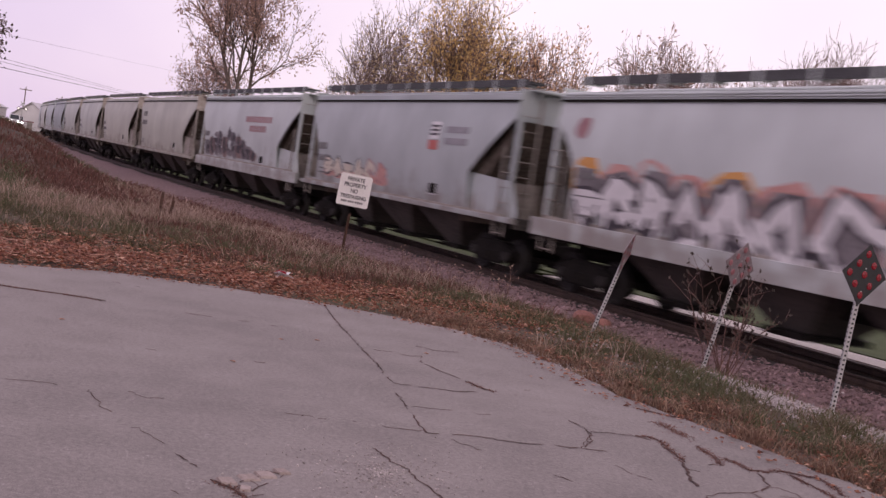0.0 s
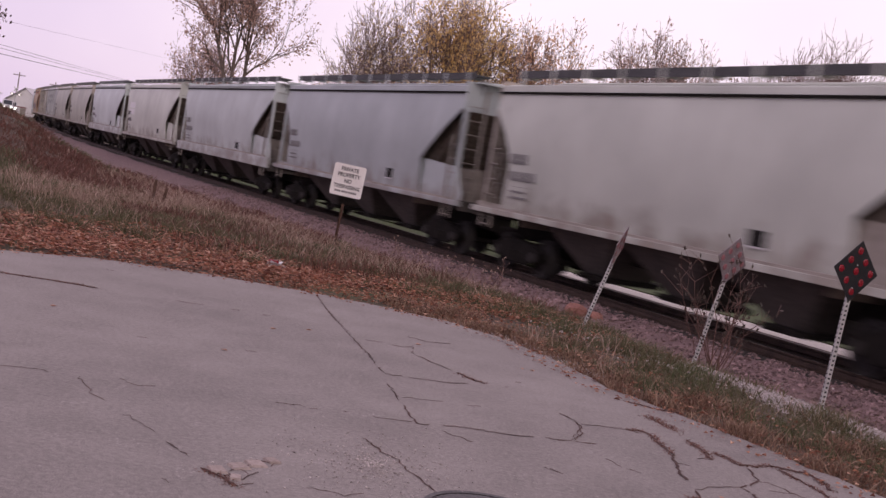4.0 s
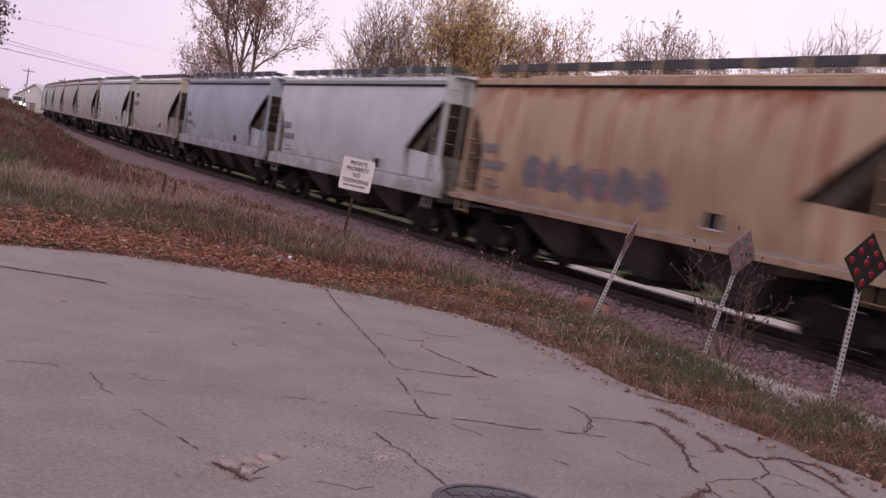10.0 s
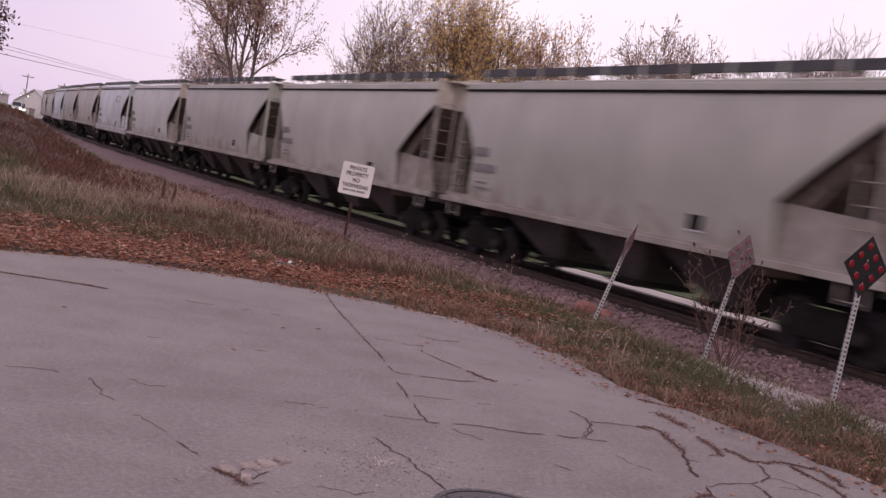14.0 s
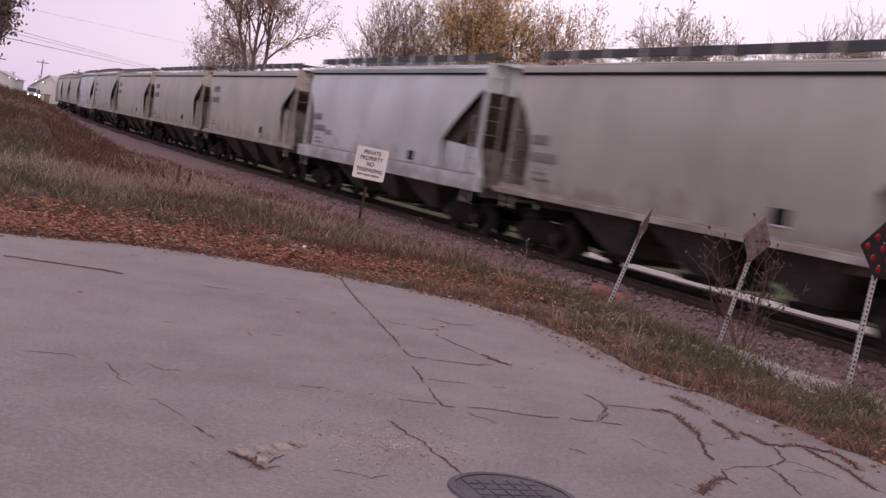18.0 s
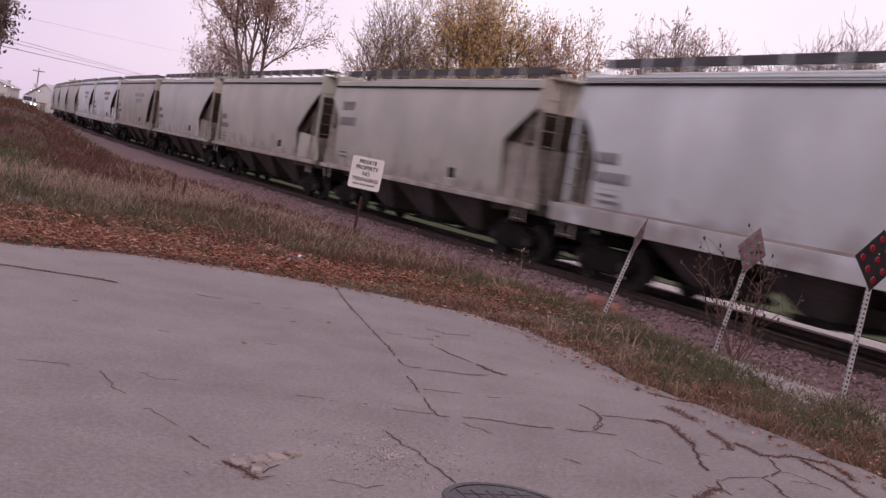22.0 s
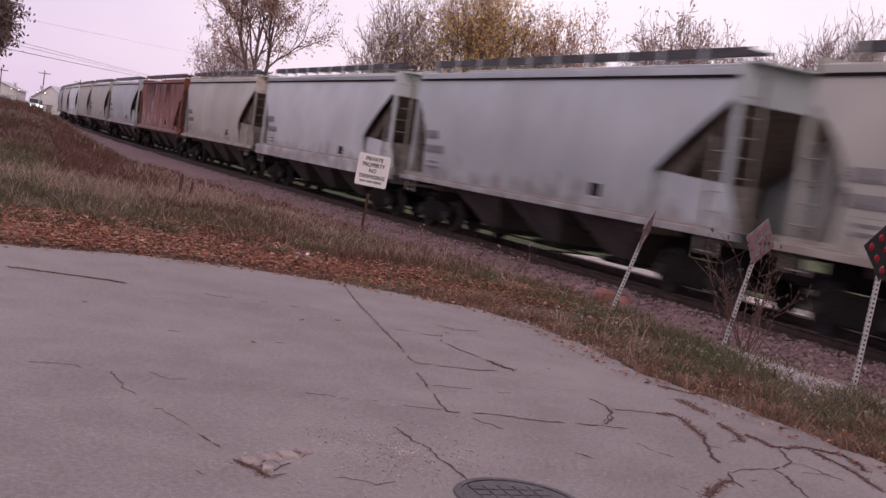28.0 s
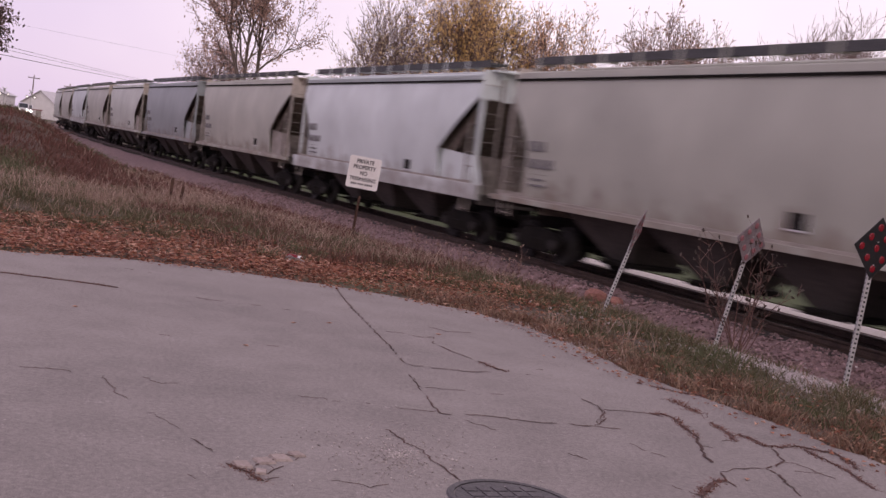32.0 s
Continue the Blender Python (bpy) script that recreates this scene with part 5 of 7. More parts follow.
# ---- far things ----
def house(x, y, z, w, d, h, roof_h, turn, label, windows):
    """A small gabled house with lapped boards and framed windows."""
    ob = tagged(new("house"), label, "house")
    ob.matrix_basis = pose(x, y, z, 0, 0, turn)
    wall = Shape().box(-w / 2, w / 2, -d / 2, d / 2, -0.3, h)
    wall.add([(-w / 2, -d / 2, h), (w / 2, -d / 2, h), (0, -d / 2, h + roof_h), (-w / 2, d / 2, h), (w / 2, d / 2, h), (0, d / 2, h + roof_h)], [(0, 1, 2), (3, 5, 4), (0, 2, 5, 3), (1, 4, 5, 2)])
    wl_ = part("wall", wall, M_SIDING, ob)
    boards = Shape().box(-w / 2 - 0.01, w / 2 + 0.01, -d / 2 - 0.02, -d / 2 + 0.01, 0, 0.16).mesh("board", M_SIDING)
    for i in range(int(h / 0.18)):
        part("board", boards, M_SIDING, wl_, at=pose(0, 0, i * 0.18, 0.0, 0, 0))
    for sg in (-1, 1):
        s = math.hypot(w / 2 + 0.3, roof_h * (w / 2 + 0.3) / (w / 2))
        a = math.atan2(roof_h, w / 2)
        part("roof_slope", Shape().box(0, s, -d / 2 - 0.3, d / 2 + 0.3, 0.02, 0.12), M_ROOF, ob, at=Matrix.Translation((0, 0, h + roof_h)) @ Matrix.Rotation(a if sg > 0 else math.pi - a, 4, "Y") @ (Matrix() if sg > 0 else Matrix.Scale(-1, 4, (0, 0, 1))))
    for cx, cz, ww, wh in windows:
        win = part("window", Shape().box(cx - ww / 2, cx + ww / 2, -d / 2 - 0.05, -d / 2 - 0.025, cz - wh / 2, cz + wh / 2), M_GLASS_DARK, ob)
        fr = Shape()
        for x0, x1, z0, z1 in ((cx - ww / 2 - 0.1, cx - ww / 2, cz - wh / 2 - 0.1, cz + wh / 2 + 0.1), (cx + ww / 2, cx + ww / 2 + 0.1, cz - wh / 2 - 0.1, cz + wh / 2 + 0.1), (cx - ww / 2, cx + ww / 2, cz + wh / 2, cz + wh / 2 + 0.1), (cx - ww / 2, cx + ww / 2, cz - wh / 2 - 0.1, cz - wh / 2), (cx - ww / 2, cx + ww / 2, cz - 0.03, cz + 0.03)):
            fr.box(x0, x1, -d / 2 - 0.08, -d / 2 - 0.02, z0, z1)
        part("window_frame", fr, M_SIDING, win)
    return ob


house(12.4, 60.0, -0.4, 9.0, 7.0, 2.9, 2.2, 18, "small white-boarded house beyond the railway", [(-1.6, 1.15, 0.9, 1.0), (1.8, 1.15, 0.9, 1.0)])
house(22.4, 62.0, -0.4, 7.5, 6.5, 1.2, 1.6, 6, "low white outbuilding with a gable", [(0.0, 0.6, 0.8, 0.6)])


def shed(x, y, w, d, h, roof_h, turn, label):
    """A plain gabled shed far along the line."""
    ob = tagged(new("shed"), label, "shed")
    ob.matrix_basis = pose(x, y, -0.7, 0, 0, turn)
    part("wall", Shape().box(-w / 2, w / 2, -d / 2, d / 2, 0, h).add([(-w / 2, -d / 2, h), (w / 2, -d / 2, h), (0, -d / 2, h + roof_h), (-w / 2, d / 2, h), (w / 2, d / 2, h), (0, d / 2, h + roof_h)], [(0, 1, 2), (3, 5, 4), (0, 2, 5, 3), (1, 4, 5, 2)]), M_SIDING, ob)
    a = math.atan2(roof_h, w / 2)
    for sg in (-1, 1):
        c, s = math.cos(a), math.sin(a)
        part("roof_slope", Shape().prism([(0, h + roof_h + 0.02), (sg * (w / 2 + 0.4), h - 0.4 * s / c + 0.02), (sg * (w / 2 + 0.4), h - 0.4 * s / c + 0.14), (0, h + roof_h + 0.16)], -d / 2 - 0.4, d / 2 + 0.4), M_SHED_ROOF, ob)
    part("door", Shape().box(-0.6, 0.6, -d / 2 - 0.06, -d / 2 - 0.02, 0, 2.1), M_DUSTY, ob)
    return ob


M_SHED_ROOF = surface("pale_metal_roof", (0.42, 0.40, 0.41), (0.56, 0.54, 0.55), 0.5, metal=0.3, scale=1, fine=20, bump=0.05)
shed(-97.5, 232.0, 7.0, 9.0, 4.2, 1.2, 10, "pale shed with a low gable by the far crossing")
shed(-88.6, 240.0, 7.5, 9.0, 3.4, 2.6, -6, "pale gabled shed by the far crossing")
shed(-82.2, 262.0, 6.0, 8.0, 5.4, 1.0, -18, "tall pale shed close beside the railway")


def crossing_signal(x, y, z):
    """Mast with two lit lamps, a crossbuck and a lowered gate arm."""
    ob = tagged(new("crossing_signal"), "railway crossing signal with lit lamps and a lowered gate", "signal")
    ob.matrix_basis = pose(x, y, z)
    mast = part("mast", Shape().lathe([(0.12, 0.0), (0.08, 0.1), (0.07, 4.6)], "z", 10), M_GALV, ob)
    for a in (45, -45):
        part("crossbuck_board", Shape().box(-0.6, 0.6, -0.02, 0.02, -0.11, 0.11), M_WHITE_MARK, ob, at=pose(0, -0.12, 4.3, 0, a, 0))
    part("lamp_arm", Shape().box(-0.75, 0.75, -0.04, 0.04, 3.3, 3.4), M_UNDER, ob)
    for sx in (-0.75, 0.75):
        hood = part("lamp_hood", Shape().lathe([(0.30, -0.02), (0.30, 0.04), (0.16, 0.2), (0.01, 0.22)], "y", 16, at=(sx, 0, 3.35)), M_UNDER, ob)
        part("lamp_lens", Shape().lathe([(0.01, -0.04), (0.19, -0.035), (0.20, -0.01)], "y", 14, at=(sx, -0.02, 3.35)), M_LAMP, hood, "lit white lamp")
    part("gate_arm", Shape().box(0.1, 2.6, -0.04, 0.04, 0.95, 1.07), M_RED, ob, "red and white gate arm")
    return ob


crossing_signal(-85.8, 222.0, 0.3)
crossing_signal(-92.7, 226.0, 0.2)


def parked_van(x, y, z, turn):
    """A white van with its headlamps on."""
    ob = tagged(new("white_van"), "white van waiting at the crossing with its headlamps on", "van")
    ob.matrix_basis = pose(x, y, z, 0, 0, turn)
    body = [(-2.5, 0.35), (2.3, 0.35), (2.5, 0.6), (2.45, 1.0), (1.7, 1.15), (1.15, 2.0), (-2.4, 2.05), (-2.5, 1.9)]
    part("body", Shape().prism(body, -0.95, 0.95), M_WHITE_MARK, ob, bevel=0.06)
    part("windscreen", Shape().prism([(1.74, 1.18), (1.78, 1.18), (1.22, 1.98), (1.18, 1.98)], -0.8, 0.8), M_GLASS_DARK, ob)
    for sy in (-1, 1):
        part("side_window", Shape().box(0.2, 1.0, sy * 0.955 - 0.005, sy * 0.955 + 0.005, 1.25, 1.8), M_GLASS_DARK, ob)
        part("headlamp", Shape().lathe([(0.01, 0.06), (0.16, 0.05), (0.17, 0.0)], "x", 14, at=(2.46, sy * 0.68, 0.78)), M_HEADLAMP, ob, "bright headlamp")
        for xx in (-1.6, 1.55):
            w = part("wheel", Shape().lathe([(0.01, -0.1), (0.33, -0.1), (0.36, -0.06), (0.36, 0.06), (0.33, 0.1), (0.01, 0.1)], "y", 18, at=(xx, sy * 0.88, 0.36)), M_UNDER, ob)
    return ob


M_HEADLAMP = glow("lit_headlamp", (1.0, 0.97, 0.95), 9.0)
parked_van(-85.9, 219.0, 0.25, -68)
parked_van(-88.6, 228.0, 0.1, -68)


def utility_pole(x, y, z, h, turn, label="wooden utility pole with a crossarm"):
    ob = tagged(new("utility_pole"), label, "pole")
    ob.matrix_basis = pose(x, y, z, 0, 0, turn)
    part("post", Shape().lathe([(0.16, -0.5), (0.15, 0.5), (0.10, h)], "z", 10), M_BARK, ob)
    part("crossarm", Shape().box(-1.2, 1.2, -0.06, 0.06, h - 0.7, h - 0.55), M_BARK, ob)
    for k in (-1.05, -0.4, 0.4, 1.05):
        part("insulator", Shape().lathe([(0.04, 0), (0.07, 0.05), (0.05, 0.14)], "z", 8, at=(k, 0, h - 0.55)), M_GALV, ob)
    return ob


utility_pole(-95.4, 225.0, -0.6, 8.2, 20)
utility_pole(-91.0, 236.0, -0.6, 9.0, 20)
utility_pole(-84.0, 238.0, -0.6, 8.2, 20)
utility_pole(-26.4, 50.0, -0.3, 5.6, -60)
utility_pole(-64.5, 260.0, -0.6, 11.8, -60)


def cable(a, b, sag, r):
    a, b = Vector(a), Vector(b)
    cu = bpy.data.curves.new("cable", "CURVE")
    cu.dimensions, cu.bevel_depth, cu.bevel_resolution = "3D", r, 1
    sp = cu.splines.new("POLY")
    sp.points.add(24)
    for i in range(25):
        t = i / 24
        p = a.lerp(b, t) - Vector((0, 0, sag * 4 * t * (1 - t)))
        sp.points[i].co = (*p, 1)
    cu.materials.append(M_CABLE)
    ob = new("overhead_cable", cu)
    return tagged(ob, "thin dark overhead cable strung between poles", "cable", "overhead cables")


for a, b, r in (((-25.8, 50, 4.75), (-62.9, 260, 10.2), 0.014), ((-25.7, 50, 4.5), (-65.5, 260, 10.4), 0.014), ((-25.7, 50, 4.1), (-67.5, 260, 10.4), 0.022), ((-25.1, 50, 5.5), (-51.4, 260, 17.1), 0.006)):
    cable(a, b, 0.12, r)


# ---- small things on the verge ----
def stake(x, y, h, lean):
    ob = tagged(new("rusty_stake"), "short rusty steel stake standing in dry grass", "stake", "rusty stakes")
    ob.matrix_basis = stand(x, y, 0, lean, 0)
    part("shaft", Shape().box(-0.03, 0.03, -0.012, 0.012, -0.2, h).box(-0.012, 0.012, -0.03, 0.03, -0.2, h), M_RUSTPOST, ob)


stake(-6.35, 25.0, 0.62, 3)
stake(-6.15, 25.1, 0.48, 8)

M_BRICK = surface("reddish_rock", (0.20, 0.085, 0.065), (0.34, 0.16, 0.125), 0.9, scale=3, fine=25, bump=0.6, moving=True)


def rock(x, y, size, seed, material, label):
    r = random.Random(seed)
    bm = bmesh.new()
    bmesh.ops.create_icosphere(bm, subdivisions=2, radius=1.0)
    for v in bm.verts:
        v.co *= 1 + 0.25 * noise.noise(v.co * 1.4 + Vector((seed, 0, 0)))
        v.co = Vector((v.co.x * size * 1.3, v.co.y * size, v.co.z * size * 0.65))
    me = bpy.data.meshes.new("rock")
    bm.to_mesh(me)
    bm.free()
    me.materials.append(material)
    ob = new("rock", me)
    e = float(beside(np.array([x]), np.array([y]))[1][0])
    ob.matrix_basis = pose(x, y, float(np.interp(e, be, bz)) + size * 0.25, 0, 0, r.uniform(0, 360))
    return tagged(ob, label, "rock", "rocks by the ballast")


for k, (x, y, size) in enumerate(((3.0, 22.6, 0.24), (2.55, 23.3, 0.14), (2.35, 23.9, 0.11), (3.35, 22.2, 0.15), (2.75, 23.9, 0.10), (2.0, 24.4, 0.09))):
    rock(x, y, size, 3 + k, M_BRICK if k in (0, 3) else M_STONE, "rough reddish rock lying on the ballast edge" if k in (0, 3) else "grey rock lying on the ballast edge")

wrapper = []
wr = random.Random(8)
for k in range(9):
    a = wr.uniform(0, 6.28)
    p = Vector((wr.uniform(-0.1, 0.1), wr.uniform(-0.06, 0.06), wr.uniform(0.02, 0.12)))
    q = [p + Vector((math.cos(a + b) * 0.08, math.sin(a + b) * 0.06, wr.uniform(-0.03, 0.03))) for b in (0, 1.7, 3.1, 4.6)]
    wrapper.append(Shape().add([tuple(v) for v in q] + [tuple(v + Vector((0, 0, 0.003))) for v in q], [(0, 1, 2, 3), (7, 6, 5, 4), (0, 4, 5, 1), (1, 5, 6, 2), (2, 6, 7, 3), (3, 7, 4, 0)]))
litter = tagged(new("crumpled_wrapper"), "crumpled red and white wrapper lying in the leaves", "litter")
litter.matrix_basis = stand(-2.15, 15.6)
for fold in wrapper:
    part("paper_fold", fold, M_WHITE_MARK, litter)
part("red_fold", Shape().box(-0.09, 0.05, -0.04, 0.03, 0.10, 0.15), M_RED, litter, "red printed fold", bevel=0.01)


def sapling(x, y, seed, height, stems, label, leaves=26, mat=None):
    """Thin upright woody stems with a few hanging leaves."""
    r = random.Random(seed)
    ob = tagged(new("roadside_sapling"), label, "shrub")
    ob.matrix_basis = stand(x, y)
    tips = []
    for _ in range(stems):
        twigs = []
        p = Vector((r.gauss(0, 0.06), r.gauss(0, 0.06), -0.05))
        line = [tuple(p)]
        d = Vector((r.gauss(0, 0.32), r.gauss(0, 0.32), 1)).normalized()
        h = height * r.uniform(0.5, 1.0)
        for i in range(6):
            q = p + d * h / 6
            line.append(tuple(q))
            if i > 1:
                for _ in range(2):
                    u = (d + Vector((r.gauss(0, 0.8), r.gauss(0, 0.8), r.uniform(-0.2, 0.5)))).normalized()
                    e = q + u * h * r.uniform(0.1, 0.28)
                    twigs.append(Shape().rod(q, e, 0.004, 0.002, n=3))
                    tips.append(e)
            p = q
            d = (d + Vector((r.gauss(0, 0.15), r.gauss(0, 0.15), 0.05))).normalized()
        tips.append(p)
        stem = part("stem", Shape().tube(line, [0.010 * (1 - i / 7) for i in range(7)]), M_TWIG_DARK, ob)
        for tw in twigs:
            part("twig", tw, M_TWIG_DARK, stem)
    lv, lf = [], []
    for _ in range(leaves):
        c = r.choice(tips)
        q = Euler((r.uniform(0, 6.3), r.uniform(0, 6.3), r.uniform(0, 6.3))).to_matrix()
        k = len(lv)
        for u, w in ((1, 0), (0, 0.4), (-1, 0), (0, -0.4)):
            lv.append(tuple(c + q @ Vector((u * 0.035, w * 0.035, 0))))
        lf.append((k, k + 1, k + 2, k + 3))
    part("foliage", quads("foliage", lv, lf, mat or M_FOL_DARK), mat or M_FOL_DARK, ob, "small dark dry leaves")
    return ob


M_TWIG_DARK = surface("red_brown_stems", (0.08, 0.04, 0.032), (0.17, 0.095, 0.075), 0.9, scale=5, fine=40, bump=0)
sapling(3.92, 14.8, 5, 1.75, 16, "thin woody sapling growing round a leaning marker post", 420)
sapling(3.66, 14.95, 6, 1.8, 2, "tall thin dry stem with small leaves beside a marker post", 24)
for k, (x, y) in enumerate(((0.25, 22.3), (0.55, 21.7), (0.95, 21.2), (-0.2, 22.8), (1.25, 20.6), (-0.75, 23.2))):
    sapling(x, y, 20 + k, 0.75, 4, "tall seeding weed standing by the ballast", 36, M_STRAW)


# ---- the freight train ----
def side_width(z, flat):
    """Half width of the body at a height."""
    if flat:
        return 1.53
    return 1.49 + 0.19 * math.sin(math.pi * min(1, max(0, (z - 1.2) / 3.3)) ** 1.2)


def hopper_meshes(length, style, high):
    """All meshes of one covered hopper car of that coupled length.
    style: round, open (ends cut down to the sill), deep (a deep side sill), ribbed, slab (plain flat sides), plated (high end plates). high: stencils high on the side."""
    flat, deep, plated = style in ("ribbed", "slab"), style == "deep", style == "plated"
    bare = flat or style == "open"
    B = length / 2 - 0.42
    sill, eave = (1.30 if deep else 1.42), (4.24 if plated else 4.36)
    top = B - 0.55
    M = {}
    cut, rest = {"ribbed": 4.14, "slab": 3.95, "plated": 3.76}.get(style, 3.93), (2.92 if plated else 1.80 if bare else 2.46)
    back = 1.35 if plated else 1.7 if bare else 2.1
    tail = 1.0 if plated else 1.15

    def reach(z, lead, far=1.0):
        """How far the side sheet runs towards an end at a height."""
        if lead:
            return top - 0.01 - far * back * (1 - min(1, max(0, (z - rest) / (cut - rest)))) + (0.30 if style == "slab" and z > 3.2 else 0)
        fall = min(1, max(0, (cut - z) / (cut - rest)))
        return top - 0.02 - far * tail * math.sin(math.pi * 0.5 * fall) + far * 0.30 * min(1, max(0, (rest - z) / (rest - 1.5)))

    levels = [sill + (0.36 if deep else 0.08), 1.8, 2.0, 2.3, 2.46, 2.66, 2.78, 2.92, 3.05, 3.2, 3.35, 3.5, 3.66, 3.76, 3.93, 3.95, 4.14, eave]
    for name, sg in (("side_right", -1), ("side_left", 1)):
        sh = Shape()
        k_far = 1.0 if sg < 0 else 0.05
        v, f = [], []
        for z in levels:
            for x in np.linspace(-1, 1, 13):
                for d in (0.0, 0.04):
                    v.append((-reach(z, False, k_far) + (x + 1) / 2 * (reach(z, True, k_far) + reach(z, False, k_far)), sg * (side_width(z, flat) - d), z))
        n = 26
        for j in range(len(levels) - 1):
            for i in range(12):
                a, b = j * n + 2 * i, j * n + 2 * i + 2
                c, e = a + n, b + n
                f += [(a, b, e, c), (a + 1, c + 1, e + 1, b + 1)]
            f += [(j * n, j * n + n, j * n + n + 1, j * n + 1), (j * n + 24, j * n + 25, j * n + n + 25, j * n + n + 24)]
        for i in range(12):
            f += [(2 * i, 2 * i + 1, 2 * i + 3, 2 * i + 2)]
            t = (len(levels) - 1) * n
            f += [(t + 2 * i, t + 2 * i + 2, t + 2 * i + 3, t + 2 * i + 1)]
        sh.add(v, f)
        if style == "ribbed":
            k = -B + 2.2
            while k < B - 2.6:
                M.setdefault("ribs" + name, []).append(k)
                k += 0.98
        M["rib" + name] = Shape().box(0, 0.07, sg * 1.525 - 0.045, sg * 1.525 + 0.045, sill + 0.05, eave - 0.02).mesh("rib", M_PAINT)
        M[name] = sh.mesh(name, M_PAINT, smooth=True)
        # side sill flange and drip rail
        y = sg * (side_width(sill, flat))
        M["sill" + name] = Shape().box(-B, B, y - 0.10, y + 0.05, sill - 0.10, sill + (0.31 if deep else 0.035)).mesh("side_sill", M_PAINT, 0.008)
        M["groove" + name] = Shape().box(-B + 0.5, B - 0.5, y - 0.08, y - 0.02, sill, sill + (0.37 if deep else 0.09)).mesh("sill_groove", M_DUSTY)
        y = sg * side_width(eave, flat)
        # rail coloured near-black to draw the shadow line below the roof edge
        M["drip" + name] = Shape().box(-top, top, y - 0.06, y + 0.05, eave - 0.025, eave + 0.02).mesh("drip_rail", M_UNDER)
    # roof: a shallow arch with a fascia
    prof = [(-1.55, eave + 0.02), (-1.54, eave + 0.17), (-1.3, eave + 0.24), (-0.8, eave + 0.31), (0, eave + 0.34), (0.8, eave + 0.31), (1.3, eave + 0.24), (1.54, eave + 0.17), (1.55, eave + 0.02)]
    if flat:
        prof = [(y, min(z, eave + 0.02 + 0.6 * (z - eave))) for y, z in prof]
    v = [(x, y, z) for x in (-top, top) for y, z in prof]
    n = len(prof)
    rf = [(i, i + 1, n + i + 1, n + i) for i in range(n - 1)] + [(0, n, 2 * n - 1, n - 1), tuple(range(n)), tuple(range(2 * n - 1, n - 1, -1))]
    roof = Shape().add(v, rf)
    if deep:
        for k in (0.07, 0.12):
            for sg in (-1, 1):
                M.setdefault("roofribs", []).append(Shape().box(-top + 0.02, top - 0.02, sg * 1.558 - 0.018, sg * 1.558 + 0.018, eave + k, eave + k + 0.02).mesh("roof_rib", M_PAINT))
    M["roof"] = roof.mesh("roof", M_PAINT, 0.01)
    # hatch trough along the middle
    M["hatch"] = Shape().box(-top + 0.7, top - 0.7, -0.40, 0.40, eave + 0.30, eave + 0.46).mesh("hatch_trough", M_PAINT, 0.03)
    # running boards with brackets
    for sg in (-1, 1):
        w = Shape().box(-top + 0.5, top + 0.1, sg * 1.18 - 0.24, sg * 1.18 + 0.24, eave + 0.46, eave + 0.51)
        w.box(-top + 0.5, top + 0.1, sg * 1.18 + sg * 0.24 - 0.012, sg * 1.18 + sg * 0.24 + 0.012, eave + 0.38, eave + 0.56)
        M["walk%d" % sg] = w.mesh("running_board", M_WALKWAY)
    M["bracket"] = Shape().box(-0.05, 0.05, -1.45, -1.425, eave + 0.17, eave + 0.565).box(-0.03, 0.03, -1.40, -0.98, eave + 0.38, eave + 0.46).mesh("board_bracket", M_PAINT)
    M["bracket_at"] = [-top + 0.75 + 1.42 * k for k in range(int((2 * top - 1.0) / 1.42) + 1)]
    # end sheets, slope sheets, posts, ladders and platforms
    for sg in (-1, 1):
        x = sg * top
        w = side_width(4.0, flat) - 0.03
        hood = Shape().prism([(x - 0.02, cut - 0.06), (x + 0.03, cut - 0.06), (x + 0.03, eave + 0.30), (x - 0.02, eave + 0.30)], -w, w)
        hood.box(min(x, x + sg * 0.30), max(x, x + sg * 0.30), -1.35, 1.35, eave + 0.27, eave + 0.31)
        for y in (-1.1, 1.1):
            hood.prism([(x, eave + 0.27), (x + sg * 0.28, eave + 0.27), (x, eave - 0.05)], y - 0.02, y + 0.02)
        M["end%d" % sg] = hood.mesh("end_sheet", M_CREAM)
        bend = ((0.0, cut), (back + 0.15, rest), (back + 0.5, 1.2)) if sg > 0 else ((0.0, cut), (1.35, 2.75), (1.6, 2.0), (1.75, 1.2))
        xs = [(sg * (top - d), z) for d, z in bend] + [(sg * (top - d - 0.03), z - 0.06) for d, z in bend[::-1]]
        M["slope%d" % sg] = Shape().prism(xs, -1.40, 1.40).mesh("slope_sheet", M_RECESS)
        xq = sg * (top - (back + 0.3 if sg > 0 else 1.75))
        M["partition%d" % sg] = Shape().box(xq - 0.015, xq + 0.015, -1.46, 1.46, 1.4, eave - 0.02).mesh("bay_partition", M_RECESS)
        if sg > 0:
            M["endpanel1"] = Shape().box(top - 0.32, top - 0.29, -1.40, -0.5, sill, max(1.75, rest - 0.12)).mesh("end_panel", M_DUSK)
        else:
            # plate added in recess colour so the trailing bay stays dark
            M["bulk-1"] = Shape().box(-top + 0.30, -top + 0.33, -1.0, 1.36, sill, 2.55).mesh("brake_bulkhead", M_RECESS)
        for sy in (-1, 1):
            y = sy * 1.47
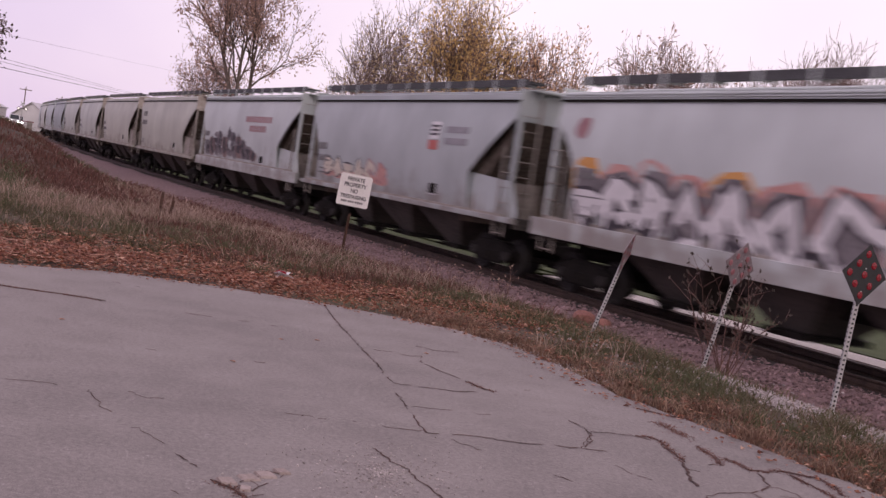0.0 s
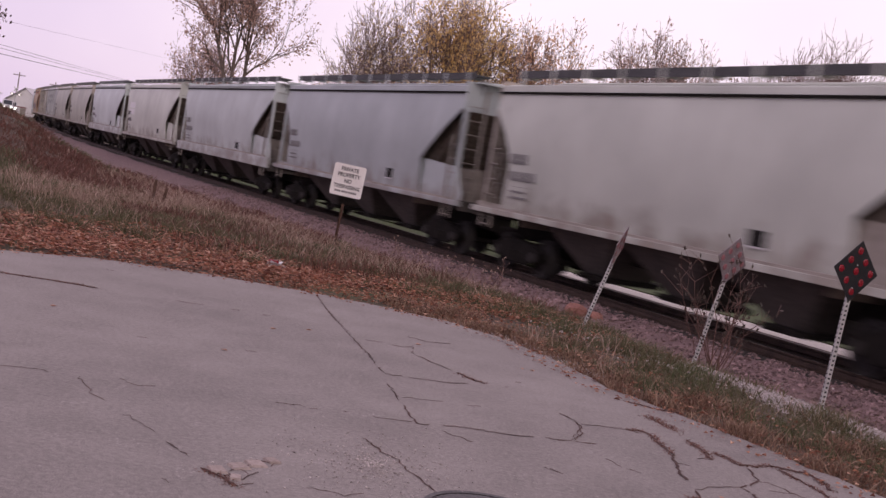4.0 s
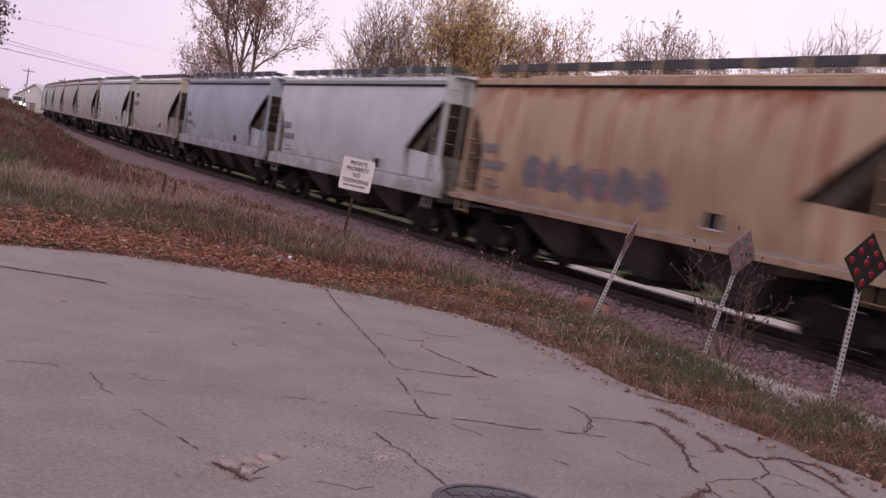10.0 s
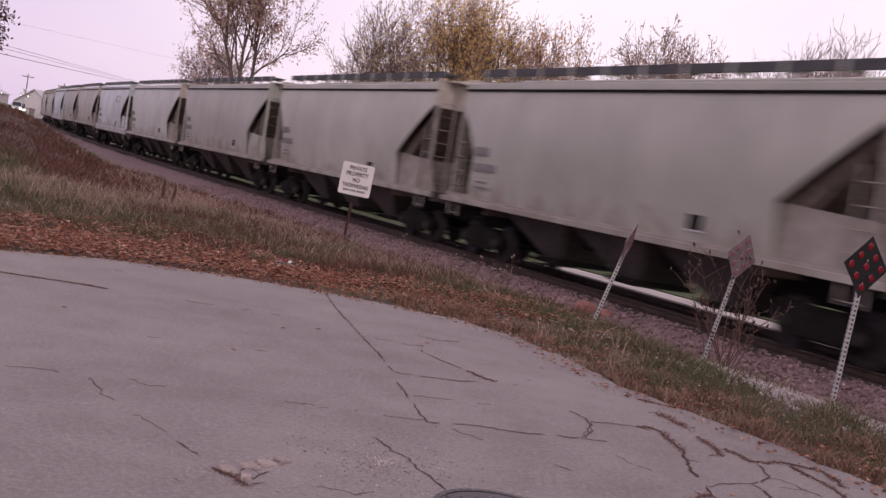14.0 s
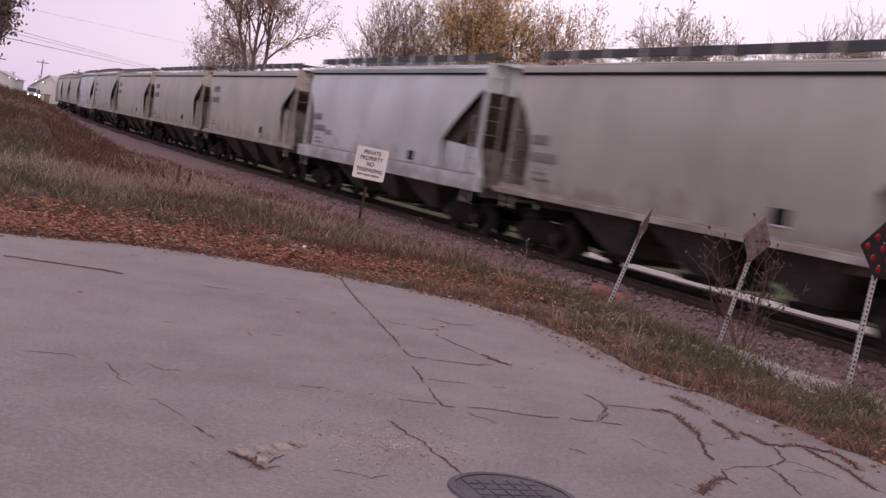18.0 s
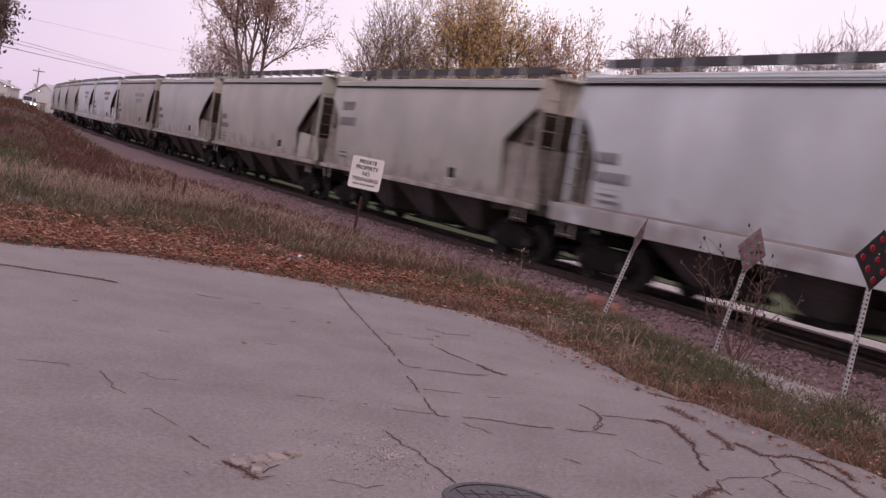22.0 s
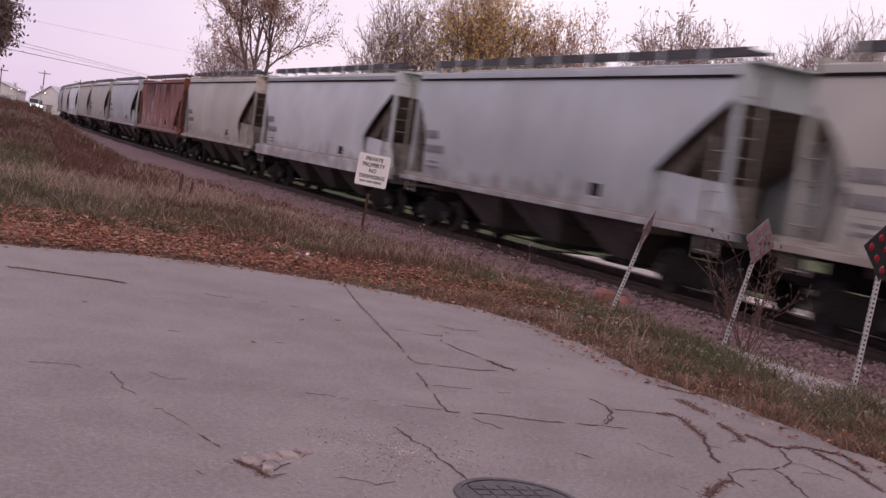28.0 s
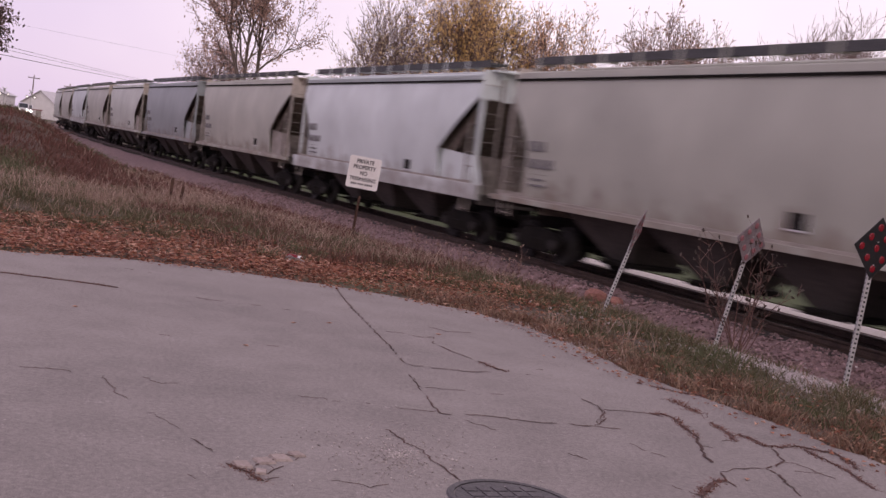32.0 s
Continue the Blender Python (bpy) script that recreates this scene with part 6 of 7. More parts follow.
            if sg > 0:
                poly = [(top - back - 0.25, sill), (B - 0.06, sill), (B - 0.06, 1.62), (top + 0.10, rest - 0.12), (top - back - 0.25, rest + 0.02)]
            elif plated:
                poly = [(-top + tail + 0.25, sill), (-top + tail + 0.25, rest), (-top - 0.08, rest - 0.25), (-B + 0.06, 1.62), (-B + 0.06, sill)]
            else:
                poly = [(-top + 0.95, sill), (-B + 0.10, sill), (-B + 0.10, 1.58), (-top + 0.95, 1.58)]
            M["shear%d%d" % (sg, sy)] = Shape().prism(poly, y - 0.012, y + 0.012).mesh("shear_plate", M_DUSTY)
            # two corner posts up to the hood, rungs between the outer one and a light stile
            xp, xi = sg * (top + 0.05), sg * (top - 0.44)
            M["stay%d%d" % (sg, sy)] = Shape().box(xp - 0.07, xp + 0.07, sy * 1.50 - 0.05, sy * 1.50 + 0.05, sill, cut).mesh("end_post", M_DUSTY, 0.008)
            lad = Shape().box(xi - 0.025, xi + 0.025, sy * 1.53 - 0.02, sy * 1.53 + 0.02, sill - 0.45, rest + 0.75)
            lad.box(xp - 0.03, xp + 0.03, sy * 1.55 - 0.01, sy * 1.55 + 0.01, sill - 0.45, sill + 0.2)
            z = sill - 0.38
            while z < rest + 0.75:
                lad.rod((xp, sy * 1.57, z), (xi, sy * 1.57, z), 0.012, n=5)
                z += 0.38
            # rungs on the end face beside the corner
            xe = sg * (top + 0.12)
            lad.box(xe - 0.02, xe + 0.02, sy * 0.98 - 0.03, sy * 0.98 + 0.03, sill, eave + 0.1)
            z = sill + 0.3
            while z < eave:
                lad.rod((xe, sy * 1.46, z), (xe, sy * 0.98, z), 0.011, n=5)
                z += 0.38
            M["ladder%d%d" % (sg, sy)] = lad.mesh("ladder", M_DUSTY)
        plat = Shape().box(min(sg * (top - 1.3), sg * B), max(sg * (top - 1.3), sg * B), -1.42, 1.42, sill - 0.06, sill + 0.02)
        plat.box(min(sg * B, sg * (B - 0.12)), max(sg * B, sg * (B - 0.12)), -1.5, 1.5, sill - 0.22, sill + 0.06)
        M["plat%d" % sg] = plat.mesh("end_platform", M_BAY, 0.01)
        for sy in (-1, 1):
            M["roofrail%d%d" % (sg, sy)] = Shape().rod((sg * (top + 0.1), sy * 0.9, eave + 0.33), (sg * (top - 0.7), sy * 1.3, eave + 0.52), 0.02, n=5).mesh("end_grab_rail", M_GALV)
        cp = Shape().box(min(sg * (B - 0.3), sg * (B + 0.30)), max(sg * (B - 0.3), sg * (B + 0.30)), -0.11, 0.11, 0.70, 0.95)
        cp.box(min(sg * (B + 0.18), sg * (B + 0.46)), max(sg * (B + 0.18), sg * (B + 0.46)), -0.17, 0.14, 0.66, 0.98)
        M["coupler%d" % sg] = cp.mesh("coupler", M_UNDER, 0.03)
    # brake wheel, rods and reservoir at the trailing end
    M["brake_wheel"] = Shape().lathe([(0.24, -0.02), (0.28, -0.02), (0.28, 0.02), (0.24, 0.02), (0.24, -0.02)], "x", 16, at=(-B - 0.04, 0.75, 2.2)).rod((-B - 0.04, 0.75, 2.2), (-B + 0.2, 0.75, 2.2), 0.03).box(-B - 0.05, -B - 0.03, 0.72, 0.78, 1.93, 2.47).mesh("brake_wheel", M_UNDER)
    M["reservoir"] = Shape().lathe([(0.001, -0.55), (0.16, -0.5), (0.20, -0.38), (0.20, 0.38), (0.16, 0.5), (0.001, 0.55)], "y", 14, at=(-B + 1.0, 0.0, 1.75)).mesh("air_reservoir", M_BAY)
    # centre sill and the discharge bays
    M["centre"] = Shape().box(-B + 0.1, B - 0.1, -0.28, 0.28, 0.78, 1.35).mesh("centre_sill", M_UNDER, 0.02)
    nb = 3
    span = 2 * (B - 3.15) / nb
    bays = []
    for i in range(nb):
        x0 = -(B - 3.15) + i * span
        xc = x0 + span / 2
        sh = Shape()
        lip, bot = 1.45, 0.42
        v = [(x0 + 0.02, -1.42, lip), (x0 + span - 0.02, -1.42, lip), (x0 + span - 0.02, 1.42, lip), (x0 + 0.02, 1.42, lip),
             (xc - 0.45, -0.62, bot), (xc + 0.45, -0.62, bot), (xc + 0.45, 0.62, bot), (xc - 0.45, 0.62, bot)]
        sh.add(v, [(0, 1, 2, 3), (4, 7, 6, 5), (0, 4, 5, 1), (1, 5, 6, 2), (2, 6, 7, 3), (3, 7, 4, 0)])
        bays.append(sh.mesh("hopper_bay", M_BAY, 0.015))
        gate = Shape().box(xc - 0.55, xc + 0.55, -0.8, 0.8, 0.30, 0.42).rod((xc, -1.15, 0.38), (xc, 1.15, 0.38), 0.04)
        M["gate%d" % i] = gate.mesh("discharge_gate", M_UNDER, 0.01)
    M["bays"] = bays
    # lettering patches: unreadable stencils, data panel and the square tag near the leading end
    M["marks"] = []
    for z, n, tall in (((3.40, 4, 0.30), (2.88, 5, 0.28)) if high else ((2.62, 4, 0.24), (2.22, 6, 0.22))):
        x0, w = -top + 1.25, (0.30 if high else 0.21)
        y = -side_width(z + tall / 2, flat) - (0.05 if style == "ribbed" else 0.0)
        comb = [(x0, z)]
        for k in range(n):
            comb += [(x0 + k * w, z + tall), (x0 + k * w + w * 0.72, z + tall), (x0 + k * w + w * 0.72, z + 0.05), (x0 + (k + 1) * w, z + 0.05)]
        comb = comb[:-2] + [(x0 + n * w - w * 0.28, z)]
        M["marks"].append(Shape().prism(comb, y - 0.012, y + 0.004).mesh("reporting_mark", M_MARK))
    y = -side_width(2.0, flat) - 0.006
    M["datas"] = [Shape().box(-top + 1.35, -top + 2.2 - k, y - 0.004, y + 0.004, z - 0.15, z - 0.10).mesh("data_line", M_MARK) for k, z in ((0, 2.22), (0.15, 2.08), (0.05, 1.94))]
    y = -side_width(1.9, flat) - 0.008
    M["tag_frame"] = Shape().box(B - 5.05, B - 4.55, y - 0.003, y + 0.003, 1.70, 2.16).mesh("tag_border", M_WHITE_MARK)
    M["tag"] = Shape().box(B - 5.03, B - 4.57, y - 0.008, y + 0.001, 1.73, 2.14).mesh("tag_panel", M_UNDER)
    strips = []
    for k in (-B + 2.0, -B + 5.2, B - 6.0, B - 2.9):
        strips.append(Shape().box(k, k + 0.45, -side_width(sill, flat) - 0.072, -side_width(sill, flat) - 0.03, sill + 0.02, sill + 0.10).mesh("reflective_strip", M_YELLOW_MARK))
    M["strips"] = strips
    M["B"] = B
    return M


def truck_meshes():
    T = {}
    fr = [(-1.2, 0.62), (-1.05, 0.34), (-0.75, 0.34), (-0.55, 0.24), (0.55, 0.24), (0.75, 0.34), (1.05, 0.34), (1.2, 0.62), (0.95, 0.68), (0.45, 0.82), (-0.45, 0.82), (-0.95, 0.68)]
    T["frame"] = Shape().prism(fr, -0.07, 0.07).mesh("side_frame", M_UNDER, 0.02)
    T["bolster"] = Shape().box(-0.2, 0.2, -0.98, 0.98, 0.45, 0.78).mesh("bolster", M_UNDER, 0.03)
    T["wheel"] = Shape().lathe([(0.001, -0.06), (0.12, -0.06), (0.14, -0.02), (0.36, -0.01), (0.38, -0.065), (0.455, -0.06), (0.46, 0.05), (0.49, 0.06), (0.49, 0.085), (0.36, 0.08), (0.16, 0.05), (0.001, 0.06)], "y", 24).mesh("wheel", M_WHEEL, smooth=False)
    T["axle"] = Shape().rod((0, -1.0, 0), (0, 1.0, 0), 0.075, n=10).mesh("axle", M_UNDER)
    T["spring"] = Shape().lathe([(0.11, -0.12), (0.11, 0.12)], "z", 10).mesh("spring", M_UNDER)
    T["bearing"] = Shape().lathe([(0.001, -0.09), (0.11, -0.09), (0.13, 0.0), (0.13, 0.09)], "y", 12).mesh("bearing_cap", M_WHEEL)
    return T


TRUCK = truck_meshes()


def build_truck(parent, x):
    t = part("truck", TRUCK["bolster"], M_UNDER, parent, "two-axle freight truck, darkened with the shade under the car", at=pose(x, 0, 0))
    for sy in (-1, 1):
        part("side_frame", TRUCK["frame"], M_UNDER, t, at=pose(0, sy * 1.02, 0))
        for k in (-0.16, 0.16):
            part("spring", TRUCK["spring"], M_UNDER, t, at=pose(k, sy * 1.06, 0.42))
    for k in (-0.89, 0.89):
        part("axle", TRUCK["axle"], M_UNDER, t, at=pose(k, 0, 0.46))
        for sy in (-1, 1):
            part("wheel", TRUCK["wheel"], M_WHEEL, t, at=pose(k, sy * 0.77, 0.46, 0, 0, 0 if sy < 0 else 180))
            part("bearing_cap", TRUCK["bearing"], M_WHEEL, t, at=pose(k, sy * 1.08, 0.46, 0, 0, 0 if sy < 0 else 180))
    return t


def build_hopper(length, style, high):
    M = hopper_meshes(length, style, high)
    B, deep = M["B"], style == "deep"
    car = new("hopper_car")
    for sd in ("side_right", "side_left"):
        body = part("side_sheet", M[sd], M_PAINT, car)
        for k in M.get("ribs" + sd, []):
            part("rib", M["rib" + sd], M_PAINT, body, at=pose(k, 0, 0))
        part("side_sill", M["sill" + sd], M_PAINT, car)
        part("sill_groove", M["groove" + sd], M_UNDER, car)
        part("drip_rail", M["drip" + sd], M_UNDER, car)
        if sd == "side_right":
            for mk in ([] if style == "slab" else M["marks"]):
                part("reporting_mark", mk, M_MARK, body, "dark unreadable stencil")
            for dl in M["datas"]:
                part("data_line", dl, M_MARK, body)
            part("tag_border", M["tag_frame"], M_WHITE_MARK, body)
            part("tag_panel", M["tag"], M_UNDER, body)
            if deep:
                for st in M["strips"]:
                    part("reflective_strip", st, M_YELLOW_MARK, body)
    roof = part("roof", M["roof"], M_PAINT, car)
    for rb in M.get("roofribs", []):
        part("roof_rib", rb, M_PAINT, roof)
    part("hatch_trough", M["hatch"], M_PAINT, roof)
    for sg in (-1, 1):
        wk = part("running_board", M["walk%d" % sg], M_WALKWAY, car, "dark grating running board")
        if sg < 0:
            for k in M["bracket_at"]:
                part("board_bracket", M["bracket"], M_PAINT, wk, at=pose(k, 0, 0))
        part("end_sheet", M["end%d" % sg], M_CREAM, car)
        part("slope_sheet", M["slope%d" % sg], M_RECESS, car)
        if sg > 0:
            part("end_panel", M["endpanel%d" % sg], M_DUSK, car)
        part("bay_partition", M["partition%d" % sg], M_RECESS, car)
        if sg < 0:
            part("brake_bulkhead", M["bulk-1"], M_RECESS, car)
        part("end_platform", M["plat%d" % sg], M_BAY, car)
        part("coupler", M["coupler%d" % sg], M_UNDER, car)
        for sy in (-1, 1):
            part("shear_plate", M["shear%d%d" % (sg, sy)], M_DUSTY, car)
            part("end_grab_rail", M["roofrail%d%d" % (sg, sy)], M_GALV, car)
            part("ladder", M["ladder%d%d" % (sg, sy)], M_PAINT, car)
            part("end_post", M["stay%d%d" % (sg, sy)], M_DUSTY, car)
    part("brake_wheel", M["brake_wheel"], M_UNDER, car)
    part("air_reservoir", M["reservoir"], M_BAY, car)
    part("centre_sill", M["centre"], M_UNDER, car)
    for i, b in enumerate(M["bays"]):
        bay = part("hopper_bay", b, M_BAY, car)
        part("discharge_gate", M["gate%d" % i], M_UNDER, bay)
    build_truck(car, B - 1.75)
    build_truck(car, -B + 1.75)
    return car


# where each car's trailing coupling stands along the line at the start, and its kind:
# t tan-grey, n tan with high end plates, h tan with high stencils, g light grey, l pale grey, b blue-grey, w white with a deep sill, d blue with a deep sill, o orange, u pale ribbed, p tan ribbed, r rust-red
COUPLINGS = [7.13, -10.01, -27.04, -44.33, -61.14, -77.97, -94.32, -111.61, -128.68, -145.92, -162.72, -179.49, -196.35, -213.03, -229.94, -246.57, -263.77, -281.02, -297.58, -315.18, -332.16, -348.82, -365.66, -382.84, -399.73, -416.21, -433.06, -449.37, -466.37, -483.18, -499.71, -516.33, -533.4, -550.34, -566.94, -583.95, -600.54, -617.69, -634.3, -651.07, -667.2, -683.79, -701.21, -718.08, -735.08, -751.45, -767.92, -784.56, -801.49, -818.13, -835.05, -851.73, -868.31]
KINDS = "wbwhtggbwlwttupowdhgttttgwttwnnnhwntgewwtgtbwtrbttwtbgtwtg"
PAINTS = {
    "t": ((0.436, 0.441, 0.377), "weathered tan-grey covered hopper car on the moving freight train"),
    "n": ((0.450, 0.458, 0.392), "weathered tan-grey covered hopper car with high end plates"),
    "h": ((0.455, 0.464, 0.400), "weathered tan-grey covered hopper car with large stencils"),
    "e": ((0.424, 0.429, 0.352), "weathered tan-grey covered hopper car with open ends"),
    "g": ((0.492, 0.517, 0.463), "weathered light grey covered hopper car on the moving freight train"),
    "l": ((0.542, 0.566, 0.511), "clean pale grey covered hopper car on the moving freight train"),
    "b": ((0.414, 0.460, 0.458), "blue-grey covered hopper car on the moving freight train"),
    "w": ((0.532, 0.584, 0.569), "pale grey-white covered hopper car with a deep side sill"),
    "d": ((0.394, 0.465, 0.502), "pale blue covered hopper car with a deep side sill"),
    "o": ((0.47, 0.345, 0.215), "faded orange covered hopper car streaked with rust"),
    "u": ((0.50, 0.515, 0.505), "pale grey ribbed covered hopper car with faded lettering"),
    "p": ((0.41, 0.385, 0.33), "tan ribbed covered hopper car with faded lettering"),
    "r": ((0.24, 0.062, 0.030), "rust-red covered hopper car streaked with white"),
}
SPEED, GAIN = 24.5743, 0.07127
while len(COUPLINGS) < len(KINDS):
    COUPLINGS.append(COUPLINGS[-1] - 16.81)
LENGTHS = [COUPLINGS[i - 1] - COUPLINGS[i] if i else 17.0 for i in range(len(COUPLINGS))]
CLASSES = (16.4, 16.8, 17.2)
STYLES = {"e": "open", "w": "deep", "d": "deep", "u": "ribbed", "p": "ribbed", "r": "slab", "n": "plated"}
protos, train = {}, []
for i, kind in enumerate(KINDS):
    size = min(CLASSES, key=lambda c: abs(c - LENGTHS[i]))
    key = (size, STYLES.get(kind, "round"), kind in "nh")
    if key not in protos:
        protos[key] = build_hopper(*key)
        car = protos[key]
    else:
        car = copy_thing(protos[key], Matrix())
    colour, label = PAINTS[kind]
    r2 = random.Random(100 + i)
    j = r2.uniform(0.93, 1.06) * {9: 1.15, 38: 1.22, 39: 1.25, 33: 1.08, 0: 1.05, 50: 1.15, 52: 0.72}.get(i, 1.0)
    for o in car.children_recursive:
        o.color = (*[min(0.9, c * j) for c in colour], 1)
        if kind in "ro" and o.name.split(".")[0] in ("side_sheet", "side_sill", "roof", "rib", "shear_plate", "end_panel", "end_sheet", "ladder", "end_post"):
            o.material_slots[0].link = "OBJECT"
            o.material_slots[0].material = M_RUSTY if kind == "r" else M_ORANGE
        if kind in "wdbu" and o.name.split(".")[0] in ("end_sheet", "end_post", "shear_plate"):
            o.material_slots[0].link = "OBJECT"
            o.material_slots[0].material = M_PAINT
    tagged(car, label, "freight car", "hopper cars of the freight train")
    train.append((car, COUPLINGS[i] + LENGTHS[i] / 2))


def add_markings():
    """Graffiti and painted names on the cars that carry them."""
    def decal(parent, name, poly, material, lift, flat=False, label=""):
        sh = Shape()
        pts = [(x, -max(side_width(z, flat), 1.566 if z < 1.64 and not flat else 0) - lift, z) for x, z in poly]
        n = len(pts)
        back = [(x, y + 0.006, z) for x, y, z in pts]
        sh.add(pts + back, [tuple(range(n)), tuple(range(2 * n - 1, n - 1, -1))] + [(i, n + i, n + (i + 1) % n, (i + 1) % n) for i in range(n)])
        return part(name, sh, material, parent, label)

    def blob(cx, cz, w, h, r, n=14, lean=0.0):
        out = []
        for k in range(n):
            a = 2 * math.pi * k / n
            c, s = math.cos(a), math.sin(a)
            q = r.uniform(0.82, 1.12)
            x = w / 2 * math.copysign(abs(c) ** 0.7, c) * q
            z = h / 2 * math.copysign(abs(s) ** 0.7, s) * q
            out.append((cx + x + lean * z, cz + z))
        return out

    def sheet(i):
        car = train[i][0]
        kids = [o for o in car.children if o.name.split(".")[0] == "side_sheet"]
        return kids[0] if kids[0].data.name.startswith("side_right") else kids[1]

    def half(i):
        return min(CLASSES, key=lambda c: abs(c - LENGTHS[i])) / 2 - 0.42

    white = surface("spray_paint_white", (0.60, 0.59, 0.58), (0.74, 0.73, 0.72), 0.6, scale=2, fine=20, bump=0, moving=True)
    black = surface("spray_paint_black", (0.02, 0.015, 0.02), (0.06, 0.05, 0.06), 0.6, scale=2, fine=20, bump=0, moving=True)
    red = surface("spray_paint_red", (0.38, 0.06, 0.06), (0.52, 0.16, 0.12), 0.6, scale=2, fine=20, bump=0, moving=True)
    grey = surface("spray_paint_grey", (0.20, 0.20, 0.21), (0.32, 0.31, 0.32), 0.6, scale=2, fine=20, bump=0, moving=True)
    maroon = surface("faded_maroon_lettering", (0.26, 0.12, 0.13), (0.36, 0.20, 0.20), 0.7, scale=4, fine=20, bump=0, moving=True)
    orange = surface("spray_paint_orange", (0.55, 0.25, 0.06), (0.66, 0.36, 0.12), 0.6, scale=2, fine=20, bump=0, moving=True)
    pink = surface("spray_paint_pink", (0.46, 0.22, 0.19), (0.58, 0.34, 0.29), 0.6, scale=2, fine=20, bump=0, moving=True)
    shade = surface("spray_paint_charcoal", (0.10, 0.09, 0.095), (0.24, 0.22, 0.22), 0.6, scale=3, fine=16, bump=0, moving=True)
    brown = surface("spray_paint_brown", (0.16, 0.10, 0.085), (0.26, 0.18, 0.16), 0.6, scale=3, fine=16, bump=0, moving=True)
    cream = surface("spray_paint_cream", (0.50, 0.45, 0.36), (0.66, 0.60, 0.50), 0.6, scale=2, fine=20, bump=0, moving=True)
    r = random.Random(77)
    def stroke(parent, name, pts, width, material, lift, label="", low=1.72):
        """One sprayed stroke through a few points, rounded at its ends."""
        sh = Shape()
        line = []
        for (x0, z0), (x1, z1) in zip(pts, pts[1:]):
            line += [(x0 + (x1 - x0) * q / 3, z0 + (z1 - z0) * q / 3) for q in range(3)]
        line.append(pts[-1])
        n = len(line)
        edge = []
        for q, (x, z) in enumerate(line):
            (xa, za), (xb, zb) = line[max(0, q - 1)], line[min(n - 1, q + 1)]
            d = math.hypot(xb - xa, zb - za) or 1
            w = width / 2 * (0.72 if q in (0, n - 1) else r.uniform(0.9, 1.1))
            nx, nz = -(zb - za) / d * w, (xb - xa) / d * w
            for sx in (1, -1):
                px, pz = x + sx * nx, max(low, z + sx * nz)
                edge.append((px, -max(side_width(pz, False), 1.566 if pz < 1.64 else 0) - lift, pz))
        m = len(edge)
        edge += [(x, y + 0.004, z) for x, y, z in edge]
        fs = []
        for q in range(n - 1):
            c = 2 * q
            fs += [(c, c + 1, c + 3, c + 2), (m + c, m + c + 2, m + c + 3, m + c + 1), (c, c + 2, m + c + 2, m + c), (c + 1, m + c + 1, m + c + 3, c + 3)]
        sh.add(edge, fs)
        return part(name, sh, material, parent, label)

    # loose scribbles in a unit square: loops and zigzags, no writing
    forms = []
    for q in range(7):
        form = [(0.0, r.uniform(0.3, 0.7))]
        turns = 3 + q % 3
        for j in range(turns):
            a = q * 1.9 + j * (2.1 if q % 2 else -1.7)
            form.append((0.5 + 0.42 * math.cos(a) * r.uniform(0.5, 1.0), 0.5 + 0.48 * math.sin(a) * r.uniform(0.7, 1.0)))
        form.append((1.0, r.uniform(0.2, 0.8)))
        forms.append(form)
    # the big white and black piece along the first car
    B, sd = half(0), sheet(0)
    x, k = -B + 1.75, 0
    while x < B - 3.4:
        w, h = r.uniform(1.05, 1.45), r.uniform(1.35, 1.6)
        z0 = 1.34 + r.uniform(-0.02, 0.06)
        pts = [(x + u * w, z0 + v * h) for u, v in forms[k % 7]]
        decal(sd, "graffiti_cloud", blob(x + w / 2, z0 + h * 0.72, w * 1.15, h * 0.85, r), orange if k in (0, 4) else pink, 0.006)
        decal(sd, "graffiti_shadow", blob(x + w / 2, z0 + h * 0.60, w * 1.02, h * 0.86, r), shade, 0.010)
        stroke(sd, "graffiti_outline", pts, 0.47, black, 0.016, low=1.24)
        stroke(sd, "graffiti_stroke", pts, 0.30, white, 0.022, "white sprayed scribble outlined in black", low=1.28)
        x += w * 0.97
        k += 1
    decal(sd, "emblem", blob(-B + 1.75, 3.72, 0.55, 0.5, r), maroon, 0.012)
    # smaller piece, a badge and bars on the second car
    B, sd = half(1), sheet(1)
    for k in range(6):
        x = -B + 2.4 + k * 0.98
        pts = [(x + 0.85 * u, 1.74 + 0.62 * v) for u, v in forms[(k * 3 + 1) % 7]]
        decal(sd, "graffiti_cloud", blob(x + 0.4, 1.86, 1.1, 0.34, r), pink, 0.006)
        stroke(sd, "graffiti_outline", pts, 0.34, maroon if k > 3 else black, 0.012)
        stroke(sd, "graffiti_stroke", pts, 0.22, pink if k > 4 else cream, 0.018)
    decal(sd, "badge", [(B - 5.3, 3.25), (B - 4.7, 3.25), (B - 4.7, 3.75), (B - 5.3, 3.75)], white, 0.012)
    for k in range(3):
        decal(sd, "badge_bar", [(B - 5.25, 3.60 - 0.12 * k), (B - 4.75, 3.60 - 0.12 * k), (B - 4.75, 3.66 - 0.12 * k), (B - 5.25, 3.66 - 0.12 * k)], black, 0.02)
    decal(sd, "badge_foot", [(B - 5.3, 2.95), (B - 4.7, 2.95), (B - 4.7, 3.22), (B - 5.3, 3.22)], red, 0.012)
    for k in range(2):
        decal(sd, "painted_name", [(B - 4.3, 3.45 - 0.32 * k), (B - 2.9, 3.45 - 0.32 * k), (B - 2.9, 3.63 - 0.32 * k), (B - 4.3, 3.63 - 0.32 * k)], grey, 0.012)
    # dark scrawl on the third car
    B, sd = half(2), sheet(2)
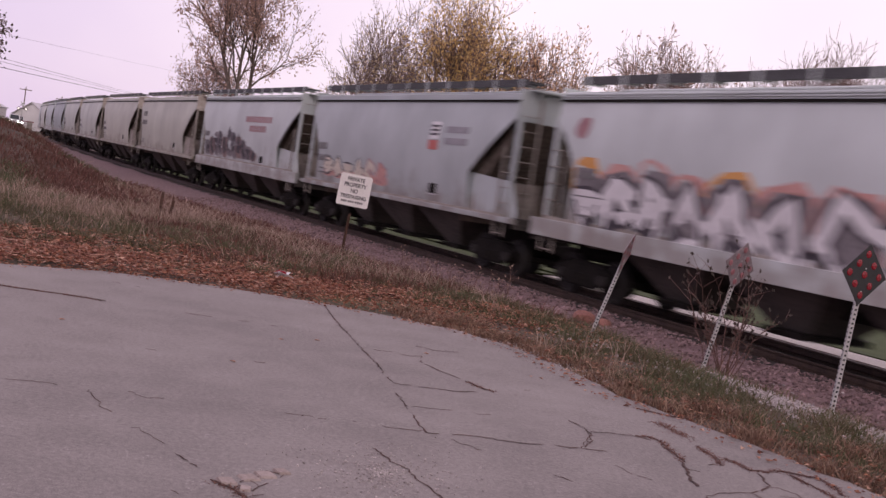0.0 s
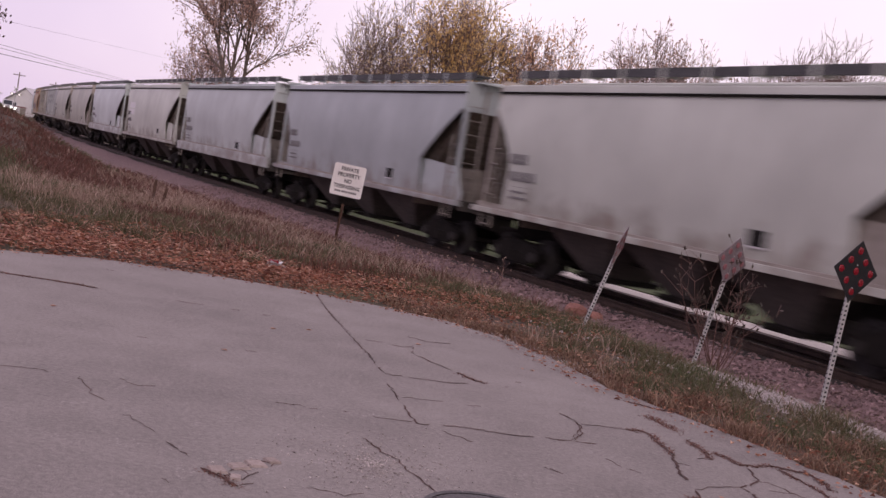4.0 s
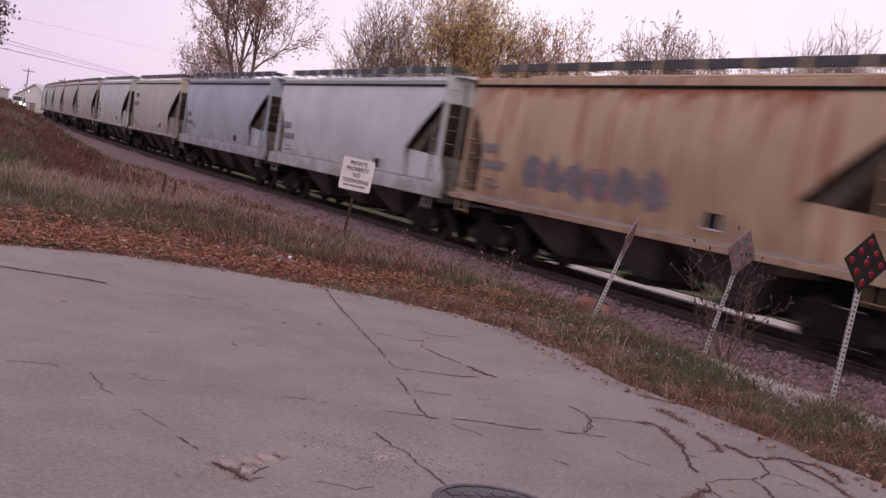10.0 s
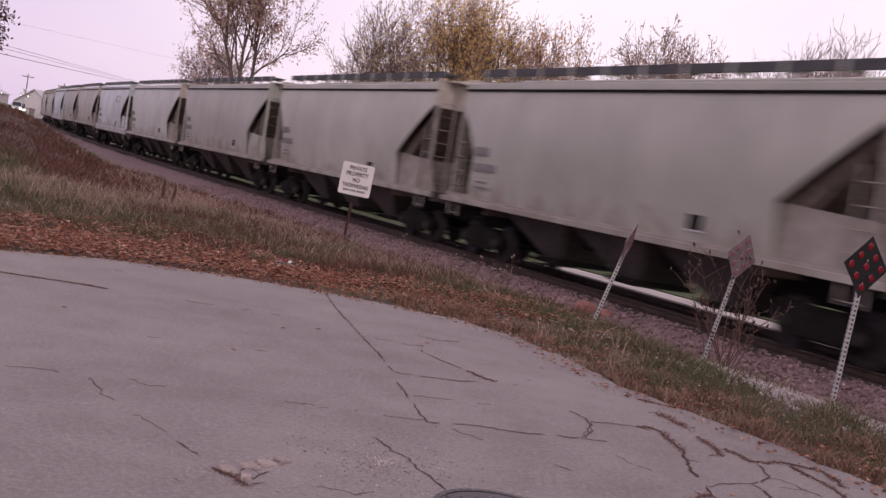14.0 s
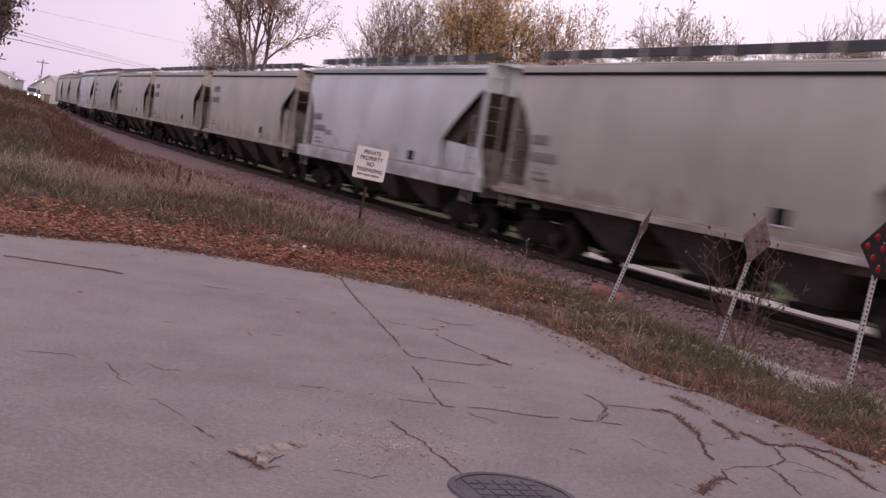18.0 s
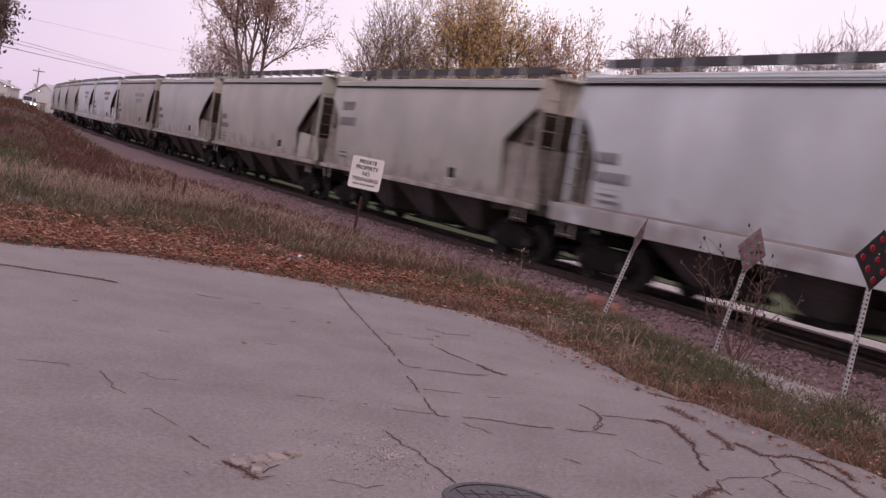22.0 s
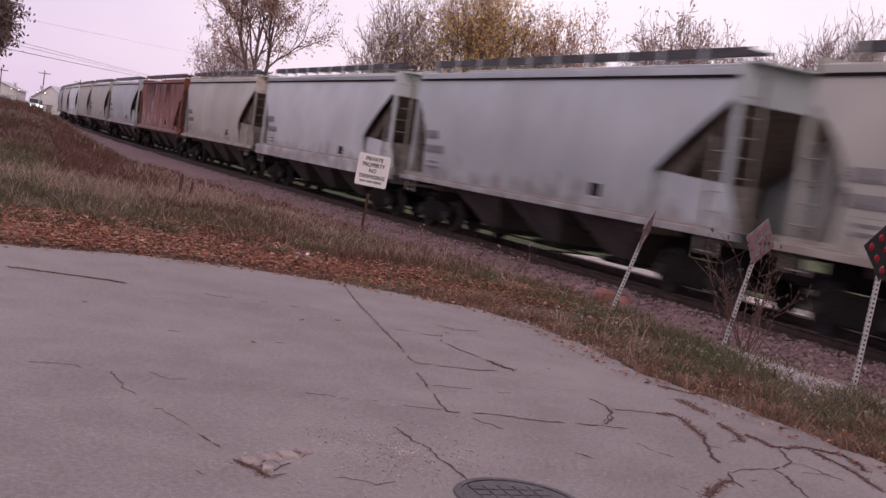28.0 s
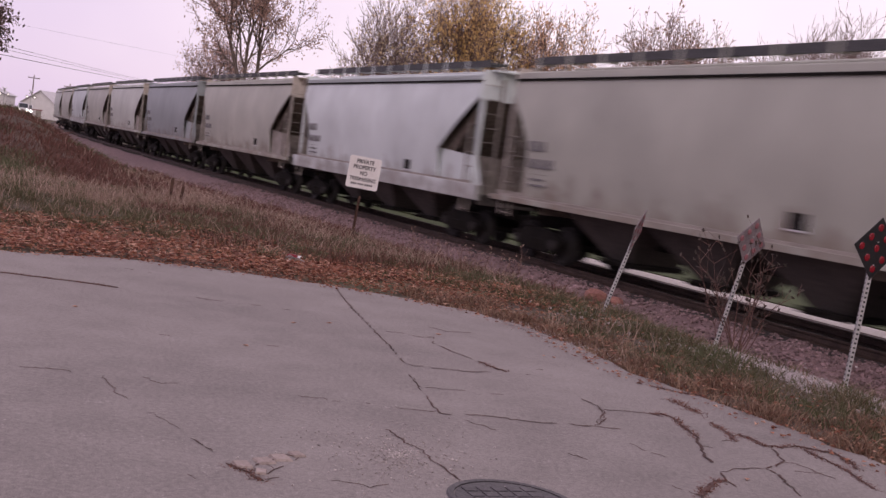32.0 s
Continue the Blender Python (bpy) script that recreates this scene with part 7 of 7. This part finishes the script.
    for k in range(11):
        x = -B + 2.0 + k * 0.8
        tall = (0.7, 1.0, 1.25, 1.35, 1.1, 1.4, 1.3, 1.2, 1.0, 0.7, 0.5)[k]
        decal(sd, "graffiti_shadow", blob(x + 0.35, 1.76 + tall * 0.42, 1.1, tall * 0.88, r, 13), brown if k % 3 == 1 else shade, 0.006)
        pts = [(x + 0.7 * u, 1.74 + tall * v) for u, v in forms[(k * 2 + 3) % 7]]
        stroke(sd, "graffiti_stroke", pts, 0.17, black, 0.012, "dark spiky scrawl")
    # two lines of a painted name as rows of bars
    for i, col in ((2, maroon), (37, grey), (38, maroon), (39, grey)):
        B, sd = half(i), sheet(i)
        for z, n, x0 in ((3.40, 11, B - 7.6), (3.0, 7, B - 6.8)):
            for k in range(n):
                decal(sd, "painted_letter", [(x0 + 0.36 * k, z), (x0 + 0.36 * k + 0.25, z), (x0 + 0.36 * k + 0.25, z + 0.26), (x0 + 0.36 * k, z + 0.26)], col, 0.012)
    # faded tall letters as broken bars on the ribbed cars
    for i in (13, 14):
        B, sd = half(i), sheet(i)
        for z, n, x0 in ((3.45, 5, -B + 5.4), (2.85, 7, -B + 3.4)):
            for k in range(n):
                x = x0 + k * 1.25
                decal(sd, "painted_letter", [(x, z + 0.06), (x + 0.40, z + 0.06), (x + 0.36, z + 0.42), (x + 0.05, z + 0.42)], shade if i == 14 else grey, 0.055, True, "faded grey letter bar")
        decal(sd, "painted_panel", [(-B + 2.6, 1.9), (-B + 4.6, 1.9), (-B + 4.6, 2.25), (-B + 2.6, 2.25)], grey, 0.05, True)
    # round badge and a small data panel on the rust-red car
    B, sd = half(46), sheet(46)
    for z in (3.05, 2.72):
        decal(sd, "badge", [(-B + 5.6 + 0.24 * math.cos(a * math.pi / 8), z + 0.2 * math.sin(a * math.pi / 8)) for a in range(16)], grey, 0.055, True, "faded round badge")
    # pale runs and dark rust on the rust-red car
    bleached = surface("bleached_runs", (0.34, 0.24, 0.20), (0.50, 0.41, 0.36), 0.8, scale=3, fine=12, bump=0, moving=True)
    dark_rust = surface("dark_rust", (0.035, 0.016, 0.012), (0.085, 0.032, 0.022), 0.85, scale=2, fine=12, bump=0, moving=True)
    for k in range(46):
        near = r.random() ** 1.8
        x, w = -B + 1.5 + near * (2 * B - 5.5), r.uniform(0.03, 0.16)
        z0, h = r.uniform(1.55, 2.0), r.uniform(0.3, 1.5) * (1.15 - near)
        decal(sd, "paint_run", [(x, z0), (x + w, z0 + 0.05), (x + w * 0.8, z0 + h * 0.6), (x + w * 0.45, z0 + h), (x + w * 0.1, z0 + h * 0.7)], bleached, 0.004, True)
    for k in range(26):
        x, w = r.uniform(-B + 2.0, B - 2.6), r.uniform(0.08, 0.5)
        h = r.uniform(0.3, 1.6)
        decal(sd, "rust_run", [(x, 4.3), (x + w * 0.1, 4.3 - h * 0.6), (x + w * 0.4, 4.3 - h), (x + w * 0.8, 4.3 - h * 0.5), (x + w, 4.3)], dark_rust, 0.003, True)
    # scrawl along the orange car, and rust run down from its eave
    B, sd = half(15), sheet(15)
    for k in range(6):
        x = -B + 3.9 + k * 0.98
        pts = [(x + 0.9 * u, 1.78 + 0.95 * v) for u, v in forms[(k * 2 + 1) % 7]]
        decal(sd, "graffiti_shadow", blob(x + 0.42, 2.22, 1.0, 0.7, r, 12), maroon if k % 2 else brown, 0.006)
        stroke(sd, "graffiti_stroke", pts, 0.26, shade, 0.012, "faded dark scrawl")
    rusty = surface("eave_rust", (0.20, 0.07, 0.035), (0.36, 0.16, 0.085), 0.8, scale=2, fine=12, bump=0, moving=True)
    x = -B + 1.4
    while x < B - 2.2:
        w, d = r.uniform(0.15, 0.5), r.uniform(0.12, 0.75) * r.random() + 0.08
        decal(sd, "rust_run", [(x, 4.33), (x + w * 0.1, 4.33 - d * 0.5), (x + w * 0.35, 4.33 - d), (x + w * 0.6, 4.33 - d * 0.7), (x + w, 4.33 - d * 0.3), (x + w, 4.33)], rusty, 0.004)
        x += w * r.uniform(0.8, 1.6)
    # pale patch with two bars
    B, sd = half(9), sheet(9)
    for z in (3.07, 2.65):
        decal(sd, "painted_panel", [(-B + 2.05, z), (-B + 3.85, z), (-B + 3.85, z + 0.34), (-B + 2.05, z + 0.34)], white, 0.003)
    for i in (5, 10, 17, 28):
        B, sd = half(i), sheet(i)
        decal(sd, "painted_panel", [(-B + 3.0, 2.1), (-B + 3.8, 2.1), (-B + 3.8, 2.3), (-B + 3.0, 2.3)], grey, 0.012)
    # dark square badge high on one pale car
    B, sd = half(25), sheet(25)
    decal(sd, "badge", [(B - 5.6, 3.35), (B - 3.9, 3.35), (B - 3.9, 3.85), (B - 5.6, 3.85)], grey, 0.012, label="dark rectangular badge")
    decal(sd, "badge_bar", [(B - 4.9, 3.42), (B - 4.2, 3.42), (B - 4.2, 3.78), (B - 4.9, 3.78)], white, 0.02)


add_markings()


def motions():
    for car, start in train:
        rows = []
        for k in range(33):
            t = float(k)
            s = start + SPEED * t + GAIN * t * t / 2
            xa, ya, a0 = track(s - 6.5)
            xb, yb, a1 = track(s + 6.5)
            rows.append((t, pose((xa + xb) / 2, (ya + yb) / 2, RAIL_Z, 0, 0, math.degrees(math.atan2(yb - ya, xb - xa)))))
        walk(car, rows)


motions()
